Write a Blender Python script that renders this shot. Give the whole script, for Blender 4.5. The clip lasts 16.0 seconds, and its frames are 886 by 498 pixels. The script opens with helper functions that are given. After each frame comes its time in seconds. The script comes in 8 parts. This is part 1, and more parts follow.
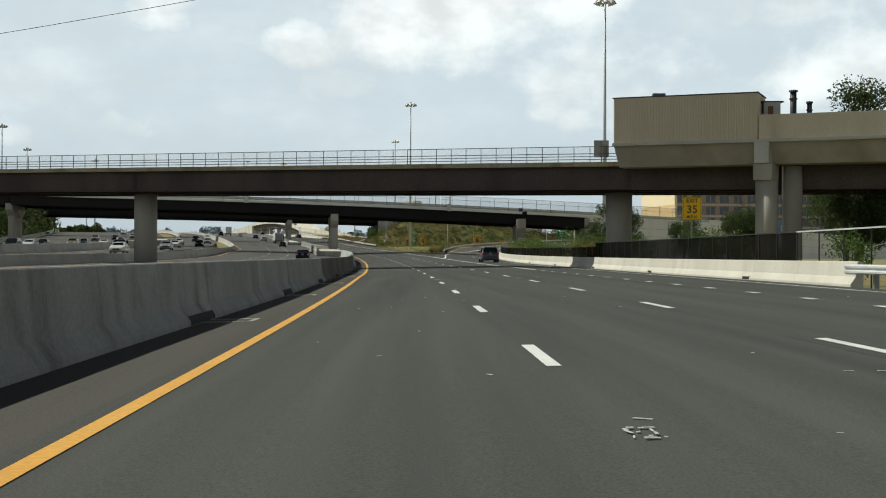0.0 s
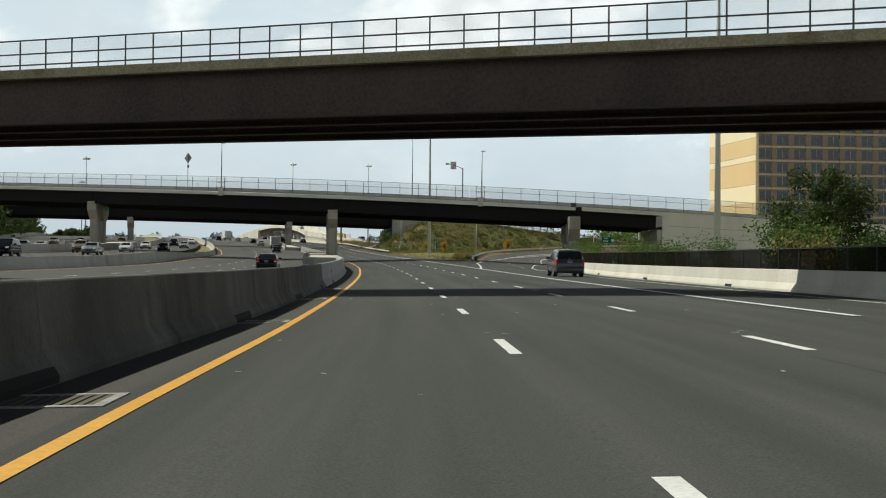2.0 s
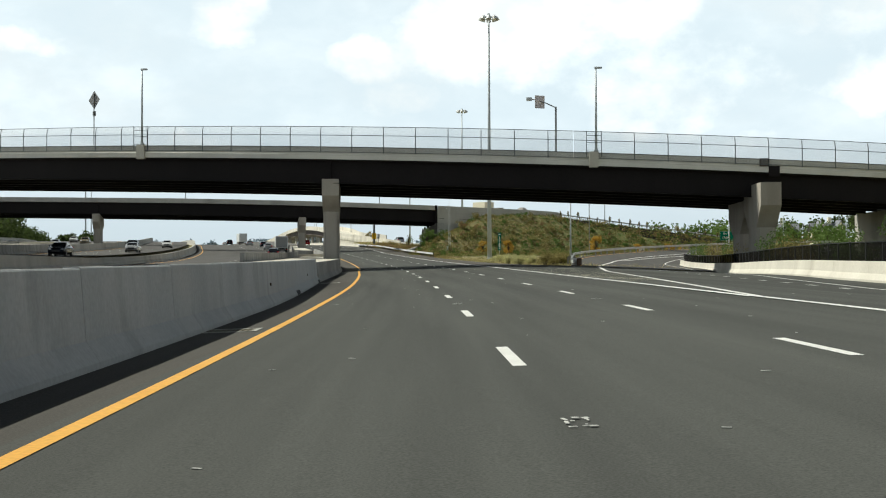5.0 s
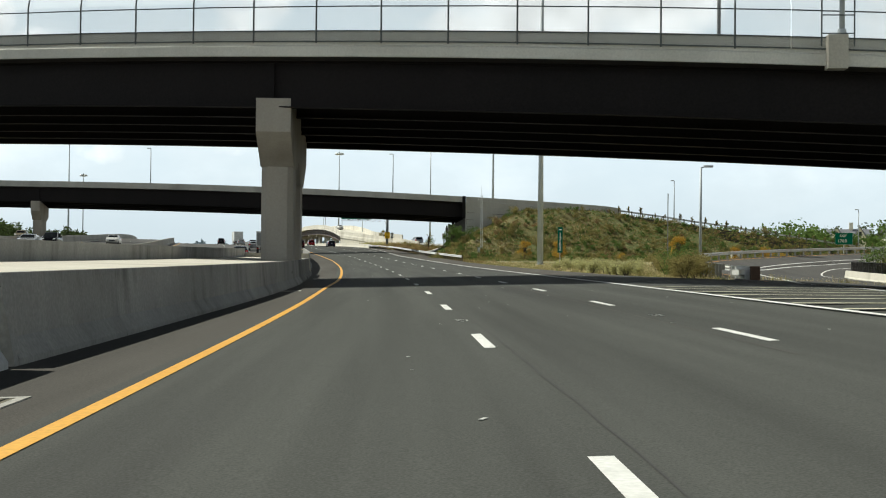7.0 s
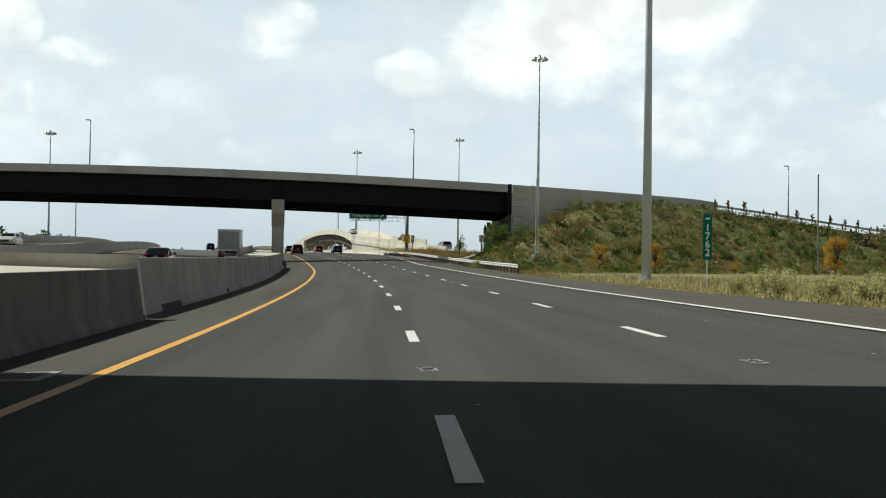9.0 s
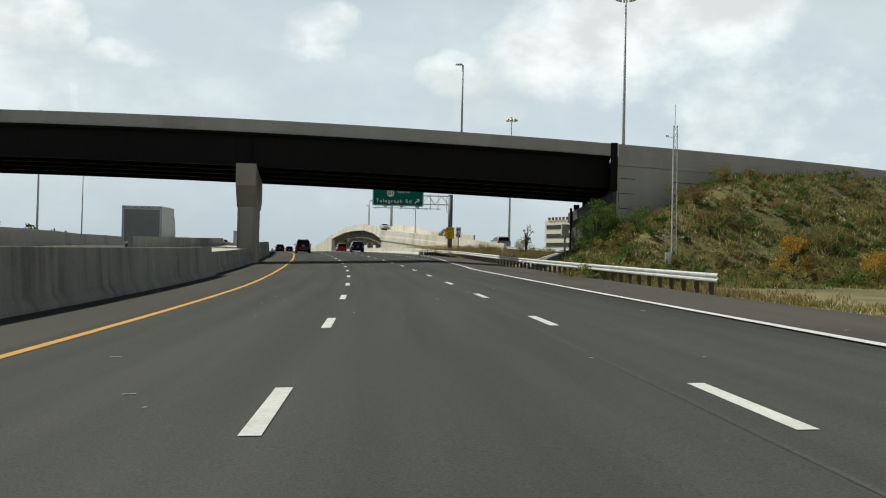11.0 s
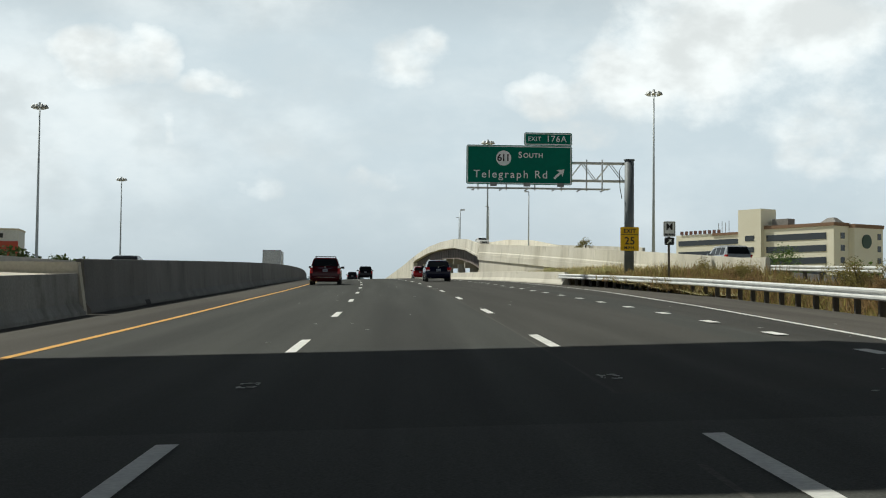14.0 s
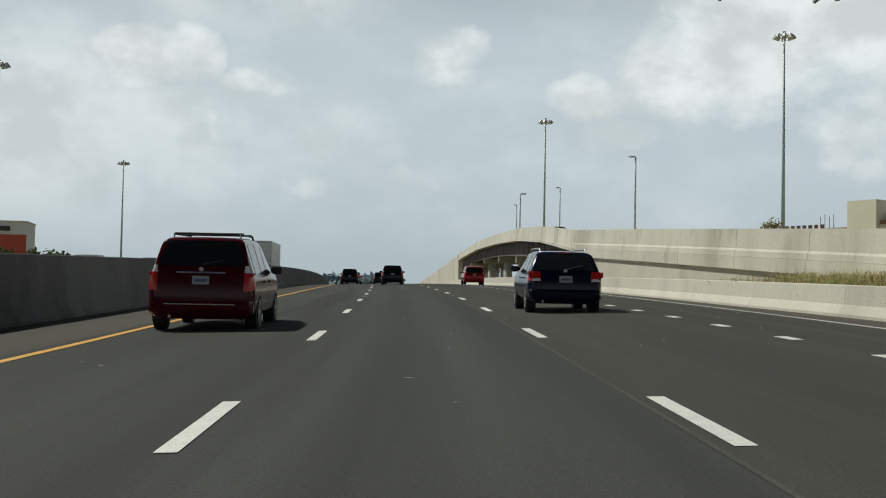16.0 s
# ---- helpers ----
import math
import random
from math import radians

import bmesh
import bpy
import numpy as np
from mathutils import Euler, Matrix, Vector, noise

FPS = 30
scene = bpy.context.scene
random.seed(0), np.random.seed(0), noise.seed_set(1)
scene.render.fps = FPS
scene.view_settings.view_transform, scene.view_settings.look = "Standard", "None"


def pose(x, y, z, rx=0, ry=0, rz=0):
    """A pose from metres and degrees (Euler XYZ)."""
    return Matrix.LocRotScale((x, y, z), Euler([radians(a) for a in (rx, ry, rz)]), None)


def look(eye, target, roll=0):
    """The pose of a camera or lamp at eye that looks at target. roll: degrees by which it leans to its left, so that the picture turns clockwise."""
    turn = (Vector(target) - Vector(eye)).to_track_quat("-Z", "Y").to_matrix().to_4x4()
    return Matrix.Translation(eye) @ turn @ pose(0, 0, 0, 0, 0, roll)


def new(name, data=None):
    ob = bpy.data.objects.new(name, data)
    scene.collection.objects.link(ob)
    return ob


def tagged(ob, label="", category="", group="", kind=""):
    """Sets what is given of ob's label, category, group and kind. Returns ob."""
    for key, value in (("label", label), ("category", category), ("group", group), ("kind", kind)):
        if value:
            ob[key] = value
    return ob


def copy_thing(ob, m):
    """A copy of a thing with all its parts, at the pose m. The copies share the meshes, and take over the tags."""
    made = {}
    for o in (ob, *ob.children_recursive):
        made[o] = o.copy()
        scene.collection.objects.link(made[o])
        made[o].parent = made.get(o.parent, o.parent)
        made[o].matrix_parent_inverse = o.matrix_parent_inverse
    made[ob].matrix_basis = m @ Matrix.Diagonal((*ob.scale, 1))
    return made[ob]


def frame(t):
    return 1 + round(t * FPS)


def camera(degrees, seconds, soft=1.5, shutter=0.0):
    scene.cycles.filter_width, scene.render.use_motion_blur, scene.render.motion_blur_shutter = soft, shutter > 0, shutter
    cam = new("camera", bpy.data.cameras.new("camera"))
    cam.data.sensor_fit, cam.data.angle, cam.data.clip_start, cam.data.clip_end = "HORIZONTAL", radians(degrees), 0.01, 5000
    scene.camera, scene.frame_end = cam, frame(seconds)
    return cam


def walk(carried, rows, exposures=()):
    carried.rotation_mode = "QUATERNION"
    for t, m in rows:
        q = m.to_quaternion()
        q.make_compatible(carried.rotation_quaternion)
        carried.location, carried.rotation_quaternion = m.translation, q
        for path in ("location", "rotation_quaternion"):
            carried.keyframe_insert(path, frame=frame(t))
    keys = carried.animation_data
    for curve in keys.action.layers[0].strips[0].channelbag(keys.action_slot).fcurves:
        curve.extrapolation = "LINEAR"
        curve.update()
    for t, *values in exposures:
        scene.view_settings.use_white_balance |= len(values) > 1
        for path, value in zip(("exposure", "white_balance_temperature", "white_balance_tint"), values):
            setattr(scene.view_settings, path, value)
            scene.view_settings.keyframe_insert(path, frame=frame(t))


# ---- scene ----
cam = camera(37.74, 16.0, 1.1)
walk(cam, [
    (0.0, pose(-1.43, -13.06, 1.129, 90.23, -0.20, -1.33)),
    (0.5, pose(-1.36, 1.66, 1.131, 90.40, 0.09, -0.96)),
    (1.0, pose(-1.44, 15.55, 1.131, 90.42, 0.06, -0.76)),
    (1.5, pose(-1.60, 30.28, 1.130, 90.43, -0.40, -0.69)),
    (2.0, pose(-1.78, 44.94, 1.130, 90.57, -0.45, -0.53)),
    (2.5, pose(-1.98, 59.53, 1.133, 90.56, -0.65, -0.18)),
    (3.0, pose(-2.32, 74.01, 1.135, 90.27, -1.20, 0.17)),
    (5.5, pose(-4.73, 146.78, 1.322, 90.88, 0.35, 1.72)),
    (6.0, pose(-5.53, 161.35, 1.407, 90.78, -0.22, 1.98)),
    (6.5, pose(-6.44, 175.87, 1.508, 90.96, -0.56, 2.14)),
    (7.0, pose(-7.32, 190.44, 1.632, 91.02, -0.59, 2.40)),
    (7.5, pose(-8.26, 205.12, 1.776, 91.06, -0.44, 2.66)),
    (8.0, pose(-9.27, 219.40, 1.930, 90.98, -0.20, 2.90)),
    (8.5, pose(-10.35, 234.03, 2.104, 91.27, -0.04, 3.20)),
    (9.0, pose(-11.53, 248.82, 2.294, 91.43, -0.84, 3.45)),
    (11.5, pose(-18.80, 322.51, 3.566, 91.52, -0.76, 5.85)),
    (12.0, pose(-20.69, 337.06, 3.899, 91.68, -0.39, 6.65)),
    (12.5, pose(-22.81, 351.63, 4.259, 91.83, -0.86, 7.42)),
    (13.0, pose(-25.08, 366.09, 4.644, 91.97, -1.02, 8.11)),
    (13.5, pose(-27.53, 380.54, 5.054, 92.13, -0.85, 8.77)),
    (14.0, pose(-30.19, 395.09, 5.483, 92.46, -0.54, 9.28)),
    (14.5, pose(-32.92, 409.37, 5.919, 92.29, -0.86, 9.75)),
    (15.0, pose(-35.84, 423.74, 6.363, 92.26, -1.17, 10.22)),
    (15.5, pose(-38.76, 438.02, 6.807, 92.18, -1.16, 10.72)),
    (16.0, pose(-41.87, 452.41, 7.246, 92.39, -1.02, 11.07)),
], [(0.0, -0.2, 6380, 3), (3.0, -0.05, 6380, 3), (5.5, 0.15, 6380, 3), (6.5, 0.18, 6380, 3), (7.5, 0.12, 6380, 3), (8.5, 0.0, 6380, 3), (12.5, -0.3, 6380, 3), (14.5, -0.2, 6380, 3), (16.0, -0.5, 6380, 3)])

# ---- sky, sun ----
SUN_TO = Vector((-0.75, 0.33, 1.0)).normalized()
world = bpy.data.worlds.new("sky")
scene.world = world
world.use_nodes = True
wn, wl = world.node_tree.nodes, world.node_tree.links
wn.clear()
w_out, w_bg, w_bg2, w_mix = wn.new("ShaderNodeOutputWorld"), wn.new("ShaderNodeBackground"), wn.new("ShaderNodeBackground"), wn.new("ShaderNodeMixShader")
sky = wn.new("ShaderNodeTexSky")
sky.sky_type, sky.sun_disc = "NISHITA", False
sky.sun_elevation = math.asin(SUN_TO.z)
sky.sun_rotation = math.atan2(SUN_TO.x, SUN_TO.y)
sky.air_density, sky.dust_density, sky.ozone_density = 1.0, 1.0, 1.0
w_bg.inputs[1].default_value = 0.014
wl.new(sky.outputs[0], w_bg.inputs[0])
w_bg2.inputs[0].default_value = (0.97, 0.975, 0.985, 1)
# clouds: heaps at their bearings over a veil of thin cloud, their edges broken by noise
w_tc, w_sep = wn.new("ShaderNodeTexCoord"), wn.new("ShaderNodeSeparateXYZ")
wl.new(w_tc.outputs["Generated"], w_sep.inputs[0])


def w_math(op, a, b=None, c=None):
    nd = wn.new("ShaderNodeMath")
    nd.operation = op
    for i, q in enumerate((a, b, c)):
        if isinstance(q, (int, float)):
            nd.inputs[i].default_value = q
        elif q is not None:
            wl.new(q, nd.inputs[i])
    return nd.outputs[0]


def w_noise(scale, detail, rough, at=(0, 0, 0), squash=(1, 1, 1)):
    mp_, nd = wn.new("ShaderNodeMapping"), wn.new("ShaderNodeTexNoise")
    mp_.inputs["Location"].default_value, mp_.inputs["Scale"].default_value = at, squash
    wl.new(w_tc.outputs["Generated"], mp_.inputs[0])
    wl.new(mp_.outputs[0], nd.inputs["Vector"])
    nd.inputs["Scale"].default_value, nd.inputs["Detail"].default_value, nd.inputs["Roughness"].default_value = scale, detail, rough
    return nd


def w_ramp(value, a, b, lo, hi, ease=True):
    nd = wn.new("ShaderNodeMapRange")
    nd.interpolation_type = "SMOOTHSTEP" if ease else "LINEAR"
    for i, q in enumerate((a, b, lo, hi)):
        nd.inputs[i + 1].default_value = q
    wl.new(value, nd.inputs[0])
    return nd.outputs[0]


w_bend = wn.new("ShaderNodeSeparateColor")
wl.new(w_noise(14.0, 4, 0.55, (3, 1, 0)).outputs["Color"], w_bend.inputs[0])
w_az = w_math("MULTIPLY_ADD", w_math("SUBTRACT", w_bend.outputs[0], 0.5), 4.0, w_math("MULTIPLY", w_math("ARCTAN2", w_sep.outputs[0], w_sep.outputs[1]), 57.296))
w_alt = w_math("MULTIPLY_ADD", w_math("SUBTRACT", w_bend.outputs[1], 0.5), 2.6, w_math("MULTIPLY", w_math("ARCSINE", w_sep.outputs[2]), 57.296))
w_dir = wn.new("ShaderNodeCombineXYZ")
wl.new(w_az, w_dir.inputs[0])
wl.new(w_alt, w_dir.inputs[1])
# bearing, height, half width, half height in degrees, and weight
HEAPS = [(2.2, 10.9, 4.8, 3.0, 1.3), (-4.2, 9.2, 2.9, 1.2, 1.15), (-0.9, 9.9, 3.4, 2.1, 1.25), (5.2, 13.2, 7.0, 4.2, 1.3), (8.2, 8.2, 4.2, 2.2, 0.45),
         (-24.4, 10.3, 3.0, 1.5, 0.95), (-22.3, 10.7, 1.6, 1.2, 0.9), (-19.4, 9.5, 1.8, 0.75, 0.75), (-11.2, 10.3, 2.0, 1.2, 0.75), (-10.2, 11.0, 1.2, 0.9, 0.7),
         (-21.4, 7.0, 0.7, 1.5, 0.5), (-17.0, 5.2, 1.1, 0.6, 0.5), (-12.3, 5.5, 1.7, 0.5, 0.5), (-3.6, 7.6, 1.5, 0.7, 0.3), (6.6, 5.9, 1.5, 0.8, 0.6),
         (12.5, 5.6, 1.5, 0.7, 0.55), (8.4, 7.2, 0.9, 0.7, 0.5), (18.5, 8.0, 3.0, 1.7, 0.85), (16.8, 11.8, 5.0, 2.2, 0.5), (-33.0, 8.5, 4.0, 2.0, 0.8), (28.0, 11.0, 4.5, 2.5, 0.8)]
w_sum = None
for ca, ce, ra, re_, wt in HEAPS:
    v1, v2 = wn.new("ShaderNodeVectorMath"), wn.new("ShaderNodeVectorMath")
    v1.operation, v2.operation = "MULTIPLY_ADD", "DOT_PRODUCT"
    wl.new(w_dir.outputs[0], v1.inputs[0])
    v1.inputs[1].default_value, v1.inputs[2].default_value = (1 / ra, 1 / re_, 0), (-ca / ra, -ce / re_, 0)
    wl.new(v1.outputs[0], v2.inputs[0])
    wl.new(v1.outputs[0], v2.inputs[1])
    q = w_math("MAXIMUM", w_math("MULTIPLY_ADD", v2.outputs["Value"], -wt, wt), -0.6)
    w_sum = q if w_sum is None else w_math("SMOOTH_MAX", w_sum, q, 0.25)
w_fbm = w_noise(20.0, 9, 0.60, (0.3, 0.1, 0.6), (1, 1, 1.4)).outputs[0]
w_heap = w_ramp(w_math("MULTIPLY_ADD", w_math("SUBTRACT", w_fbm, 0.5), 2.5, w_sum), -0.3, 1.2, 0.0, 0.95)
# the thin veil, and loose clouds over the rest of the dome
w_wide = w_noise(3.4, 7, 0.58, (0.35, 0.1, 0.62), (1, 1, 1.9)).outputs[0]
w_veil = w_ramp(w_wide, 0.33, 0.68, 0.0, 0.68)
w_rest = w_math("MULTIPLY", w_ramp(w_fbm, 0.50, 0.62, 0.0, 0.8), w_ramp(w_math("ABSOLUTE", w_math("ADD", w_az, 5.0)), 32, 50, 0.0, 1.0))
w_cov = w_math("MAXIMUM", w_math("MAXIMUM", w_heap, w_veil), w_rest)
# bases and hollows of the heaps are greyer than their crowns
w_grey = w_noise(11.0, 5, 0.55, (0.9, 0.4, 0.25), (1, 1, 1.6)).outputs[0]
wl.new(w_ramp(w_grey, 0.38, 0.60, 0.94, 1.25), w_bg2.inputs[1])
# it clears overhead, and haze takes over close to the horizon
w_m2 = w_math("MULTIPLY", w_math("MULTIPLY", w_cov, w_ramp(w_sep.outputs[2], 0.25, 0.45, 1.0, 0.0, False)), w_ramp(w_sep.outputs[2], 0.03, 0.11, 0.15, 1.0, False))
wl.new(w_m2, w_mix.inputs[0])
w_bg3, w_mix2, w_hz = wn.new("ShaderNodeBackground"), wn.new("ShaderNodeMixShader"), wn.new("ShaderNodeMapRange")
w_bg3.inputs[0].default_value, w_bg3.inputs[1].default_value = (0.72, 0.805, 0.88, 1), 1.0
w_hz.inputs[1].default_value, w_hz.inputs[2].default_value, w_hz.inputs[3].default_value, w_hz.inputs[4].default_value = 0.20, 0.40, 1.0, 0.0
wl.new(w_sep.outputs[2], w_hz.inputs[0])
wl.new(w_hz.outputs[0], w_mix2.inputs[0])
wl.new(w_bg.outputs[0], w_mix2.inputs[1])
wl.new(w_bg3.outputs[0], w_mix2.inputs[2])
# the haze is duller close to the horizon
w_dim = wn.new("ShaderNodeMapRange")
w_dim.inputs[1].default_value, w_dim.inputs[2].default_value, w_dim.inputs[3].default_value, w_dim.inputs[4].default_value = 0.0, 0.10, 0.80, 1.0
wl.new(w_sep.outputs[2], w_dim.inputs[0])
wl.new(w_dim.outputs[0], w_bg3.inputs[1])
wl.new(w_mix2.outputs[0], w_mix.inputs[1])
wl.new(w_bg2.outputs[0], w_mix.inputs[2])
wl.new(w_mix.outputs[0], w_out.inputs[0])

sun = new("sun", bpy.data.lights.new("sun", "SUN"))
sun.data.energy, sun.data.angle, sun.data.color = 5.0, radians(0.6), (1.0, 0.95, 0.86)
sun.matrix_basis = look(SUN_TO * 400 + Vector((0, 200, 0)), (0, 200, 0))


# ---- materials ----
def surf(name, a, b, rough=0.8, scale=2.0, fine=40.0, bump=0.15, metal=0.0, stretch=(1, 1, 1), spread=0.5, stain=None, stain_at=0.58, rand=0.0, spec=0.4, uv=False, fine_mix=0.35, bump_dist=0.01):
    """Two colours mixed by coarse noise, fine grain over them, stains with shapes of their own, relief."""
    m = bpy.data.materials.new(name)
    m.use_nodes = True
    n, l = m.node_tree.nodes, m.node_tree.links
    p = n["Principled BSDF"]
    p.inputs["Roughness"].default_value, p.inputs["Metallic"].default_value = rough, metal
    p.inputs["Specular IOR Level"].default_value = spec
    tc, mp = n.new("ShaderNodeTexCoord"), n.new("ShaderNodeMapping")
    mp.inputs["Scale"].default_value = stretch
    l.new(tc.outputs["UV" if uv else "Object"], mp.inputs[0])
    n1, n2 = n.new("ShaderNodeTexNoise"), n.new("ShaderNodeTexNoise")
    n1.inputs["Scale"].default_value, n1.inputs["Detail"].default_value = scale, 5
    n2.inputs["Scale"].default_value, n2.inputs["Detail"].default_value = fine, 3
    l.new(mp.outputs[0], n1.inputs["Vector"])
    l.new(tc.outputs["Object"], n2.inputs["Vector"])
    mr = n.new("ShaderNodeMapRange")
    mr.inputs[1].default_value, mr.inputs[2].default_value = 0.5 - spread / 2, 0.5 + spread / 2
    l.new(n1.outputs[0], mr.inputs[0])
    mix = n.new("ShaderNodeMix")
    mix.data_type = "RGBA"
    mix.inputs[6].default_value, mix.inputs[7].default_value = (*a, 1), (*b, 1)
    l.new(mr.outputs[0], mix.inputs[0])
    col = mix.outputs[2]
    if stain:
        n3, r3, mx3 = n.new("ShaderNodeTexNoise"), n.new("ShaderNodeMapRange"), n.new("ShaderNodeMix")
        n3.inputs["Scale"].default_value, n3.inputs["Detail"].default_value = scale * 0.45, 6
        l.new(mp.outputs[0], n3.inputs["Vector"])
        r3.inputs[1].default_value, r3.inputs[2].default_value = stain_at - 0.05, stain_at + 0.12
        r3.inputs[4].default_value = 0.75
        l.new(n3.outputs[0], r3.inputs[0])
        mx3.data_type = "RGBA"
        mx3.inputs[7].default_value = (*stain, 1)
        l.new(r3.outputs[0], mx3.inputs[0])
        l.new(col, mx3.inputs[6])
        col = mx3.outputs[2]
    hs = n.new("ShaderNodeHueSaturation")
    fm = n.new("ShaderNodeMapRange")
    fm.inputs[1].default_value, fm.inputs[2].default_value = 0.25, 0.75
    fm.inputs[3].default_value, fm.inputs[4].default_value = 1 - fine_mix, 1 + fine_mix
    l.new(n2.outputs[0], fm.inputs[0])
    val = fm.outputs[0]
    if rand:
        oi, ra, mu = n.new("ShaderNodeObjectInfo"), n.new("ShaderNodeMapRange"), n.new("ShaderNodeMath")
        ra.inputs[3].default_value, ra.inputs[4].default_value = 1 - rand, 1 + rand
        l.new(oi.outputs["Random"], ra.inputs[0])
        mu.operation = "MULTIPLY"
        l.new(val, mu.inputs[0])
        l.new(ra.outputs[0], mu.inputs[1])
        val = mu.outputs[0]
    l.new(val, hs.inputs["Value"])
    l.new(col, hs.inputs["Color"])
    l.new(hs.outputs[0], p.inputs["Base Color"])
    if bump:
        bp = n.new("ShaderNodeBump")
        bp.inputs["Strength"].default_value, bp.inputs["Distance"].default_value = bump, bump_dist
        l.new(n2.outputs[0], bp.inputs["Height"])
        l.new(bp.outputs[0], p.inputs["Normal"])
    return m


def streaks(m, col, amount=0.75, fine=1.3, patch=0.33, tall=0.09):
    """Dark water runs on a wall, gathered in patches."""
    n, l = m.node_tree.nodes, m.node_tree.links
    hs = [x for x in n if x.type == "HUE_SAT"][0]
    tc = [x for x in n if x.type == "TEX_COORD"][0]
    mp, n1, n2, r1, r2, mu, mx = (n.new("ShaderNodeMapping"), n.new("ShaderNodeTexNoise"), n.new("ShaderNodeTexNoise"), n.new("ShaderNodeMapRange"), n.new("ShaderNodeMapRange"), n.new("ShaderNodeMath"), n.new("ShaderNodeMix"))
    mp.inputs["Scale"].default_value = (1, 1, tall)
    l.new(tc.outputs["Object"], mp.inputs[0])
    l.new(mp.outputs[0], n1.inputs["Vector"])
    l.new(tc.outputs["Object"], n2.inputs["Vector"])
    n1.inputs["Scale"].default_value, n1.inputs["Detail"].default_value = fine, 6
    n2.inputs["Scale"].default_value, n2.inputs["Detail"].default_value = patch, 5
    r1.inputs[1].default_value, r1.inputs[2].default_value = 0.48, 0.66
    r2.inputs[1].default_value, r2.inputs[2].default_value, r2.inputs[4].default_value = 0.47, 0.62, amount
    l.new(n1.outputs[0], r1.inputs[0])
    l.new(n2.outputs[0], r2.inputs[0])
    mu.operation = "MULTIPLY"
    l.new(r1.outputs[0], mu.inputs[0])
    l.new(r2.outputs[0], mu.inputs[1])
    mx.data_type = "RGBA"
    old = hs.inputs["Color"].links[0].from_socket
    l.new(old, mx.inputs[6])
    mx.inputs[7].default_value = (*col, 1)
    l.new(mu.outputs[0], mx.inputs[0])
    l.new(mx.outputs[2], hs.inputs["Color"])


def plain(name, col, rough=0.5, metal=0.0, spec=0.5, coat=0.0):
    m = surf(name, col, tuple(c * 0.86 for c in col), rough, 3.0, 25.0, 0.0, metal, spec=spec, fine_mix=0.06)
    m.node_tree.nodes["Principled BSDF"].inputs["Coat Weight"].default_value = coat
    return m


def see_through(name, col, alpha, rough=0.6, metal=0.0):
    """Wire mesh seen from afar: a share of it is wire."""
    m = bpy.data.materials.new(name)
    m.use_nodes = True
    p = m.node_tree.nodes["Principled BSDF"]
    p.inputs["Base Color"].default_value, p.inputs["Alpha"].default_value, p.inputs["Roughness"].default_value, p.inputs["Metallic"].default_value = (*col, 1), alpha, rough, metal
    return m


ASPHALT = surf("asphalt", (0.0548, 0.0566, 0.0523), (0.0868, 0.0896, 0.0822), 0.85, 1.0, 55.0, 0.35, stretch=(1.1, 0.03, 1), spread=0.45, stain=(0.04, 0.04, 0.039), stain_at=0.6, uv=True, fine_mix=0.34, spec=0.1)
SHOULDER_L = surf("gritty_shoulder_asphalt", (0.070, 0.066, 0.059), (0.095, 0.090, 0.081), 0.9, 0.7, 45.0, 0.3, stretch=(1.0, 0.06, 1), stain=(0.048, 0.045, 0.041), uv=True, fine_mix=0.3, spec=0.1)
ASPHALT_OLD = surf("worn_asphalt", (0.062, 0.059, 0.055), (0.082, 0.079, 0.073), 0.88, 0.7, 45.0, 0.3, stretch=(1.0, 0.06, 1), stain=(0.045, 0.043, 0.04), uv=True, fine_mix=0.32, spec=0.3)
PAINT_W = surf("white_road_paint", (0.62, 0.62, 0.59), (0.78, 0.78, 0.75), 0.6, 1.5, 22.0, 0.1, rand=0.06, fine_mix=0.14)
PAINT_Y = surf("yellow_road_paint", (0.62, 0.31, 0.035), (0.70, 0.38, 0.06), 0.6, 0.8, 18.0, 0.1, fine_mix=0.16)
CONC = surf("barrier_concrete", (0.235, 0.232, 0.22), (0.315, 0.31, 0.292), 0.9, 0.55, 16.0, 0.3, stretch=(1, 1, 0.6), spread=0.35, rand=0.10, fine_mix=0.16)
streaks(CONC, (0.085, 0.082, 0.076), 0.7)
streaks(CONC, (0.12, 0.116, 0.108), 0.7, 1.1, 0.5, 0.6)
streaks(CONC, (0.40, 0.39, 0.36), 0.4, 1.2, 0.6, 0.35)
CONC_N = surf("newer_barrier_concrete", (0.37, 0.385, 0.39), (0.45, 0.46, 0.455), 0.9, 0.5, 14.0, 0.2, stretch=(1, 1, 0.7), spread=0.4, stain=(0.31, 0.32, 0.325), rand=0.05, fine_mix=0.10)
# stained barrier concrete, its base darkened to carry the shade beneath the bridges
CONC_K = surf("shade_dark_stained_concrete", (0.105, 0.102, 0.094), (0.165, 0.16, 0.148), 0.9, 0.5, 14.0, 0.3, stretch=(1, 1, 0.4), spread=0.4, stain=(0.07, 0.067, 0.06), rand=0.12, fine_mix=0.16)
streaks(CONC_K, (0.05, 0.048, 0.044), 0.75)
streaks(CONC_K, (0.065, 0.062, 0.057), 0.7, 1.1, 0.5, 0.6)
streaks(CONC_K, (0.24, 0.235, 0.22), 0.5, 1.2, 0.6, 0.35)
# darker copy of the barrier concrete, with the shade on its faces coloured in
CONC_S = surf("shade_dark_barrier_concrete", (0.13, 0.128, 0.122), (0.175, 0.172, 0.163), 0.9, 0.55, 16.0, 0.3, stretch=(1, 1, 0.6), spread=0.35, rand=0.10, fine_mix=0.16)
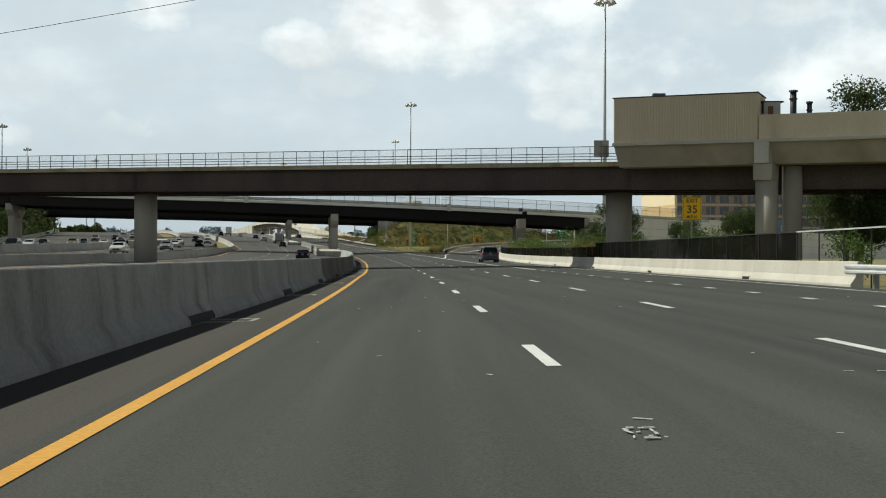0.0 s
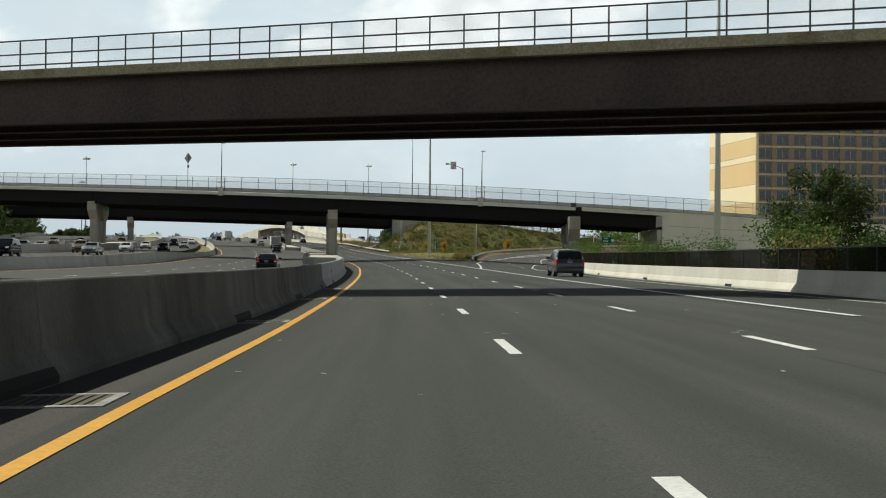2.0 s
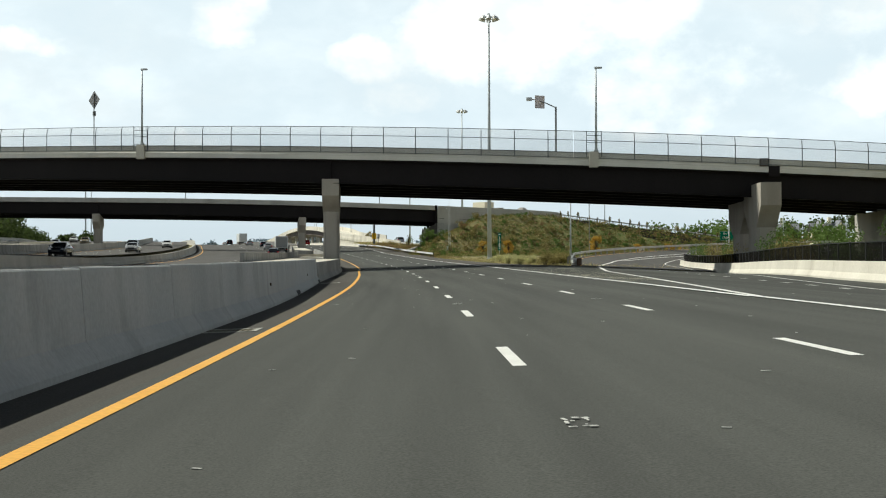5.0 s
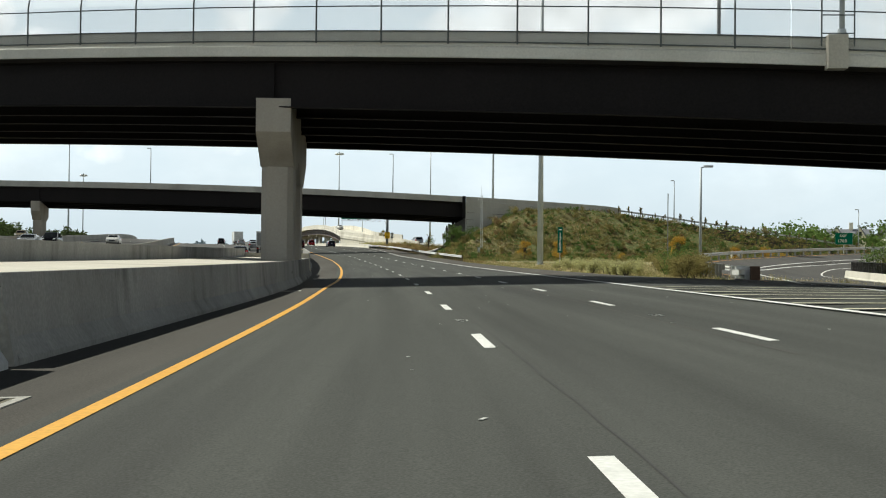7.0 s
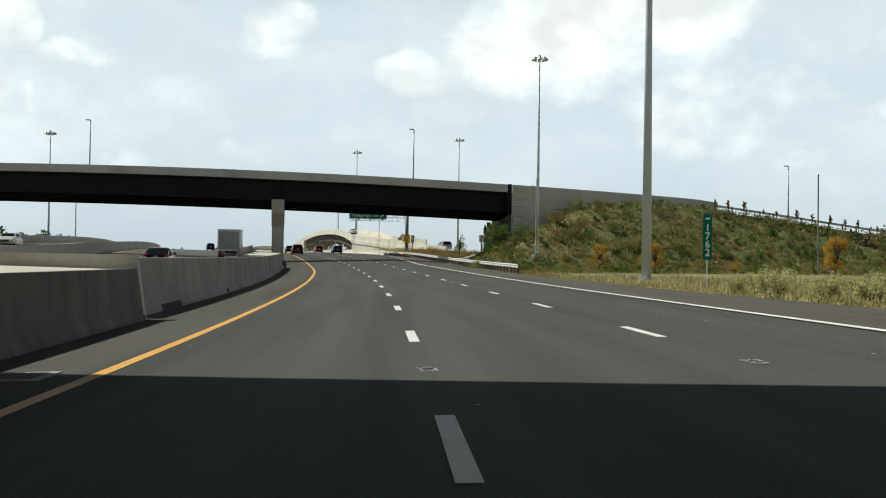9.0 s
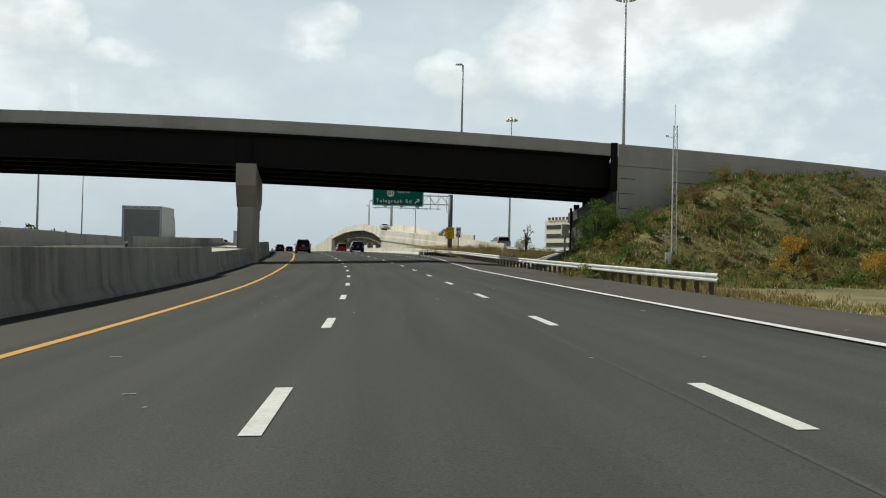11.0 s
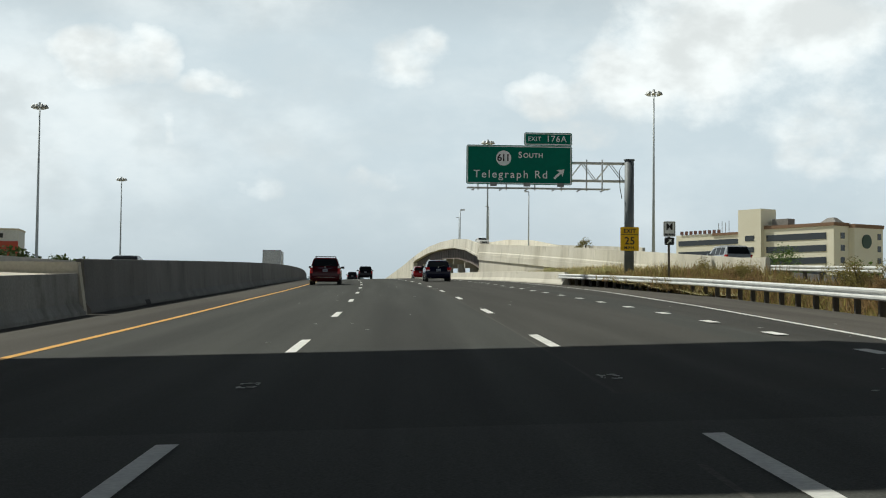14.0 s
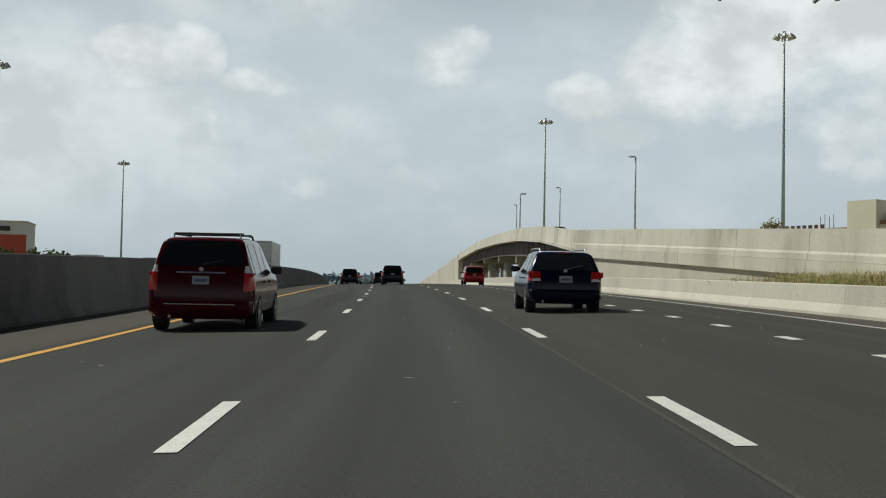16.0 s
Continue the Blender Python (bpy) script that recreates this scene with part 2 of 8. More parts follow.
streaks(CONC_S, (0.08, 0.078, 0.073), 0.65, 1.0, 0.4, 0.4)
streaks(CONC_N, (0.24, 0.245, 0.245), 0.6, 1.2, 0.5, 0.3)
CONC_L = surf("pale_concrete", (0.40, 0.385, 0.345), (0.50, 0.485, 0.44), 0.9, 0.5, 12.0, 0.25, stretch=(1, 1, 0.25), stain=(0.29, 0.275, 0.24), stain_at=0.6, rand=0.06, fine_mix=0.12)
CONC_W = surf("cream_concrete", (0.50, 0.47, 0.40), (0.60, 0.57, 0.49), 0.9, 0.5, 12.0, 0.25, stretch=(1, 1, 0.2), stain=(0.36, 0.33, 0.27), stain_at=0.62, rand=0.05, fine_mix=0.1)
CONC_B = surf("pale_new_concrete", (0.62, 0.605, 0.54), (0.72, 0.70, 0.63), 0.9, 0.5, 12.0, 0.2, stretch=(1, 1, 0.25), stain=(0.50, 0.48, 0.42), stain_at=0.6, fine_mix=0.08)
CONC_P = surf("pier_concrete", (0.30, 0.275, 0.235), (0.40, 0.37, 0.32), 0.9, 0.6, 10.0, 0.12, stretch=(1, 1, 0.3), stain=(0.23, 0.20, 0.16), stain_at=0.6, fine_mix=0.06)
STEEL_R = surf("brown_weathered_girder", (0.055, 0.041, 0.036), (0.082, 0.058, 0.048), 0.75, 0.5, 10.0, 0.15, stretch=(1, 1, 0.3), stain=(0.036, 0.027, 0.024))
# dark steel, taken down to near black so it also holds the underdeck shade
STEEL_D = surf("dark_shade_toned_steel", (0.0070, 0.0056, 0.0057), (0.0120, 0.0094, 0.0096), 0.7, 0.4, 9.0, 0.1, stretch=(1, 1, 0.25), stain=(0.008, 0.007, 0.007), spec=0.2)
# deck concrete darkened to near black: the shade under the deck is in the colour
SOFFIT = surf("shade_dark_deck_soffit", (0.026, 0.024, 0.022), (0.040, 0.037, 0.034), 0.95, 0.4, 10.0, 0.2, stain=(0.03, 0.028, 0.026))
LEDGE = surf("stained_ledge_concrete", (0.27, 0.235, 0.14), (0.38, 0.34, 0.24), 0.9, 1.2, 12.0, 0.25, stretch=(1, 1, 0.4), stain=(0.18, 0.14, 0.07))
GALV = surf("galvanised_steel", (0.56, 0.57, 0.56), (0.68, 0.69, 0.68), 0.5, 2.0, 20.0, 0.05, metal=0.25, stain=(0.42, 0.42, 0.41), fine_mix=0.08)
POLE = surf("weathered_pole_steel", (0.20, 0.205, 0.20), (0.28, 0.285, 0.28), 0.6, 1.0, 15.0, 0.05, metal=0.3, fine_mix=0.08)
POLE_L = surf("pale_mast_steel", (0.43, 0.47, 0.49), (0.52, 0.56, 0.58), 0.55, 1.0, 15.0, 0.05, metal=0.1, fine_mix=0.06)
RAILM = plain("dark_rail_steel", (0.10, 0.11, 0.11), 0.6, 0.3)
FENCEB = plain("black_vinyl", (0.02, 0.02, 0.02), 0.6)
MESHG = see_through("chain_link", (0.34, 0.36, 0.36), 0.16)
MESHB = see_through("black_screen_mesh", (0.010, 0.0095, 0.009), 0.66, 1.0)
MESHB.node_tree.nodes["Principled BSDF"].inputs["Specular IOR Level"].default_value = 0.0
GRASS_M = surf("dry_verge", (0.15, 0.14, 0.055), (0.27, 0.23, 0.11), 0.95, 0.25, 6.0, 0.5, stain=(0.07, 0.08, 0.025), fine_mix=0.3, bump_dist=0.05)
HILL_M = surf("scrub_slope", (0.125, 0.115, 0.042), (0.185, 0.155, 0.062), 0.95, 0.2, 5.0, 0.6, stain=(0.10, 0.125, 0.034), stain_at=0.42, fine_mix=0.3, bump_dist=0.08)


# ---- mesh helpers ----
class Mesh:
    """Collects points and faces of one mesh."""

    def __init__(self):
        self.v, self.f, self.uv = [], [], None

    def add(self, pts, faces):
        b = len(self.v)
        self.v += [tuple(p) for p in pts]
        self.f += [tuple(b + i for i in f) for f in faces]
        return self

    def box(self, c, s, m=None):
        x, y, z = (k / 2 for k in s)
        pts = [Vector((sx * x, sy * y, sz * z)) for sx in (-1, 1) for sy in (-1, 1) for sz in (-1, 1)]
        pts = [(m @ p if m else p) + Vector(c) for p in pts]
        return self.add(pts, [(0, 1, 3, 2), (4, 6, 7, 5), (0, 4, 5, 1), (2, 3, 7, 6), (0, 2, 6, 4), (1, 5, 7, 3)])

    def loft(self, rings, closed=True, caps=True):
        k = len(rings[0])
        b = len(self.v)
        for r in rings:
            self.v += [tuple(p) for p in r]
        e = k if closed else k - 1
        for i in range(len(rings) - 1):
            for j in range(e):
                a0, a1 = b + i * k + j, b + i * k + (j + 1) % k
                self.f.append((a0, a0 + k, a1 + k, a1))
        if closed and caps:
            self.f.append(tuple(b + j for j in range(k)))
            self.f.append(tuple(b + (len(rings) - 1) * k + j for j in reversed(range(k))))
        return self

    def tube(self, pts, r, seg=8, caps=True):
        pts = [Vector(p) for p in pts]
        rs = r if isinstance(r, (list, tuple)) else [r] * len(pts)
        rings = []
        for i, p in enumerate(pts):
            d = (pts[min(i + 1, len(pts) - 1)] - pts[max(i - 1, 0)]).normalized()
            u = d.orthogonal() if abs(d.z) < 0.95 else Vector((1, 0, 0))
            u = (u - d * u.dot(d)).normalized()
            w = d.cross(u)
            rings.append([p + (u * math.cos(2 * math.pi * j / seg) + w * math.sin(2 * math.pi * j / seg)) * rs[i] for j in range(seg)])
        return self.loft(rings, True, caps)

    def prism(self, poly, z0, z1):
        return self.loft([[(x, y, z0) for x, y in poly], [(x, y, z1) for x, y in poly]])

    def data(self, name, mat, smooth=False):
        me = bpy.data.meshes.new(name)
        me.from_pydata(self.v, [], self.f)
        bm = bmesh.new()
        bm.from_mesh(me)
        bmesh.ops.recalc_face_normals(bm, faces=bm.faces)
        bm.to_mesh(me)
        bm.free()
        if self.uv:
            lay = me.uv_layers.new(name="UVMap")
            for lp in me.loops:
                lay.data[lp.index].uv = self.uv[lp.vertex_index]
        if mat:
            me.materials.append(mat)
        if smooth:
            me.shade_smooth()
        return me


def thing(name, label, category, at=(0, 0, 0), group="", kind="", turn=0):
    ob = new(name)
    ob.matrix_basis = pose(*at, 0, 0, turn)
    return tagged(ob, label, category, group, kind)


def part(name, mesh, mat, parent, label="", smooth=False, local=False):
    """One mesh object under a thing (points in the world's frame unless local) or under a part."""
    ob = new(name, mesh.data(name, mat, smooth) if isinstance(mesh, Mesh) else mesh)
    ob.parent = parent
    if not local and parent.parent is None:
        ob.matrix_parent_inverse = parent.matrix_basis.inverted()
    return tagged(ob, label)


def solid(name, mesh, mat, label, category, kind="structure", group="", smooth=False):
    ob = new(name, mesh.data(name, mat, smooth))
    return tagged(ob, label, category, group, kind)


# ---- the line of the road: a station s along it and an offset n to its right ----
GS = np.arange(-200.0, 1402.0, 2.0)
_k = np.interp(GS, [-60 + 40 * i for i in range(19)] + [800], [4.68, 4.25, 3.78, 3.12, 2.45, 3.54, 5.44, 4.91, 5.56, 5.91, 5.46, 5.71, 5.99, 4.29, 3.33, 2.67, 2.15, 1.72, 1.34] + [0.0]) * 1e-4
_th = np.cumsum(_k) * 2
_th -= np.interp(0, GS, _th)
_x, _y = np.cumsum(-np.sin(_th)) * 2, np.cumsum(np.cos(_th)) * 2
_x -= np.interp(0, GS, _x)
_y -= np.interp(0, GS, _y)
_v = np.interp(GS, [-60 + 60 * i for i in range(13)] + [780, 820, 900, 940], [-0.82, -1.22, 1.26, 8.75, 7.86, 5.4, 13.73, 13.56, 1.67, -11.34, -11.12, -11.01, -11.0] + [-9, 0, 0, 0]) * 1e-5
_g = np.cumsum(_v) * 2
_g -= np.interp(0, GS, _g)
_z = np.cumsum(_g) * 2
_z -= np.interp(0, GS, _z)
_c = np.interp(GS, [-60 + 60 * i for i in range(13)], [0.0273, 0.0269, 0.0217, 0.0254, 0.0345, 0.0365, 0.0312, 0.0322, 0.0326, 0.0305, 0.0285, 0.0282, 0.028])
_c2 = np.interp(GS, [-100, 150, 200, 260, 346, 400, 450, 700], [-0.01, -0.01, -0.007, -0.007, -0.045, -0.045, -0.025, -0.02])


def heading(s):
    return float(np.interp(s, GS, _th))


def level(s, n):
    """Height of the ground at a station and offset."""
    z, c, c2 = (float(np.interp(s, GS, q)) for q in (_z, _c, _c2))
    if n > 7.3:
        # past the gore the ground falls away towards the exit wall
        fall = float(np.interp(s, [195, 225, 258, 281, 298, 345], [0, 0.045, 0.048, 0.037, 0.026, 0]))
        return z + c * 7.3 + c2 * (min(n, 16) - 7.3) - fall * (min(max(n, 16), 40) - 16)
    if n < -7.9:
        # the parallel carriageways lie higher than the main one
        up = float(np.interp(s, [-100, 100, 200, 360, 450, 600], [0.2, 0.25, 0.3, 0.4, 0.4, 0.3]))
        return z - c * min(-n, 9) + 0.012 * (min(max(-n, 9), 45) - 9) + up + 0.8 * min(1.0, max(0.0, (-n - 30.5) / 1.5)) * min(1.0, max(0.0, (s - 60) / 130))
    return z + c * n


def R(s, n, h=0.0):
    t = heading(s)
    return Vector((float(np.interp(s, GS, _x)) + n * math.cos(t), float(np.interp(s, GS, _y)) + n * math.sin(t), level(s, n) + h))


def road_pose(s, n, h=0.0, turn=0.0):
    p = R(s, n, h)
    grade = math.degrees(math.atan(float(np.interp(s, GS, _g))))
    return pose(p.x, p.y, p.z) @ pose(0, 0, 0, 0, 0, math.degrees(heading(s)) + turn) @ pose(0, 0, 0, grade, 0, 0)


def frange(a, b, step):
    k = max(1, int(math.ceil((b - a) / step - 1e-6)))
    return [a + (b - a) * i / k for i in range(k + 1)]


def lerp_of(knots):
    xs, ys = [k[0] for k in knots], [k[1] for k in knots]
    return lambda s: float(np.interp(s, xs, ys))


def strip(s0, s1, n0, n1, h, step=4.0, across=1):
    """A sheet along the road between two offsets (numbers or functions of the station)."""
    m = Mesh()
    m.uv = []
    f0, f1 = (q if callable(q) else (lambda s, q=q: q) for q in (n0, n1))
    st = frange(s0, s1, step)
    for s in st:
        for j in range(across + 1):
            n = f0(s) + (f1(s) - f0(s)) * j / across
            m.v.append(tuple(R(s, n, h)))
            m.uv.append((n, s))
    w = across + 1
    m.f = [(i * w + j, i * w + j + 1, (i + 1) * w + j + 1, (i + 1) * w + j) for i in range(len(st) - 1) for j in range(across)]
    return m


def swept(profile, s0, s1, off, step=4.0, h=0.0):
    """A closed cross-section of (n, z) carried along the road at an offset."""
    f = off if callable(off) else (lambda s: off)
    m = Mesh()
    rings = []
    for s in frange(s0, s1, step):
        b = R(s, f(s), h)
        t = heading(s)
        rings.append([b + Vector((n * math.cos(t), n * math.sin(t), z)) for n, z in profile])
    return m.loft(rings)


# ---- ground and roads ----
m = Mesh()
ns = [-2600, -1200, -600, -320, -180, -120, -90, -70, -58, -47, -45, -42, -36, -30, -24, -18, -12, -7.6, -6.7, -5, 0, 4, 7.3, 10, 13, 16, 22, 30, 40, 55, 75, 110, 170, 300, 700, 1500, 2600]
ss = [-1200, -600, -320] + list(range(-200, 1000, 12)) + [1060, 1150, 1280, 1400, 1900, 2800, 4200]
for s in ss:
    sc = min(max(s, -200), 1400)
    t = heading(sc)
    for n in ns:
        p = R(sc, n, -0.12)
        far = max(0.0, (abs(n) - 75) / 120)
        drop = min(1.0, far)
        z = p.z * (1 - drop) + min(p.z, 1.0) * drop
        if s > 760:
            z -= min(6.0, (s - 760) * 0.02)
        if n < -6 and s > 440:
            z -= min(3.0, (s - 440) * 0.02) * min(1.0, (-n - 46) / 20 if n < -46 else 0)
        m.v.append((p.x - math.sin(t) * (s - sc), p.y + math.cos(t) * (s - sc), z))
w = len(ns)
m.f = [(i * w + j, i * w + j + 1, (i + 1) * w + j + 1, (i + 1) * w + j) for i in range(len(ss) - 1) for j in range(w - 1)]
solid("ground", m, GRASS_M, "dry grassy ground with brown and green patches", "ground")

edge_r = lerp_of([(-200, 12.7), (130, 12.9), (160, 14.6), (190, 17.8), (225, 23.7), (250, 28.9), (253, 28.9), (255, 15.0), (262, 12.6), (345, 12.2), (385, 12.8), (420, 13.4), (450, 14.8), (470, 14.1), (482, 13.3), (500, 12.7), (560, 12.6), (900, 12.6)])
ASPHALT_N = surf("newer_asphalt", (0.0440, 0.0455, 0.0425), (0.0690, 0.0710, 0.0660), 0.85, 1.0, 55.0, 0.35, stretch=(1.1, 0.03, 1), spread=0.45, stain=(0.03, 0.03, 0.029), stain_at=0.6, uv=True, fine_mix=0.34, spec=0.1)
solid("road_overlay", strip(406, 900, -3.95, edge_r, 0.0, 4.0, 8), ASPHALT_N, "newer darker asphalt highway past the third bridge", "road")
road = solid("road", strip(-200, 406, -3.95, edge_r, 0.0, 4.0, 8), ASPHALT, "dark grey asphalt highway with fine wear and tyre tracks", "road")
# foot and height of the median barrier along the road
toe_a = lerp_of([(-200, -5.35), (5, -5.3), (27, -5.08), (54, -4.9), (70, -4.6), (88, -4.6), (120, -4.76), (157, -4.98), (170, -5.04), (187, -5.4), (207, -5.75)])
top_a = lerp_of([(-200, 1.11), (8, 1.11), (30, 1.08), (58, 1.03), (90, 1.04), (119, 1.13), (161, 1.26), (195, 1.31), (207, 1.31)])
toe_i = lerp_of([(206, -5.75), (220, -5.6), (234, -5.36), (250, -5.2), (265, -5.4), (279, -5.62)])
toe_c = lerp_of([(279, -6.0), (347, -6.35), (372, -6.4)])
toe_j = lerp_of([(373, -6.75), (405, -6.85), (432, -6.9)])
toe_e = lerp_of([(432, -7.0), (446, -6.9), (466, -6.68), (500, -6.5), (900, -6.4)])
foot = lambda s: toe_a(s) if s < 207 else toe_i(s) if s < 279 else toe_c(s) if s < 373 else toe_j(s) if s < 432.5 else toe_e(s)
solid("road_shoulder", strip(-200, 900, lambda s: foot(s) - 0.3, -3.95, 0.0, 2.0, 1), SHOULDER_L, "lighter worn asphalt shoulder beside the barrier", "road")
edge_n = lerp_of([(164, 7.2), (260, 7.15), (380, 6.92), (405, 8.0), (432, 9.9), (455, 10.9), (480, 11.0), (560, 11.0)])
SHOULDER = surf("dusty_shoulder_asphalt", (0.080, 0.073, 0.064), (0.110, 0.102, 0.090), 0.9, 0.8, 45.0, 0.3, stretch=(1.0, 0.08, 1), stain=(0.05, 0.047, 0.042), uv=True, fine_mix=0.3, spec=0.1)
solid("road_shoulder_right", strip(262, 560, lambda s: edge_n(s) + 0.15, lambda s: edge_r(s) - 0.03, 0.003, 4.0, 4), SHOULDER, "dusty brownish asphalt shoulder beside the verge", "road")
left_toe = lerp_of([(-100, -26.0), (190, -27.3), (240, -28.2), (300, -27.0), (440, -30.0), (900, -30.5)])
left_road = solid("road_left", strip(-200, 1300, left_toe, -7.92, 0.0, 6.0, 3), ASPHALT_OLD, "grey asphalt parallel carriageway behind the barrier", "road")
mid_road = solid("road_local", strip(-200, 1300, -43.5, -32.1, 0.0, 6.0, 3), ASPHALT_OLD, "pale worn asphalt local carriageway between barriers", "road")
far_road = solid("road_opposite", strip(-200, 1300, -84, -47.0, -0.02, 6.0, 6), ASPHALT_OLD, "grey asphalt carriageway for oncoming traffic", "road")


def line(name, s0, s1, n, width, mat, parent, h=0.007, step=4.0):
    f = n if callable(n) else (lambda s: n)
    part(name, strip(s0, s1, lambda s: f(s) - width / 2, lambda s: f(s) + width / 2, h, step), mat, parent)


line("edge_line", -200, 900, lerp_of([(-200, -3.66), (55, -3.65), (67, -3.54), (90, -3.57), (125, -3.66), (155, -3.71), (170, -3.73), (190, -3.67), (225, -3.71), (243, -3.78), (257, -3.58), (285, -3.63), (355, -3.6), (385, -3.93), (400, -4.0), (432, -3.93), (445, -3.9), (460, -3.72), (476, -3.62), (900, -3.62)]), 0.17, PAINT_Y, road)
line("edge_line", -200, 172, lerp_of([(-200, 11.3), (133, 11.4), (161, 12.2), (175, 13.5)]), 0.14, PAINT_W, road)
line("edge_line", 172, 252, lerp_of([(172, 13.2), (190, 15.9), (225, 21.8), (252, 27.4)]), 0.14, PAINT_W, road)
line("exit_line", 69.5, 164, 7.3, 0.22, PAINT_W, road)
line("edge_line", 164, 405, lerp_of([(164, 7.2), (260, 7.15), (380, 6.92), (405, 8.0)]), 0.2, PAINT_W, road)
line("edge_line", 405, 900, lerp_of([(405, 8.0), (432, 9.9), (455, 10.9), (480, 11.0), (560, 11.0)]), 0.17, PAINT_W, road)
gore_r = lerp_of([(164, 7.35), (190, 9.9), (216, 12.4), (244, 17.0), (252, 18.6)])
line("gore_line", 164, 252, gore_r, 0.22, PAINT_W, road)
for i in range(17):
    s = 184 + i * 3.1
    m = Mesh()
    a, b = R(s, 7.3, 0.014), R(s + 2.4, gore_r(s + 2.4) - 0.1, 0.014)
    d = Vector((0, 0.3, 0))
    m.add([a - d, a + d, b + d, b - d], [(0, 1, 2, 3)])
    part("gore_stripe", m, surf("cream_road_paint", (0.50, 0.48, 0.33), (0.60, 0.58, 0.44), 0.7, 1.5, 20.0) if i == 0 else bpy.data.materials["cream_road_paint"], road)
P12 = 12.192
for k in range(-8, 62):
    for n, d in ((0.0, 0.0), (3.64, -0.11)):
        s = k * P12 + d
        line("lane_dash", s, s + 3.05, n, 0.155, PAINT_W, road, step=3.05)
for s0, s1, n in ((-63.1, 67, 7.3), (411.69, 560, 7.22), (172, 246, 0)):
    s = s0
    while s < s1:
        if n:
            line("dotted_dash", s, s + 0.92, n, 0.2, PAINT_W, road, step=1)
        else:
            nn = gore_r(s) + 4.3
            line("dotted_dash", s, s + 0.92, nn, 0.2, PAINT_W, road, step=1)
        s += 4.572 if s0 < 400 else 4.15
for n, pr in ((-11.6, left_road), (-15.3, left_road), (-19.0, left_road), (-35.8, mid_road), (-39.0, mid_road)):
    for k in range(0, 60):
        s = k * P12 + 5
        line("lane_dash", s, s + 3.05, n, 0.14, PAINT_W, pr, step=3.05)
line("edge_line", -200, 1300, -8.6, 0.16, PAINT_W, left_road)
line("edge_line", -200, 1300, lambda s: left_toe(s) + 1.3, 0.16, PAINT_Y, left_road)
line("edge_line", -200, 1300, -41.6, 0.16, PAINT_Y, mid_road)
line("edge_line", -200, 1300, -50.0, 0.16, PAINT_Y, far_road)
for n in (-54, -57.6, -61.3):
    for k in range(0, 60):
        s = k * P12 + 2
        line("lane_dash", s, s + 3.05, n, 0.14, PAINT_W, far_road, step=3.05)

# sealed construction joints along the lanes
tar_m = plain("tar_patch", (0.040, 0.040, 0.039), 0.85)
for s0, s1, n, wd in ((190, 262, 0.22, 0.014), (-30, 60, 3.35, 0.012), (262, 330, 8.6, 0.02)):
    line("sealed_joint", s0, s1, lambda s, n=n: n + 0.05 * noise.noise(Vector((s * 0.35, n, 0))) + 0.025 * noise.noise(Vector((s * 1.7, n, 4))), wd, tar_m, road, 0.008, 1.2)
# paving joints between the lanes, and the browner outer lane of the newer stretch
JOINT_L = surf("open_paving_joint", (0.064, 0.062, 0.057), (0.100, 0.098, 0.090), 0.9, 1.2, 30.0, 0.2, stretch=(1, 0.15, 1), fine_mix=0.3, uv=True, spec=0.1)
line("paving_joint", 205, 404, 3.27, 0.05, JOINT_L, road, 0.004)
ASPHALT_R = surf("outer_lane_asphalt", (0.0480, 0.0470, 0.0428), (0.0725, 0.0712, 0.0650), 0.85, 1.0, 55.0, 0.35, stretch=(1.1, 0.03, 1), spread=0.45, stain=(0.034, 0.033, 0.031), stain_at=0.6, uv=True, fine_mix=0.34, spec=0.1)
outer_lane = solid("road_outer_lane", strip(408, 560, 3.46, lambda s: edge_n(s) + 0.15, 0.002, 4.0, 4), ASPHALT_R, "slightly browner asphalt of the outer lanes", "road")
line("paving_joint", 408, 560, 3.44, 0.045, JOINT_L, outer_lane, 0.004)
# pavement patches and reflector scars beside the dashes
scar_m = surf("reflector_scar", (0.42, 0.42, 0.40), (0.6, 0.6, 0.57), 0.8, 6.0, 40.0)
rng = random.Random(5)
for k in range(-5, 46):
    if (k - (3 if k < 13 else 1)) % 4:
        continue
    for n in (0.02, 3.62):
        s = k * P12 + 7.2
        m = Mesh()
        for q in range(15):
            # the broken rim of a pulled-out reflector
            a, b, w_, d_ = ((-0.08, rng.uniform(-0.16, 0.26), 0.02, 0.1), (0.08, rng.uniform(-0.16, 0.26), 0.02, 0.1), (rng.uniform(-0.08, 0.08), -0.18, 0.06, 0.04), (rng.uniform(-0.08, 0.08), 0.28, 0.06, 0.04), (rng.uniform(-0.13, 0.13), rng.uniform(-0.25, 0.35), 0.02, 0.03))[q % 5]
            m.box(R(s + b, n + a, 0.010 + 0.0004 * q), (w_ * rng.uniform(0.6, 1.5), d_ * rng.uniform(0.6, 1.5), 0.004), Matrix.Rotation(heading(s) + rng.uniform(-0.3, 0.3), 3, "Z"))
        part("reflector_scar", m, scar_m, road)
# chips and scraps of paint
m = Mesh()
for _ in range(420):
    s, n = rng.uniform(-30, 520), rng.uniform(-3.4, 10.5)
    e = rng.uniform(0.012, 0.04)
    m.box(R(s, n, 0.006), (e, e * rng.uniform(1, 4), 0.004), Matrix.Rotation(rng.uniform(0, 6), 3, "Z"))
tagged(part("paint_chips", m, scar_m, road), "", "", "", "stuff")

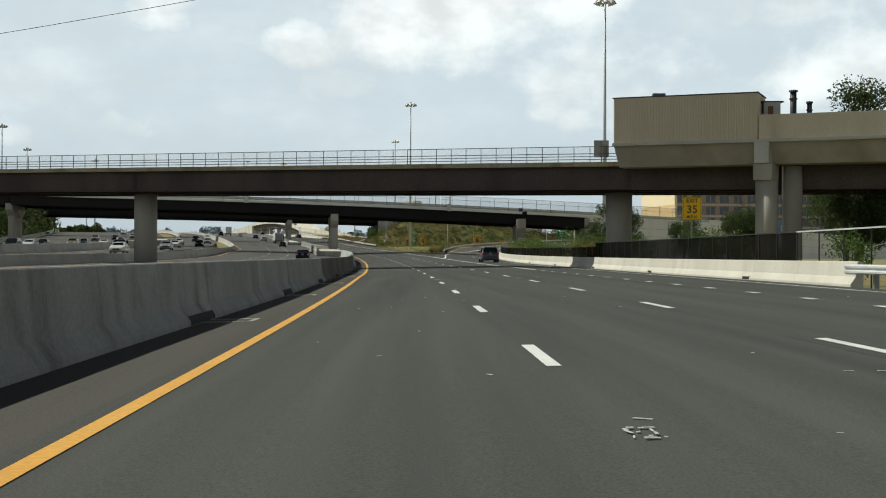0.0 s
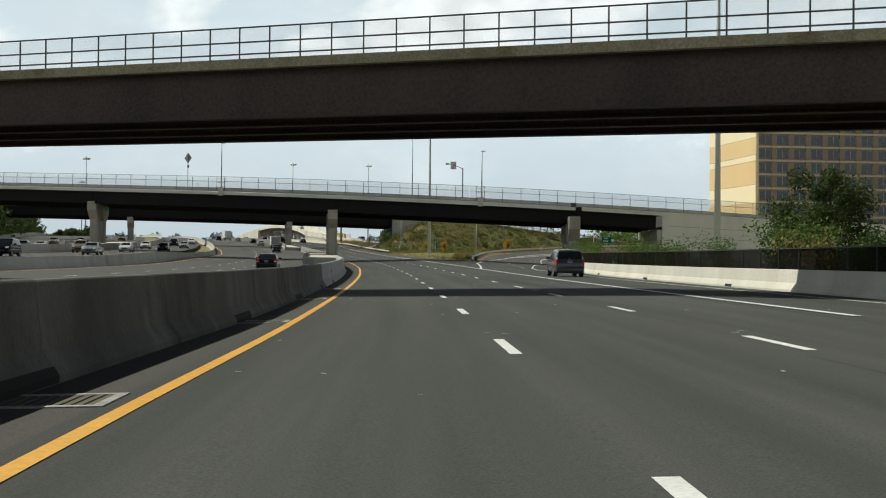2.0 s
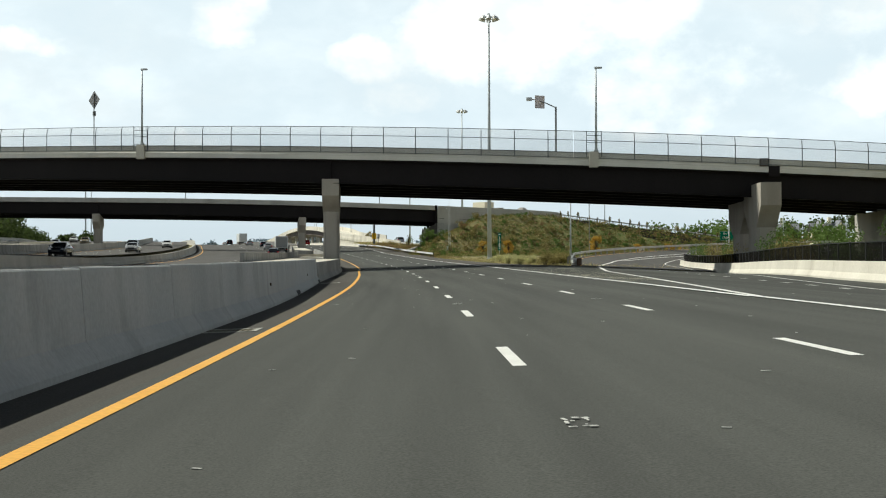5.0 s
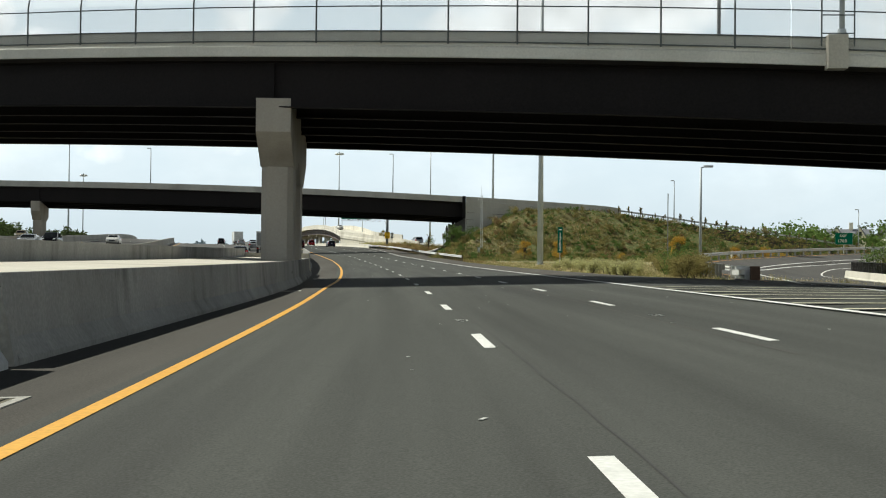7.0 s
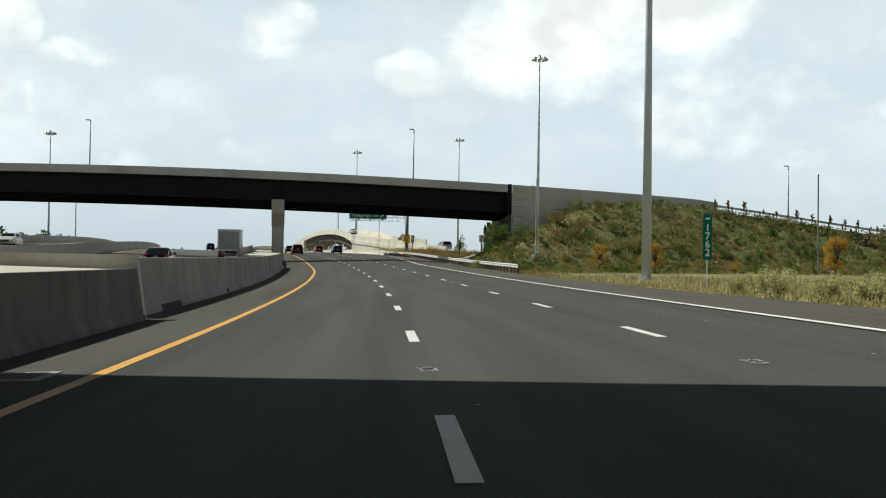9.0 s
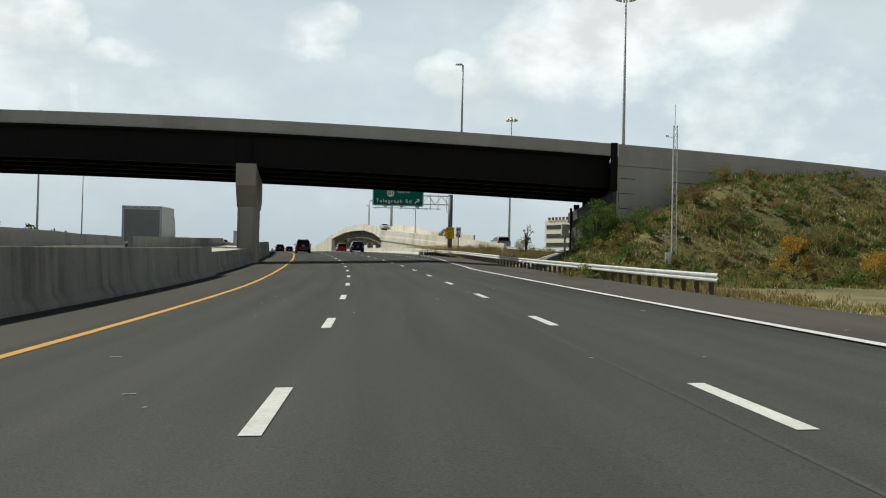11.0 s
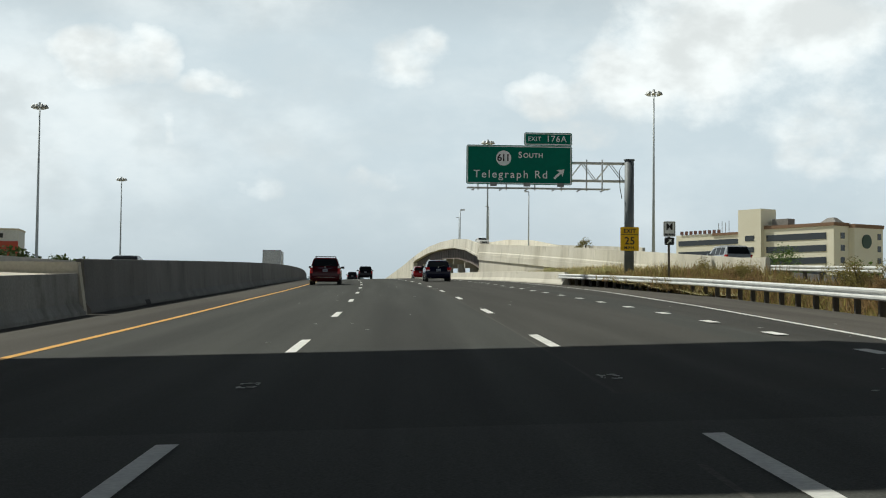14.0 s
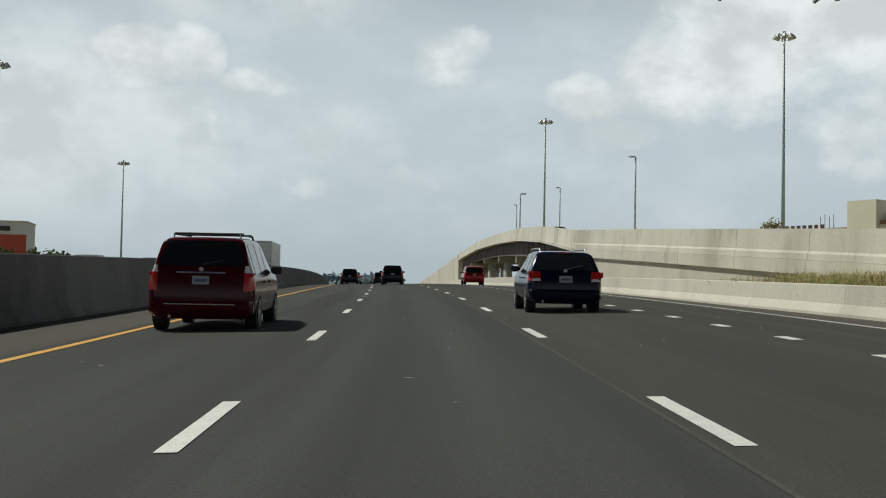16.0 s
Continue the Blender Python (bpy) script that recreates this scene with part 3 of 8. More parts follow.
# ---- concrete barriers ----
def jersey(h):
    return [(0, -0.05), (0, 0.08), (-0.17, 0.33), (-0.24, h - 0.02), (-0.26, h), (-0.44, h), (-0.46, h - 0.02), (-0.53, 0.33), (-0.70, 0.08), (-0.70, -0.05)]


def barrier(name, label, s0, s1, off, h, mat, panel=6.0, profile=None, step=3.0, slot=None):
    t = thing(name, label, "barrier", tuple(R((s0 + s1) / 2, off((s0 + s1) / 2) if callable(off) else off)), kind="structure")
    s = s0
    while s < s1 - 0.1:
        e = min(s + panel, s1)
        part("barrier_panel", swept(profile or jersey(h((s + e) / 2) if callable(h) else h), s + 0.008, e - 0.008, off, step), mat(s) if callable(mat) else mat, t)
        s = e
    return t


# panels from 45 to 103 take the tone with bridge shade painted in
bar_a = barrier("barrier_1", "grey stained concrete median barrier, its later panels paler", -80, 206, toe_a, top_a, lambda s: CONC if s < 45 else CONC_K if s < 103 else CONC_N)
mark_m = plain("rusty_marker", (0.07, 0.05, 0.035), 0.7)
for s in (118, 170, 192.6, 248, 330):
    q = R(s, foot(s) - 0.19, 0.62)
    mk = thing("barrier_marker", "small rusty reflector bracket on the barrier face", "marker", tuple(q), "barrier markers")
    part("bracket", Mesh().box(q, (0.05, 0.13, 0.09), Matrix.Rotation(heading(s), 3, "Z")), mark_m, mk)
bar_c = barrier("barrier_2", "grey concrete median barrier with streaks", 279, 372, toe_c, 1.38, CONC)
bar_e = barrier("barrier_3", "tall smooth grey concrete median barrier", 433, 900, toe_e, 1.52, CONC_S, panel=9.0)
wall_h = lerp_of([(-100, 0.75), (70, 0.75), (160, 0.95), (200, 1.3), (225, 1.15), (254, 0.8), (285, 0.8), (319, 1.05), (403, 1.33), (900, 1.4)])
bar_l = thing("barrier_4", "pale concrete wall beside the local carriageway", "barrier", tuple(R(300, -27)), kind="structure")
for s0 in range(-80, 900, 12):
    m = Mesh()
    rings = []
    for s in frange(s0 + 0.01, s0 + 11.99, 4):
        b, t, h = R(s, left_toe(s)), heading(s), wall_h(s)
        rings.append([b + Vector((n * math.cos(t), n * math.sin(t), z)) for n, z in ((0, -0.05), (0, 0.08), (-0.17, 0.33), (-0.24, h), (-0.44, h), (-0.53, 0.33), (-0.7, -0.05))])
    part("barrier_panel", m.loft(rings), CONC_L, bar_l)
barrier("barrier_11", "pale concrete barrier beside the opposite carriageway", -80, 900, lerp_of([(-100, -43.2), (284, -43.2), (420, -41.5), (700, -41.5)]), 1.1, CONC_L, panel=18.0, step=6.0)
barrier("barrier_5", "pale concrete outer barrier", -80, 900, -85.0, 1.1, CONC_L, panel=24.0, step=8.0)


def pier_island(name, label, s0, s1, toe, back, h):
    """A walled island round a bridge pier, with a flat concrete top."""
    tf = toe if callable(toe) else (lambda s: toe)
    t = thing(name, label, "barrier", tuple(R((s0 + s1) / 2, tf((s0 + s1) / 2))), kind="structure")
    prof = [(0, -0.05), (0, 0.08), (-0.16, 0.33), (-0.22, h), (-0.40, h), (-0.40, -0.05)]
    s = s0
    while s < s1 - 0.1:
        e = min(s + 6.0, s1)
        # under the second deck the panel colour holds the bridge's shade
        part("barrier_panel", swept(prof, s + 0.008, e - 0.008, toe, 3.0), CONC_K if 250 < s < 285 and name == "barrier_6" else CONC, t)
        s = e
    rings = []
    for s in frange(s0 + 0.4, s1 - 0.4, 4.0):
        b, t_, w = R(s, tf(s)), heading(s), tf(s) - back
        rings.append([b + Vector((n * math.cos(t_), n * math.sin(t_), z)) for n, z in ((-0.41, h - 0.16), (-0.41, h - 0.02), (-w, h + 0.06), (-w, h - 0.12))])
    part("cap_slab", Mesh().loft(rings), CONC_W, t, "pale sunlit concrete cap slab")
    part("back_wall", swept([(0.31, -0.3), (0.35, h + 0.36), (0.11, h + 0.36), (0.01, -0.3)], s0, s1, back, 4.0), CONC, t)
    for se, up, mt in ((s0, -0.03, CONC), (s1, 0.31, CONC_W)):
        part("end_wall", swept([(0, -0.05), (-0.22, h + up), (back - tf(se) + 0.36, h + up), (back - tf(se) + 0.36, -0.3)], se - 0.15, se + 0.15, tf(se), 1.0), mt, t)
    return t


pier_island("barrier_6", "concrete barrier island round a bridge pier, water-stained", 206.5, 278, toe_i, -10.4, 1.12)
pier_island("barrier_7", "concrete barrier island round a bridge pier", 373, 432, toe_j, -10.9, 1.12)
pier_island("barrier_8", "concrete barrier island round a far bridge pier", 255, 312, -42.6, -48.2, 1.15)

dark_m = plain("dark_opening", (0.012, 0.012, 0.012), 0.9)
for s, wd, ob in ((9.6, 2.6, bar_a), (25.5, 2.6, bar_a), (41.0, 2.6, bar_a), (55.6, 2.4, bar_a), (70.3, 2.4, bar_a), (85.4, 2.6, bar_a), (101, 1.6, bar_a), (115, 1.2, bar_a), (180.5, 2.0, bar_a), (203, 2.6, bar_a), (263.6, 1.0, None), (283, 3.6, bar_c), (300, 0.75, bar_c), (441, 0.75, bar_e)):
    m = swept([(0.006, 0.01), (0.006, 0.085), (-0.05, 0.17), (-0.16, 0.17), (-0.16, 0.01)], s, s + wd, foot, 1.0)
    part("scupper", m, dark_m, ob or bar_c, "dark drain slot at the barrier's foot")
frame_m = surf("painted_inlet_rim", (0.24, 0.235, 0.215), (0.40, 0.39, 0.36), 0.8, 5.0, 25.0)
grate_m = plain("weathered_grate", (0.11, 0.10, 0.065), 0.8, 0.2)
for s, n1 in ((11.2, -4.3), (25.9, -4.19), (41.0, -4.0), (56.3, -3.88), (71.0, -3.66), (86.7, -3.74), (101.4, -3.85), (156.2, -3.98), (202, -4.5), (240, -4.55), (263.6, -4.1)):
    t = thing("drain_inlet", "white-rimmed storm drain inlet with a rusty grate in the shoulder", "drain", tuple(R(s, n1 - 0.5)), "shoulder drains")
    for a, b, c0, c1 in ((s - 0.55, s - 0.43, n1 - 1.0, n1), (s + 0.43, s + 0.55, n1 - 1.0, n1), (s - 0.43, s + 0.43, n1 - 0.1, n1)):
        part("rim", Mesh().loft([[R(e, c0, 0.0), R(e, c0, 0.012), R(e, c1, 0.012), R(e, c1, 0.0)] for e in (a, b)]), frame_m, t)
    m = Mesh()
    for q in range(9):
        c0 = n1 - 0.96 + q * 0.1
        m.loft([[R(e, c0, 0.003), R(e, c0 + 0.06, 0.003), R(e, c0 + 0.06, 0.009), R(e, c0, 0.009)] for e in (s - 0.42, s + 0.42)])
    part("grate", m, grate_m, t)

wall_n = lerp_of([(28, 12.75), (130, 12.95), (160, 14.7), (190, 17.9), (225, 23.8), (258, 30.8), (281, 35.0), (298, 39.0)])
right_wall = barrier("barrier_9", "sunlit cream concrete barrier along the exit", 28, 298, lambda s: wall_n(s) + 0.0, 0.82, CONC_W, panel=6.0,
                     profile=[(0, -0.05), (0, 0.08), (0.17, 0.33), (0.23, 0.80), (0.25, 0.82), (0.42, 0.82), (0.42, -0.05)])
for s in (40, 60, 80, 100, 118, 136, 150):
    part("scupper", swept([(-0.006, 0.02), (-0.006, 0.14), (0.05, 0.14), (0.05, 0.02)], s, s + 1.0, wall_n, 1.0), dark_m, right_wall)
barrier("barrier_10", "low sunlit concrete wall beside the acceleration lane", 481, 900, lerp_of([(481, 13.15), (500, 12.7), (900, 12.6)]), 0.85, CONC_W, panel=8.0,
                   profile=[(0, -0.05), (0, 0.08), (0.15, 0.33), (0.2, 0.83), (0.22, 0.85), (0.42, 0.85), (0.42, -0.05)])


# ---- bridges ----
def rod(p, q, r, seg=6):
    return Mesh().tube([p, q], r, seg)


def along_y(fy, fz, x0, x1, step, prof):
    """A closed cross-section of (y, z) offsets carried along a curve over x."""
    m = Mesh()
    return m.loft([[Vector((x, fy(x) + a, fz(x) + b)) for a, b in prof] for x in frange(x0, x1, step)])


def rect(a0, a1, b0, b1):
    return [(a0, b0), (a1, b0), (a1, b1), (a0, b1)]


def girder(fy, fz, x0, x1, step, y, top, bot, mat, parent, label=""):
    w = 0.24
    prof = [(y - w, bot), (y + w, bot), (y + w, bot + 0.05), (y + 0.02, bot + 0.05), (y + 0.02, top - 0.05), (y + w, top - 0.05), (y + w, top), (y - w, top), (y - w, top - 0.05), (y - 0.02, top - 0.05), (y - 0.02, bot + 0.05), (y - w, bot + 0.05)]
    return part("girder", along_y(fy, fz, x0, x1, step, prof), mat, parent, label)


# first bridge: skewed steel girder bridge with an open railing
Y1 = lambda x: 86.75 - 0.435 * x
Z1 = lambda x: 8.08 - 0.013 * x
b1 = thing("bridge_1", "brown steel girder bridge with a stained concrete edge", "bridge", (0, 91, 0), kind="structure")
part("deck", along_y(Y1, Z1, -150, 70, 20, rect(0.0, 10.2, -0.30, -0.06)), CONC_P, b1)
part("edge_curb", along_y(Y1, Z1, -150, 70, 20, [(-0.06, -0.34), (-0.06, 0.0), (0.45, 0.0), (0.45, -0.058), (0.05, -0.34)]), LEDGE, b1, "mossy stained concrete edge")
part("edge_curb", along_y(Y1, Z1, -150, 70, 20, [(9.8, -0.058), (9.8, 0.0), (10.26, 0.0), (10.26, -0.34), (10.2, -0.34)]), LEDGE, b1)
for y in (0.75, 3.6, 6.5, 9.4):
    girder(Y1, Z1, -150, 70, 20, y, -0.302, -2.02, STEEL_R, b1)
for x in (14.3, -25.2, -62.0, -99.0):
    part("stiffener", Mesh().box((x, Y1(x) + 0.67, Z1(x) - 1.16), (0.02, 0.13, 1.6)), STEEL_R, b1)
rail1 = thing("bridge_railing", "thin dark steel railing along the bridge edge", "railing", (0, 87, 8), kind="structure")
for z in (1.14, 0.62, 0.2):
    part("rail", along_y(Y1, Z1, -150, 15.2, 20, rect(0.14, 0.19, z - 0.03, z + 0.02)), RAILM, rail1)
post_me = Mesh().box((0, 0, 0.56), (0.05, 0.05, 1.12)).data("post", RAILM)
x = -115.0
while x < 15.2:
    o = part("post", post_me, None, rail1, local=True)
    o.matrix_parent_inverse = rail1.matrix_basis.inverted()
    o.matrix_basis = pose(x, Y1(x) + 0.22, Z1(x))
    x += 1.12
part("wire_mesh", along_y(Y1, Z1, -150, 15.2, 20, rect(0.25, 0.256, 0.05, 1.1)), see_through("fine_wire", (0.3, 0.32, 0.32), 0.07), rail1)
rail1b = thing("bridge_railing", "thin dark steel railing along the bridge's far edge", "railing", (0, 98, 8), kind="structure")
for z in (1.14, 0.62):
    part("rail", along_y(Y1, Z1, -150, 60, 20, rect(10.0, 10.05, z - 0.03, z + 0.02)), RAILM, rail1b)


def column(name, x, y, z0, z1, r, label):
    t = thing(name, label, "pier", (x, y, z0), kind="structure")
    part("shaft", Mesh().tube([(x, y, z0 - 0.4), (x, y, z1)], r, 28), CONC_P, t, smooth=False)
    for p in t.children:
        p.data.shade_smooth()
    return t


for cx in (14.3, -25.2, -62.0, -99.0):
    cy = Y1(cx) + 5.1
    zt = Z1(cx) - 2.02
    column("pier_1", cx, cy, level(cy, cx), zt - 0.02, 1.0, "round stained concrete bridge column")
    bt = thing("pier_cap", "steel cross beam over a bridge column", "beam", (cx, cy, zt), kind="structure")
    part("beam", Mesh().box((cx, cy, zt + 0.75), (0.5, 8.9, 1.3)), STEEL_R, bt)

# rail viaduct end with the ribbed concrete box, in front of the first bridge
u = Vector((1, -0.435, 0)).normalized()
w = Vector((0.435, 1, 0)).normalized()
o = Vector((12.45, 77.1, 0))


def uw(a, b, z):
    return o + u * a + w * b + Vector((0, 0, z))


via = thing("viaduct", "tan concrete rail viaduct with a finely ribbed box on its edge", "viaduct", tuple(uw(10, 3, 0)), kind="structure")


def slab(a0, a1, sec):
    """A section of (across, z) pulled along the viaduct."""
    return Mesh().loft([[uw(a, b, z) for b, z in sec] for a in frange(a0, a1, 20)])


TAN = surf("tan_panel_concrete", (0.52, 0.45, 0.33), (0.60, 0.52, 0.39), 0.9, 0.8, 14.0, 0.15, stretch=(1, 1, 0.2), stain=(0.34, 0.28, 0.19), stain_at=0.62, fine_mix=0.12)
part("deck_beam", slab(0, 70, [(0.35, 8.9), (3.8, 8.9), (3.8, 7.35), (1.9, 7.35)]), CONC_P, via)
part("ledge", slab(0, 70, rect(0.02, 0.5, 8.72, 8.92)), CONC_L, via)
part("parapet", slab(10.05, 70, rect(0.12, 0.42, 8.924, 10.55)), TAN, via)
part("box_core", slab(0.08, 9.95, rect(0.12, 3.6, 8.924, 12.02)), TAN, via)
ribs = Mesh()
for i in range(92):
    a = 0.1 + i * 0.107
    ribs.loft([[uw(a + d, b, z) for d, b in ((0, 0.119), (0.02, 0.098), (0.048, 0.098), (0.068, 0.119))] for z in (8.93, 11.9)])
part("ribs", ribs, TAN, via, "fine vertical concrete ribs")
part("coping", slab(0.0, 10.02, rect(0.04, 3.7, 12.024, 12.1)), plain("dark_coping", (0.05, 0.045, 0.04), 0.7), via)
part("roof_vent", Mesh().box(uw(3.0, 1.2, 12.28), (0.85, 0.6, 0.2)).box(uw(3.0, 1.2, 12.15), (0.7, 0.5, 0.1)), RAILM, via)
pc = thing("pier_2", "square concrete viaduct pier with a stepped head", "pier", tuple(uw(10.1, 1.5, 0)), kind="structure")
part("head", Mesh().loft([[uw(9.75 + a, b, z) for a, b in ((0, 0.0), (0.95, 0.0), (0.95, 3.6), (0, 3.6))] for z in (7.3, 8.7)]), CONC_L, pc)
part("neck", Mesh().loft([[uw(9.65 + a * k, b, z) for a, b in ((0, 0.25), (1.2, 0.25), (1.2, 3.6), (0, 3.6))] for z, k in ((6.2, 1.0), (7.29, 1.05))]), CONC_P, pc)
part("shaft", Mesh().tube([uw(10.4, 1.3, -0.5), uw(10.4, 1.3, 6.2)], 0.75, 24), CONC_P, pc, smooth=True)
part("shaft", Mesh().tube([uw(11.7, 4.2, -0.5), uw(11.7, 4.2, 7.3)], 0.7, 24), CONC_P, pc, smooth=True)
hut = thing("equipment_hut", "small pale equipment hut with a brown door on the viaduct", "hut", tuple(uw(10.8, 1.4, 10.55)))
part("hut_body", Mesh().box(uw(10.45, 2.4, 11.0), (1.1, 1.2, 1.1)), CONC_L, hut)
part("hut_roof", Mesh().box(uw(10.45, 2.4, 11.59), (1.5, 1.4, 0.08)), RAILM, hut)
part("hut_door", Mesh().box(uw(10.6, 1.62, 10.95), (0.35, 0.05, 0.6)), surf("brown_door", (0.12, 0.06, 0.03), (0.15, 0.08, 0.04), 0.6), hut)
for a, zt, r in ((12.15, 12.1, 0.21), (13.2, 11.3, 0.16)):
    vs = thing("vent_stack", "black capped vent pipe on the viaduct", "vent", tuple(uw(a, 1.2, 10.5)), "vent stacks")
    part("pipe", Mesh().tube([uw(a, 1.2, 8.9), uw(a, 1.2, zt)], r, 16), FENCEB, vs, smooth=True)
    part("cap", Mesh().tube([uw(a, 1.2, zt), uw(a, 1.2, zt + 0.12)], [r * 1.5, r * 1.3], 16), FENCEB, vs)
    part("flange", Mesh().tube([uw(a, 1.2, zt - 0.5), uw(a, 1.2, zt - 0.42)], r * 1.3, 16), FENCEB, vs)


# second bridge: curved, chain-link fence, hammerhead piers
def fence_along(name, label, fy, fz, x0, x1, spacing, height, base, y, bend, first=None):
    t = thing(name, label, "fence", (0.5 * (x0 + x1), fy(0.5 * (x0 + x1)), fz(0.5 * (x0 + x1))), kind="structure")
    me = Mesh().tube([(0, 0, 0), (0, 0, height * 0.74), (0, bend * 0.35, height * 0.9), (0, bend, height)], 0.038, 6).data("fence_post", RAILM)
    x = x0 if first is None else first
    while x <= x1:
        q = part("fence_post", me, None, t, local=True)
        q.matrix_parent_inverse = t.matrix_basis.inverted()
        q.matrix_basis = pose(x, fy(x) + y, fz(x) + base)
        x += spacing
    for zz, yy in ((height, bend), (height * 0.66, 0), (height * 0.22, 0), (0.08, 0)):
        part("fence_rail", along_y(fy, fz, x0, x1, 6, rect(y + yy - 0.022, y + yy + 0.022, base + zz - 0.022, base + zz + 0.022)), RAILM, t)
    part("wire_mesh", along_y(fy, fz, x0, x1, 6, [(y + 0.03, base + 0.05), (y + 0.036, base + 0.05), (y + 0.036, base + height * 0.74), (y + bend + 0.006, base + height), (y + bend, base + height), (y + 0.03, base + height * 0.74)]), MESHG, t)
    return t


Y2 = lambda x: 243.4 - 0.235 * (x + 10) + 0.0040 * (x + 10) ** 2 if x > -45 else 243.4 - 0.235 * -35 + 0.0040 * 1225 + (x + 45) * (-0.235 - 0.28)
Z2 = lambda x: 10.44 - 0.0462 * (x + 10) - 0.00004 * (x + 10) ** 2
b2 = thing("bridge_2", "curved dark steel girder bridge with pale concrete parapets", "bridge", (0, 250, 0), kind="structure")
X2A, X2B = -150, 33
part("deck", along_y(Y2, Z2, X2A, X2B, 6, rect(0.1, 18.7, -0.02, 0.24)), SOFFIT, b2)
part("parapet", along_y(Y2, Z2, X2A, 78, 4, [(-0.04, 0.0), (-0.04, 0.42), (0.04, 0.50), (0.04, 1.12), (0.34, 1.12), (0.34, 0.25), (0.098, 0.23), (0.098, 0.0)]), CONC_B, b2, "pale concrete parapet")
part("parapet", along_y(Y2, Z2, X2A, 78, 4, rect(18.4, 18.8, 0.242, 1.12)), CONC_L, b2)
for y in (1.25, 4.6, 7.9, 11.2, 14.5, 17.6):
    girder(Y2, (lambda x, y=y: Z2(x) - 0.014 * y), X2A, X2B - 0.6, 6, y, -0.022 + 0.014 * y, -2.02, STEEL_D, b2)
for x in (-17.1, -59.3, -92.8):
    part("stiffener", Mesh().box((x, Y2(x) + 1.14, Z2(x) - 1.05), (0.02, 0.18, 1.85)), STEEL_D, b2)
fence_along("bridge_fence", "tall chain-link fence curving inward on the bridge parapet", Y2, Z2, -119.01, 3.9, 2.81, 2.35, 0.55, -0.09, 0.42)
fence_along("bridge_fence", "tall chain-link fence curving inward past the lamp", Y2, Z2, 3.95, 58, 2.75, 2.35, 0.55, -0.09, 0.42, 8.96)
for x in (-35.4, 5.6):
    q = thing("pole_pedestal", "square concrete lamp pedestal on the bridge parapet", "pedestal", (x, Y2(x), Z2(x)))
    part("block", Mesh().box((x, Y2(x) - 0.1, Z2(x) + 0.5), (0.75, 0.6, 1.3)), CONC_W, q)
    for d in (-0.62, 0.62):
        part("cage_post", Mesh().box((x + d, Y2(x) - 0.32, Z2(x) + 1.8), (0.05, 0.05, 2.2)), RAILM, q)
    for zz in (1.2, 1.9, 2.5):
        part("cage_rail", Mesh().box((x, Y2(x) - 0.32, Z2(x) + zz), (1.25, 0.04, 0.04)), RAILM, q)


def hammerhead(name, label, x, y, length, turn, zt, zg, width, over0, over1, capd, mat, lean=0.0):
    """A pier whose cap runs from its near end (x, y) along a bearing, tapering under its ends, on one broad shaft."""
    t = thing(name, label, "pier", (x, y, zg), kind="structure")
    hw = width / 2
    m = pose(x, y, 0, 0, 0, turn)
    side = [(0, zt), (0, zt - capd * 0.52), (over0, zt - capd), (length - over1, zt - capd), (length, zt - capd * 0.52 - lean * length), (length, zt - lean * length)]
    part("cap", Mesh().loft([[m @ Vector((-hw, a, b)) for a, b in side], [m @ Vector((hw, a, b)) for a, b in side]]), mat, t)
    ch, k = 0.24, 0.95
    poly = [(-hw * k + ch, over0), (hw * k - ch, over0), (hw * k, over0 + ch), (hw * k, length - over1 - ch), (hw * k - ch, length - over1), (-hw * k + ch, length - over1), (-hw * k, length - over1 - ch), (-hw * k, over0 + ch)]
    part("shaft", Mesh().loft([[m @ Vector((a, b, z)) for a, b in poly] for z in (zg - 0.5, zt - capd - 0.002)]), mat, t)
    for yy in (0.8, length / 2, length - 0.8):
        part("bearing", Mesh().box(m @ Vector((0, yy, zt + 0.06 - lean * yy)), (0.6, 0.5, 0.12)), STEEL_D, t)
    return t


def pier2(x, label):
    """Two hammerheads in line under the second bridge."""
    z = Z2(x) - 2.02 + 0.04
    for k in (0, 1):
        y = Y2(x) + 0.95 + 7.8 * k
        hammerhead("pier_3", label, x - 0.88 * k, y, 6.5, 4.7, z + 0.32 - 0.3 * k, level(Y2(x) + 8, x) - 1.0, 1.5, 2.2, 2.2, 2.8, CONC_P)


pier2(-17.1, "tapered concrete hammerhead bridge pier on the median island")
pier2(-59.3, "tapered concrete hammerhead pier between the carriageways")
pier2(-92.8, "tapered concrete hammerhead pier, far side")
hammerhead("pier_3", "tapered concrete hammerhead pier beside the exit ramp", 19.55, 237.3, 7.4, -1, 8.05, level(240, 20) - 1.0, 1.65, 1.9, 1.9, 3.6, CONC_P)
hammerhead("pier_3", "tapered concrete hammerhead pier beside the exit ramp", 19.68, 244.9, 7.4, -1, 6.9, level(240, 20) - 1.0, 1.6, 1.9, 1.9, 2.8, CONC_P)
jt = thing("joint_cover", "dark steel joint cover on the bridge edge", "joint cover", (20.4, Y2(20.4), 9), kind="structure")
part("plate", Mesh().box((20.4, Y2(20.4) - 0.06, Z2(20.4) + 0.12), (0.9, 0.12, 0.85)), STEEL_D, jt)
part("plate", Mesh().box((19.6, Y2(19.6) + 0.02, Z2(19.6) + 0.82), (0.75, 0.12, 0.66)), STEEL_R, jt)
ab = thing("abutment_1", "grey concrete abutment and retaining wall of the bridge approach", "wall", (40, 230, 0), kind="structure")
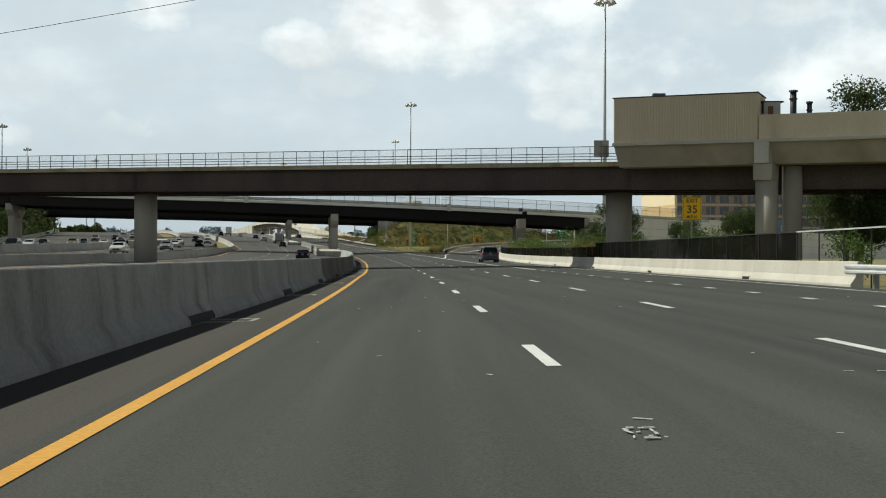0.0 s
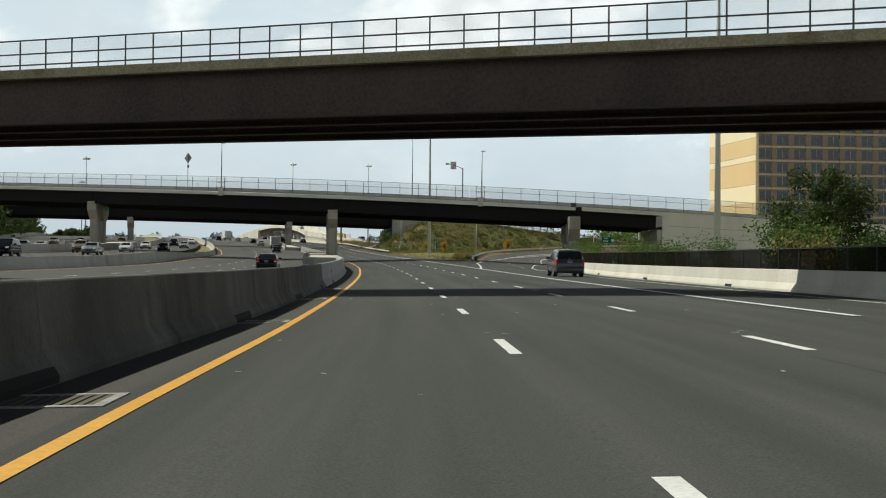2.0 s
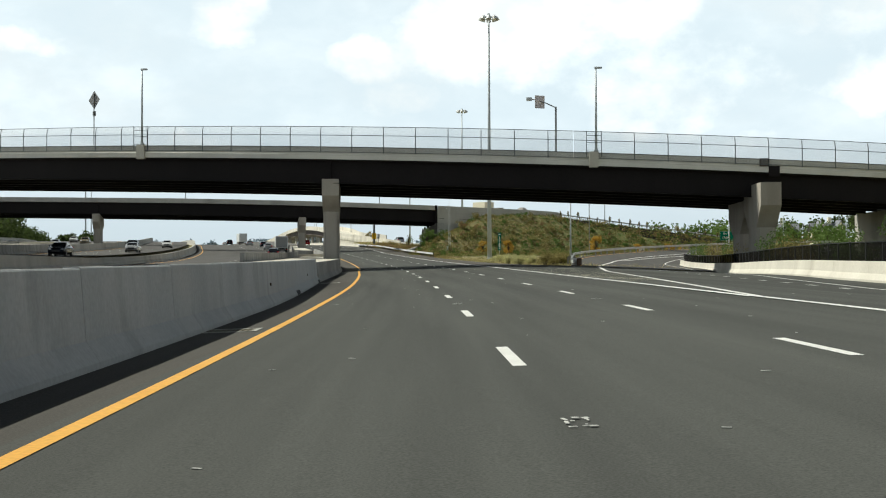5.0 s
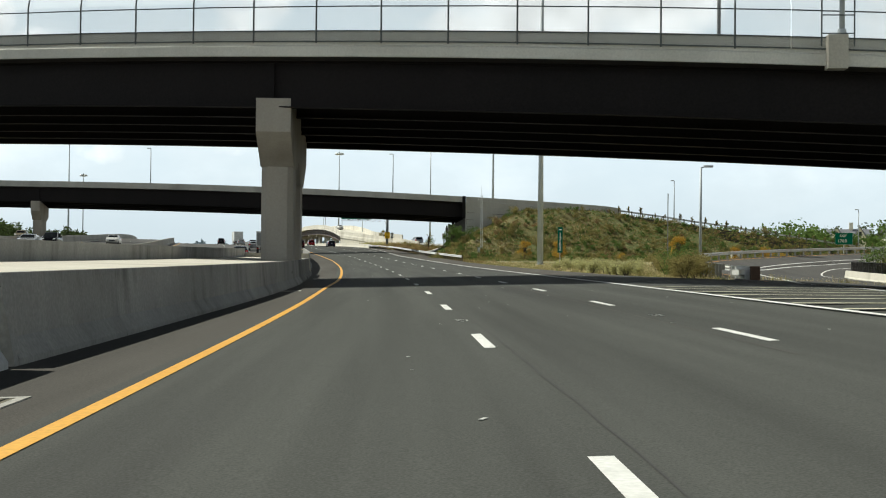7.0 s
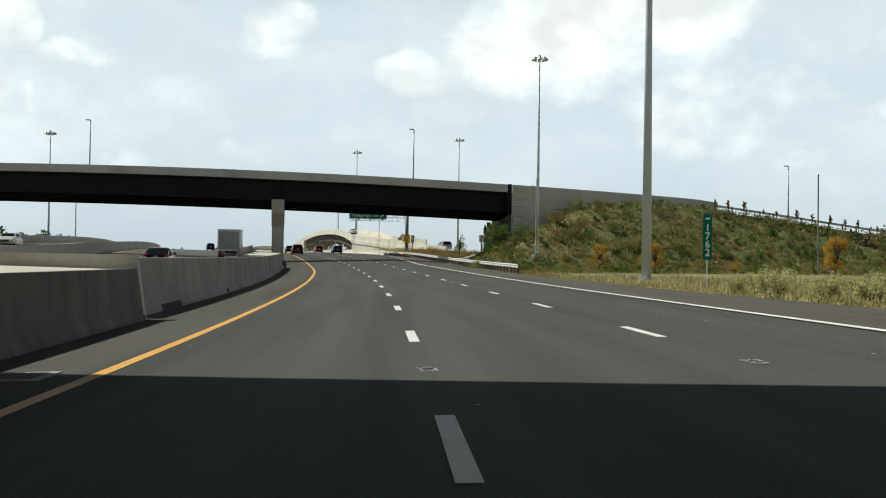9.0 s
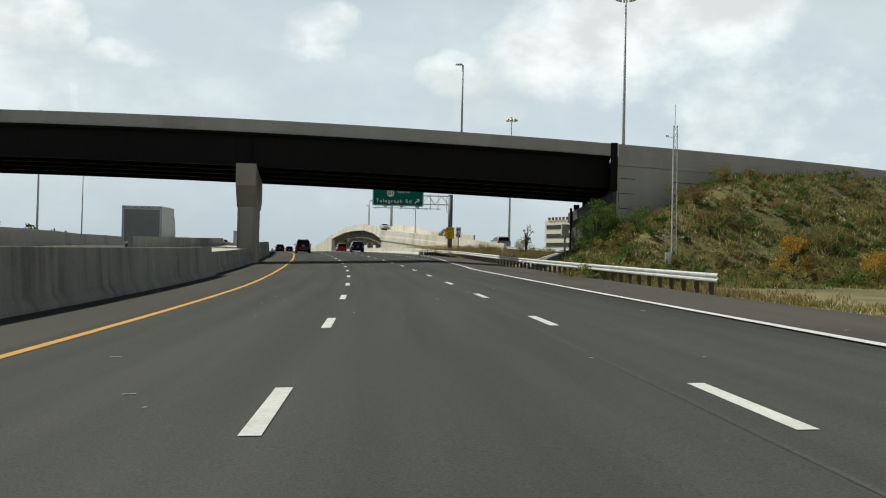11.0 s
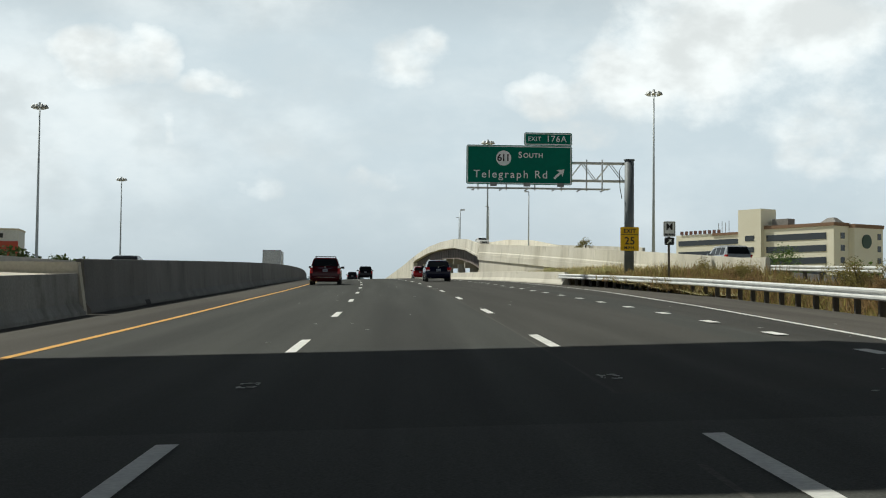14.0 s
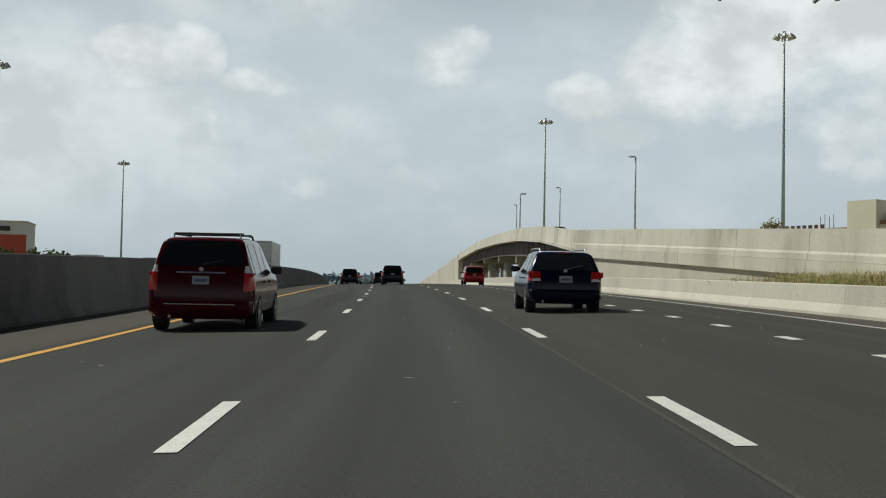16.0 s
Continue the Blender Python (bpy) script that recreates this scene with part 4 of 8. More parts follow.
part("end_wall", Mesh().loft([[(X2B - 0.5, Y2(33) + b, z) for b, z in ((0.4, -0.5), (18.4, -0.5), (18.4, Z2(33) - 2.1), (0.4, Z2(33) - 2.1))], [(X2B + 1.2, Y2(33) + b, z) for b, z in ((0.4, -0.5), (18.4, -0.5), (18.4, Z2(33) - 2.1), (0.4, Z2(33) - 2.1))]]), CONC_L, ab)
part("side_wall", along_y(Y2, lambda x: Z2(x), 33.2, 140, 6, [(0.05, -9.0), (0.05, -0.004), (0.5, -0.004), (0.5, -9.0)]), CONC_B, ab)
for z in (-1.5, -3.0, -4.5, -6.0):
    part("groove", along_y(Y2, lambda x: Z2(x), 34.0, 120, 6, rect(0.035, 0.06, z, z + 0.05)), CONC_P, ab)
part("fill", along_y(Y2, lambda x: Z2(x), 34.3, 140, 10, [(0.52, -9.0), (0.52, 0.2), (18.4, 0.2), (18.4, -9.0)]), ASPHALT_OLD, ab)

# third bridge: solid parapet
Y3 = lambda x: 405.6 + 0.178 * (x + 35) + 0.0049 * (x + 35) ** 2 if -75 < x < 15 else (405.6 + 0.178 * -40 + 0.0049 * 1600 + (x + 75) * (0.178 - 0.392) if x <= -75 else 405.6 + 0.178 * 50 + 0.0049 * 2500 + (x - 15) * 0.2)
Z3 = lambda x: 14.22 - 0.0275 * (x + 35) - 0.00004 * (x + 35) ** 2 - 0.10 * max(0.0, x - 11) ** 2 / (max(0.0, x - 11) + 3)
b3 = thing("bridge_3", "dark steel girder bridge with a solid grey concrete parapet", "bridge", (-30, 412, 0), kind="structure")
X3A, X3B = -170, -13.4


def along_y3(x0, x1, step, prof):
    """Like along_y on the third bridge, whose deck leans to the far side."""
    return along_y(Y3, Z3, x0, x1, step, [(a, b - 0.092 * a) for a, b in prof])


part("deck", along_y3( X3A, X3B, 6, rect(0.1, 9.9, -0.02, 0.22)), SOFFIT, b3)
s3 = [(-0.05, 0.0), (-0.05, 0.16), (0.0, 0.2), (0.08, 1.0), (0.34, 1.0), (0.40, 0.24), (0.098, 0.22), (0.098, 0.0)]
xx = X3A
while xx < X3B - 0.1:
    part("parapet", along_y3( xx + 0.003, min(xx + 9.8, X3B) - 0.003, 3, s3), CONC_L, b3, "grey stained concrete parapet")
    xx += 9.8
part("parapet", along_y3( X3A, X3B, 6, rect(9.6, 10.0, 0.222, 1.0)), CONC, b3)
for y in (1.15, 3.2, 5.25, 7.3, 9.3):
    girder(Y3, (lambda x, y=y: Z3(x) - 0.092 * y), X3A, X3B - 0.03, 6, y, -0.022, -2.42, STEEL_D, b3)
for x in (-41.0, -86.0, -130.0):
    part("stiffener", Mesh().box((x, Y3(x) + 1.04, Z3(x) - 1.2), (0.02, 0.18, 2.2)), STEEL_D, b3)


def pier3(x, label):
    z = Z3(x) - 2.42 - 0.12
    return hammerhead("pier_4", label, x, Y3(x) - 0.9, 9.0, 10, z + 0.06, level(Y3(x) + 5, -8) - 0.5, 1.5, 1.8, 1.8, 3.2, CONC_P, 0.092)


pier3(-41.0, "tapered concrete hammerhead pier on the median island")
pier3(-86.0, "tapered concrete hammerhead pier between the carriageways")
pier3(-130.0, "tapered concrete hammerhead pier, far side")
# abutment concrete lowered in tone to paint in the shade below the deck
ABUT = surf("shade_dark_abutment_concrete", (0.075, 0.072, 0.066), (0.115, 0.11, 0.10), 0.92, 0.5, 10.0, 0.15, stretch=(1, 1, 0.3), stain=(0.05, 0.047, 0.043), stain_at=0.56, fine_mix=0.08)
ab3 = thing("abutment_2", "grey concrete bridge abutment with wing wall and parapet", "wall", (-8, 410, 4), kind="structure")
YA = Y3(-13)


def face3(b):
    """The abutment's face runs askew under the deck."""
    return -12.9 - 0.36 * (b - 0.3)


def skew3(front, back, sec):
    """A block along the askew face; sec gives bottom and top at the near and the far end."""
    return Mesh().loft([[(face3(b) - front, YA + b, z0), (back, YA + b, z0), (back, YA + b, z1), (face3(b) - front, YA + b, z1)] for b, z0, z1 in sec])


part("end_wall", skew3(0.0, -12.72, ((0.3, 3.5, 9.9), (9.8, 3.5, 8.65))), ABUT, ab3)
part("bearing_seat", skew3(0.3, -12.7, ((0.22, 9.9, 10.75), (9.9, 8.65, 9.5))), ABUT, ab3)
for b, z in ((1.15, 10.65), (3.2, 10.4), (5.25, 10.12), (7.3, 9.85), (9.3, 9.58)):
    part("bearing", Mesh().box((max(face3(b) + 0.2, -16.0), YA + b, z + 0.33), (0.5, 0.45, 0.62)), STEEL_D, ab3)
part("drain_pipe", Mesh().tube([(face3(8.9) - 0.42, YA + 8.9, 9.9), (face3(8.9) - 0.42, YA + 8.9, 5.6)], 0.1, 10), STEEL_D, ab3)
# dark slabs: their colour includes the shadow cast by the deck
pv = thing("slope_paving", "grey concrete paving on the slope before the abutment", "paving", (-18, 416, 5), kind="structure")
for k in range(6):
    b0, b1 = 0.1 + k * 1.62, 0.1 + k * 1.62 + 1.6
    ring = []
    for b in (b0, b1):
        foot_x = -19.0 - 0.27 * b
        zf, zt = level(409.5 + b, 16) - 0.1, 7.65 - 0.15 * b
        ring.append([(foot_x, YA + b, zf), (foot_x, YA + b, zf - 0.4), (face3(b) + 0.02, YA + b, zt - 0.4), (face3(b) + 0.02, YA + b, zt)])
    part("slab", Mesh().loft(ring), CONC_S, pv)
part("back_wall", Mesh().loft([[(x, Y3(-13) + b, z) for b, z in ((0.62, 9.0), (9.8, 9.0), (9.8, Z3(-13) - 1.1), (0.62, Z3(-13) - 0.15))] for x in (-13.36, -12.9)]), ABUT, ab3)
part("wing_wall", along_y(Y3, Z3, -12.88, 15, 3, rect(0.12, 0.6, -7.5, -0.004)), CONC_L, ab3, "pale grey panelled wing wall")
part("dark_post", Mesh().box((-13.12, Y3(-13.1) + 0.3, Z3(-13) - 0.85), (0.55, 0.9, 3.8)), STEEL_D, ab3)
part("parapet", along_y(Y3, Z3, -12.8, 15, 3, [(-0.06, -0.72), (-0.06, 0.16), (0.0, 0.2), (0.08, 1.0), (0.34, 1.0), (0.40, 0.24), (0.112, 0.2), (0.112, -0.72)]), CONC_L, ab3)
part("approach", along_y(Y3, Z3, -12.88, 130, 6, rect(0.62, 9.8, -7.5, -0.1)), ASPHALT_OLD, ab3)
for z in (-1.75, -2.95, -4.15):
    part("groove", along_y(Y3, Z3, -12.6, 14.6, 6, rect(0.105, 0.125, z, z + 0.045)), STEEL_D, ab3)

# ---- flyover ramp ahead ----
FS = [440, 470, 500, 525, 546, 575, 610, 650, 690, 730, 780, 840, 900, 960]
FN = [24.5, 21.5, 18.2, 15.8, 14.18, 15.75, 17.58, 19.4, 20.8, 21.82, 22.7, 22.82, 22.39, 21]
FZ = [7.4, 8.35, 10.15, 11.5, 12.56, 14.57, 16.39, 17.79, 18.63, 18.53, 17.21, 15.28, 13.34, 11.5]


def fly(s, b, z):
    """A point of the ramp: b metres to the right of its left parapet, z over its top."""
    n = float(np.interp(s, FS, FN)) + b
    zz = float(np.interp(s, FS, FZ)) + z
    p = R(s, n)
    return Vector((p.x, p.y, zz))


def fly_loft(s0, s1, sec, step=6.0):
    return Mesh().loft([[fly(s, b, z) for b, z in sec] for s in frange(s0, s1, step)])


RAMP_C = surf("sunlit_ramp_concrete", (0.56, 0.53, 0.45), (0.67, 0.64, 0.56), 0.9, 0.35, 12.0, 0.2, stretch=(1, 1, 0.25), stain=(0.40, 0.37, 0.30), stain_at=0.58, rand=0.06, fine_mix=0.12)
streaks(RAMP_C, (0.24, 0.22, 0.18), 0.5)
fr = thing("ramp_wall", "cream concrete retaining wall carrying the ramp", "wall", tuple(R(500, 18)), kind="structure")
for s in range(466, 546, 8):
    e = min(s + 8, 546)
    part("parapet_panel", fly_loft(s + 0.022, e - 0.022, [(0.1, 0), (0.34, 0), (0.42, -1.25), (-0.02, -1.25), (0.0, -1.0), (0.06, -0.9)]), RAMP_C, fr)
    part("lower_band", fly_loft(s + 0.022, e - 0.022, [(-0.06, -1.26), (0.3, -1.26), (0.3, -1.85), (-0.06, -1.85)]), RAMP_C, fr)
    part("wall_panel", fly_loft(s + 0.012, e - 0.012, [(0.1, -1.86), (0.5, -1.86), (0.5, -6.5), (0.1, -6.5)]), CONC_W, fr)
part("ramp_surface", fly_loft(466, 546, [(0.52, -1.2), (9.0, -1.2), (9.0, -6.0), (0.52, -6.0)]), ASPHALT_OLD, fr)
part("far_parapet", fly_loft(514, 960, [(9.1, 0), (9.35, 0), (9.35, -1.6), (9.1, -1.6)]), RAMP_C, fr)
fb = thing("flyover", "curving concrete flyover on steel girders and concrete piers", "bridge", tuple(R(640, 18)), kind="structure")
for s in range(546, 742, 14):
    e = min(s + 14, 742)
    part("parapet_panel", fly_loft(s + 0.022, e - 0.022, [(0.1, 0), (0.34, 0), (0.42, -1.25), (0.0, -1.25), (0.02, -0.9)], 3.5), RAMP_C, fb)
part("deck", fly_loft(546, 742, [(-0.1, -1.26), (9.3, -1.26), (9.3, -1.5), (-0.1, -1.5)]), RAMP_C, fb)
for b in (1.0, 3.4, 5.8, 8.2):
    part("girder", fly_loft(547, 741, [(b - 0.22, -1.51), (b + 0.22, -1.51), (b + 0.03, -1.6), (b + 0.03, -3.2), (b + 0.22, -3.3), (b - 0.22, -3.3), (b - 0.03, -3.2), (b - 0.03, -1.6)], 8), STEEL_R, fb)
for s in (552, 584, 616, 648, 680, 712, 738):
    a = fly(s, 1.2, -3.3)
    c = fly(s, 8.2, -3.3)
    part("pier_cap", Mesh().loft([[fly(s + d, b, z) for b, z in ((0.4, -3.32), (8.8, -3.32), (8.8, -4.2), (0.4, -4.2))] for d in (-0.7, 0.7)]), CONC_P, fb)
    for b in (1.8, 7.0):
        q = fly(s, b, -4.2)
        part("column", Mesh().tube([(q.x, q.y, level(s, 14) - 3), (q.x, q.y, q.z)], 0.65, 16), CONC_L, fb, smooth=True)
fw = thing("ramp_wall", "cream concrete retaining wall of the ramp's descent", "wall", tuple(R(820, 22)), kind="structure")
part("end_wall", Mesh().loft([[fly(742 + d, b, z) for b, z in ((0, -1.55), (9.2, -1.55), (9.2, -12), (0, -12))] for d in (0, 0.8)]), RAMP_C, fw)
part("wall", fly_loft(742.8, 960, [(0.0, 0), (0.4, 0), (0.4, -12), (0.0, -12)]), RAMP_C, fw)
part("ramp_surface", fly_loft(742.8, 960, [(0.42, -1.2), (9.05, -1.2), (9.05, -9), (0.42, -9)]), ASPHALT_OLD, fw)
for s in range(548, 546 + 190, 7):
    part("bracket", Mesh().box(fly(s, 0.96, -2.4), (0.06, 0.12, 1.5)), STEEL_R, fb)

# ---- scrub slope that carries the third bridge's approach ----
m = Mesh()
xs = [-21 + i * 1.0 for i in range(32)] + [11 + i * 2.4 for i in range(61)]
nx, ny = len(xs), 60
ys = [318 + j * 1.8 for j in range(ny)]


def ground_at(x, y):
    """Ground height at a place of the plan, by its nearest station."""
    s = float(np.interp(y, _y, GS))
    for _ in range(3):
        t = heading(s)
        px, py = float(np.interp(s, GS, _x)), float(np.interp(s, GS, _y))
        s += -(x - px) * math.sin(t) + (y - py) * math.cos(t)
    t = heading(s)
    n = (x - float(np.interp(s, GS, _x))) * math.cos(t) + (y - float(np.interp(s, GS, _y))) * math.sin(t)
    return level(s, n) - 0.12


CREST = lerp_of([(-12, 0.6), (2.3, 0.5), (12, 0.05)])


def hill(x, y):
    g = ground_at(x, y)
    d = Y3(x) - 0.2 - y
    z = Z3(x) - CREST(x) - max(0.0, d - 1.0) * 0.44
    if x < 14:
        st = float(np.interp(y, _y, GS))
        off = (x - float(np.interp(st, GS, _x))) / math.cos(heading(st))
        z = min(z, g + 0.12 + 0.45 * (off - 15.6))
    z += 0.35 * noise.noise(Vector((x * 0.15, y * 0.15, 0))) + 0.18 * noise.noise(Vector((x * 0.5, y * 0.5, 3)))
    return max(z, g - 0.15) if d > -0.3 else z


for x in xs:
    for y in ys:
        yy = min(y, Y3(x) - 0.1)
        m.v.append((x, yy, hill(x, yy)))
m.f = [(i * ny + j, (i + 1) * ny + j, (i + 1) * ny + j + 1, i * ny + j + 1) for i in range(nx - 1) for j in range(ny - 1)]
solid("hillside", m, HILL_M, "scrubby brown and green embankment slope", "slope", smooth=True)


# ---- masts and lamps ----
def mast_proto():
    """High-mast light: tapered pole and a ring of floodlights."""
    t = thing("high_mast_light", "tall tapered steel mast with a ring of floodlights", "light mast", group="light masts")
    part("pole", Mesh().tube([(0, 0, 0), (0, 0, 18), (0, 0, 39)], [0.36, 0.25, 0.13], 14), POLE_L, t, smooth=True, local=True)
    part("base_plate", Mesh().tube([(0, 0, 0), (0, 0, 0.12)], 0.55, 14), POLE_L, t, local=True)
    ring = Mesh()
    k = 20
    ring.loft([[Vector((math.cos(a) * r, math.sin(a) * r, z)) for r, z in ((1.0, 38.3), (1.08, 38.3), (1.08, 38.4), (1.0, 38.4))] for a in [2 * math.pi * i / k for i in range(k + 1)]], True, False)
    part("ring", ring, POLE_L, t, local=True)
    for i in range(8):
        a = 2 * math.pi * i / 8
        d = Vector((math.cos(a), math.sin(a), 0))
        q = part("floodlight", Mesh().tube([d * 1.35 + Vector((0, 0, 38.0)), d * 1.15 + Vector((0, 0, 38.5)), d * 1.1 + Vector((0, 0, 38.7))], [0.42, 0.3, 0.14], 10), GALV, t, local=True)
        part("bracket", Mesh().tube([(0, 0, 38.55), d * 1.1 + Vector((0, 0, 38.6))], 0.035, 6), POLE_L, q, local=True)
    part("head", Mesh().tube([(0, 0, 38.1), (0, 0, 39.1)], 0.24, 12), POLE_L, t, local=True)
    return t


mast = mast_proto()
MASTS = [(-2.2, 346.5, 2.6, 1.04), (25.3, 167.4, 0, 0.95), (-8.55, 498, 7.2, 0.995), (-30.5, 633.7, 8, 0.95), (-83.3, 806.7, 8, 1.295), (-167.6, 668, 3, 1.21), (-205.8, 802.9, 3, 1.127), (-122.4, 371, 0, 1.0), (-140.5, 457, 0, 1.0)]
for i, (x, y, z, k) in enumerate(MASTS):
    if i == 0:
        mast.matrix_basis = pose(x, y, z) @ Matrix.Scale(k, 4)
    else:
        copy_thing(mast, pose(x, y, z)).scale = (k, k, k)


def lamp_proto(h, arm, name="street_lamp", label="slim steel street lamp with one small cobra head"):
    t = thing(name, label, "street lamp", group="street lamps")
    part("pole", Mesh().tube([(0, 0, 0), (0, 0, h)], [0.11, 0.07], 10), POLE_L, t, smooth=True, local=True)
    part("arm", Mesh().tube([(0, 0, h - 0.05), (-arm * 0.6, 0, h + 0.05), (-arm, 0, h + 0.03)] if arm else [(0, 0, h - 0.05), (0, 0, h + 0.05)], 0.045, 8), POLE_L, t, local=True)
    hd = Mesh()
    hd.loft([[Vector((-arm + q, b, h + z)) for b, z in ((-wd, -0.02), (wd, -0.02), (wd * 0.7, 0.12), (-wd * 0.7, 0.12))] for q, wd in ((-0.42, 0.07), (-0.2, 0.15), (0.1, 0.14), (0.22, 0.06))])
    part("lamp_head", hd, GALV, t, local=True)
    part("base", Mesh().tube([(0, 0, 0), (0, 0, 0.25)], [0.2, 0.16], 10), POLE_L, t, local=True)
    return t


lampA = lamp_proto(8.0, 0.25)
lampB = lamp_proto(7.0, -0.3, label="slim steel street lamp on a bridge pedestal")
lampB.matrix_basis = pose(-35.3, Y2(-35.3) - 0.1, Z2(-35.3) + 1.15)
copy_thing(lampB, pose(5.8, Y2(5.8) - 0.1, Z2(5.8) + 1.15))
lampA.matrix_basis = (pose(-26.3, 423.5, Z3(-26.3) + 0.8))
copy_thing(lampA, pose(-68.6, 416.5, Z3(-68.6) - 0.2))
copy_thing(lampA, pose(24.8, Y3(24.8) - 0.3, Z3(24.8) - 0.6))
copy_thing(lampA, pose(60, Y3(60) - 0.3, Z3(60) - 0.6))
lampR = lamp_proto(7.55, -0.6)
lampR.matrix_basis = pose(6.33, 278.4, ground_at(6.33, 278.4))
for s, b in ((576, 8.9), (641, 8.7), (690, 7.0)):
    q = fly(s, b, -1.25)
    copy_thing(lampA, pose(q.x, q.y, q.z))
lampT = copy_thing(lampA, pose(-70.2, 661, 9.5, 0, 0, 180))
lampT.scale = (1.5, 1.5, 1.95)
for x, y in ((34, 330), (52, 372), (70, 395)):
    copy_thing(lampR, pose(x, y, ground_at(x, y)))

# ---- exit ramp ----
RL = [(4.5, 252, 1.36), (7, 285, 1.95), (9.4, 306, 2.55), (15.9, 321, 3.25), (30, 341, 4.1), (47.6, 356, 4.8), (80, 370, 5.2), (130, 380, 5.4)]


def smooth_path(pts, step=2.5):
    """A curve through the points, as even steps with a heading at each."""
    out = []
    p = [Vector(q) for q in pts]
    p = [p[0] * 2 - p[1]] + p + [p[-1] * 2 - p[-2]]
    for i in range(1, len(p) - 2):
        k = max(2, int((p[i + 1] - p[i]).length / step))
        for j in range(k):
            t = j / k
            out.append(0.5 * ((2 * p[i]) + (p[i + 1] - p[i - 1]) * t + (2 * p[i - 1] - 5 * p[i] + 4 * p[i + 1] - p[i + 2]) * t * t + (3 * p[i] - p[i - 1] - 3 * p[i + 1] + p[i + 2]) * t ** 3))
    out.append(p[-2])
    return out


def side_of(path, i):
    d = path[min(i + 1, len(path) - 1)] - path[max(i - 1, 0)]
    return Vector((d.y, -d.x, 0)).normalized()


ramp_l = smooth_path(RL)


def ramp_strip(b0, b1, h, i0=0, i1=None, skirt=False):
    m = Mesh()
    m.uv = []
    idx = range(i0, (i1 or len(ramp_l)))
    for i in idx:
        r = side_of(ramp_l, i)
        # banked down to the inside of the curve
        tip = r - Vector((0, 0, float(np.interp(ramp_l[i].y, [252, 270, 290, 306, 330], [0.042, 0.045, 0.06, 0.075, 0.075]))))
        row = [ramp_l[i] + tip * b0(i), ramp_l[i] + tip * b1(i)]
        if skirt:
            row = [row[0] - r * 1.2 - Vector((0, 0, 1.2))] + row + [row[1] + r * 1.0 - Vector((0, 0, 1.2))]
        for q in row:
            m.v.append((q.x, q.y, q.z + h))
            m.uv.append((q.x, q.y))
    w = len(m.v) // len(idx)
    m.f = [(a * w + j, a * w + j + 1, (a + 1) * w + j + 1, (a + 1) * w + j) for a in range(len(idx) - 1) for j in range(w - 1)]
    return m


ramp = solid("road_exit", ramp_strip(lambda i: 0, lambda i: 15.0, 0.0, skirt=True), ASPHALT_OLD, "worn grey asphalt exit ramp curving away", "road")
goreL, goreR = lerp_of([(0, 2.4), (10, 4.0), (19, 5.4), (26, 6.3), (40, 6.6)]), lerp_of([(19, 5.4), (22, 6.9), (28, 8.7), (40, 9.0)])
for f_, wd, mt, i0 in ((lambda i: 0.9, 0.14, PAINT_Y, 0), (goreL, 0.3, PAINT_W, 0), (goreR, 0.3, PAINT_W, 19), (lerp_of([(0, 11.4), (18, 11.6), (26, 11.3)]), 0.16, PAINT_W, 0), (lerp_of([(26, 11.3), (29, 12.6), (36, 13.6)]), 0.16, PAINT_W, 26)):
    part("edge_line", ramp_strip(lambda i, f_=f_, wd=wd: f_(i) - wd / 2, lambda i, f_=f_, wd=wd: f_(i) + wd / 2, 0.014, i0, 27 if f_(0) == 11.4 else None), mt, ramp)
for i in range(21, 33, 1):
    r = side_of(ramp_l, i) - Vector((0, 0, 0.075))
    a, b = ramp_l[i] + r * goreL(i), ramp_l[i + 1] + r * goreR(i + 1)
    part("gore_stripe", Mesh().add([a + Vector((0, -0.2, 0.014)), a + Vector((0, 0.2, 0.014)), b + Vector((0, 0.2, 0.014)), b + Vector((0, -0.2, 0.014))], [(0, 1, 2, 3)]), PAINT_W, ramp)


# ---- guardrails ----
def guardrail(name, label, path, h=0.0, flip=1, post_mat=None, thrie=False):
    """W-beam on posts along a list of points; the beam faces the path's left."""
    t = thing(name, label, "guardrail", tuple(path[len(path) // 2]), kind="structure")
    wv = [(0.0, 0.42), (0.06, 0.46), (0.06, 0.51), (0.0, 0.555), (0.0, 0.585), (0.06, 0.63), (0.06, 0.68), (0.0, 0.73)]
    prof = wv + [(b + 0.008, z) for b, z in reversed(wv)]
    rings = []
    for i, p in enumerate(path):
        r = side_of(path, i) * -flip
        rings.append([Vector((p.x, p.y, p.z + h)) + r * b + Vector((0, 0, z)) for b, z in prof])
    part("beam", Mesh().loft(rings), GALV, t)
    pm = Mesh().box((0, 0, 0.33), (0.15, 0.15, 0.78)).data("guard_post", post_mat or POLE)
    blk = Mesh().box((0, 0, 0.575), (0.16, 0.2, 0.3)).data("spacer", post_mat or POLE)
    acc = 0.0
    for i in range(1, len(path)):
        acc += (path[i] - path[i - 1]).length
        if acc >= 1.9:
            acc = 0.0
            r = side_of(path, i) * flip
            ang = math.degrees(math.atan2(r.y, r.x))
            for me, off, nm in ((pm, 0.28, "guard_post"), (blk, 0.11, "spacer")):
                q = part(nm, me, None, t, local=True)
                q.matrix_parent_inverse = t.matrix_basis.inverted()
                c = path[i] + r * off
                q.matrix_basis = pose(c.x, c.y, c.z + h, 0, 0, ang)
    return t


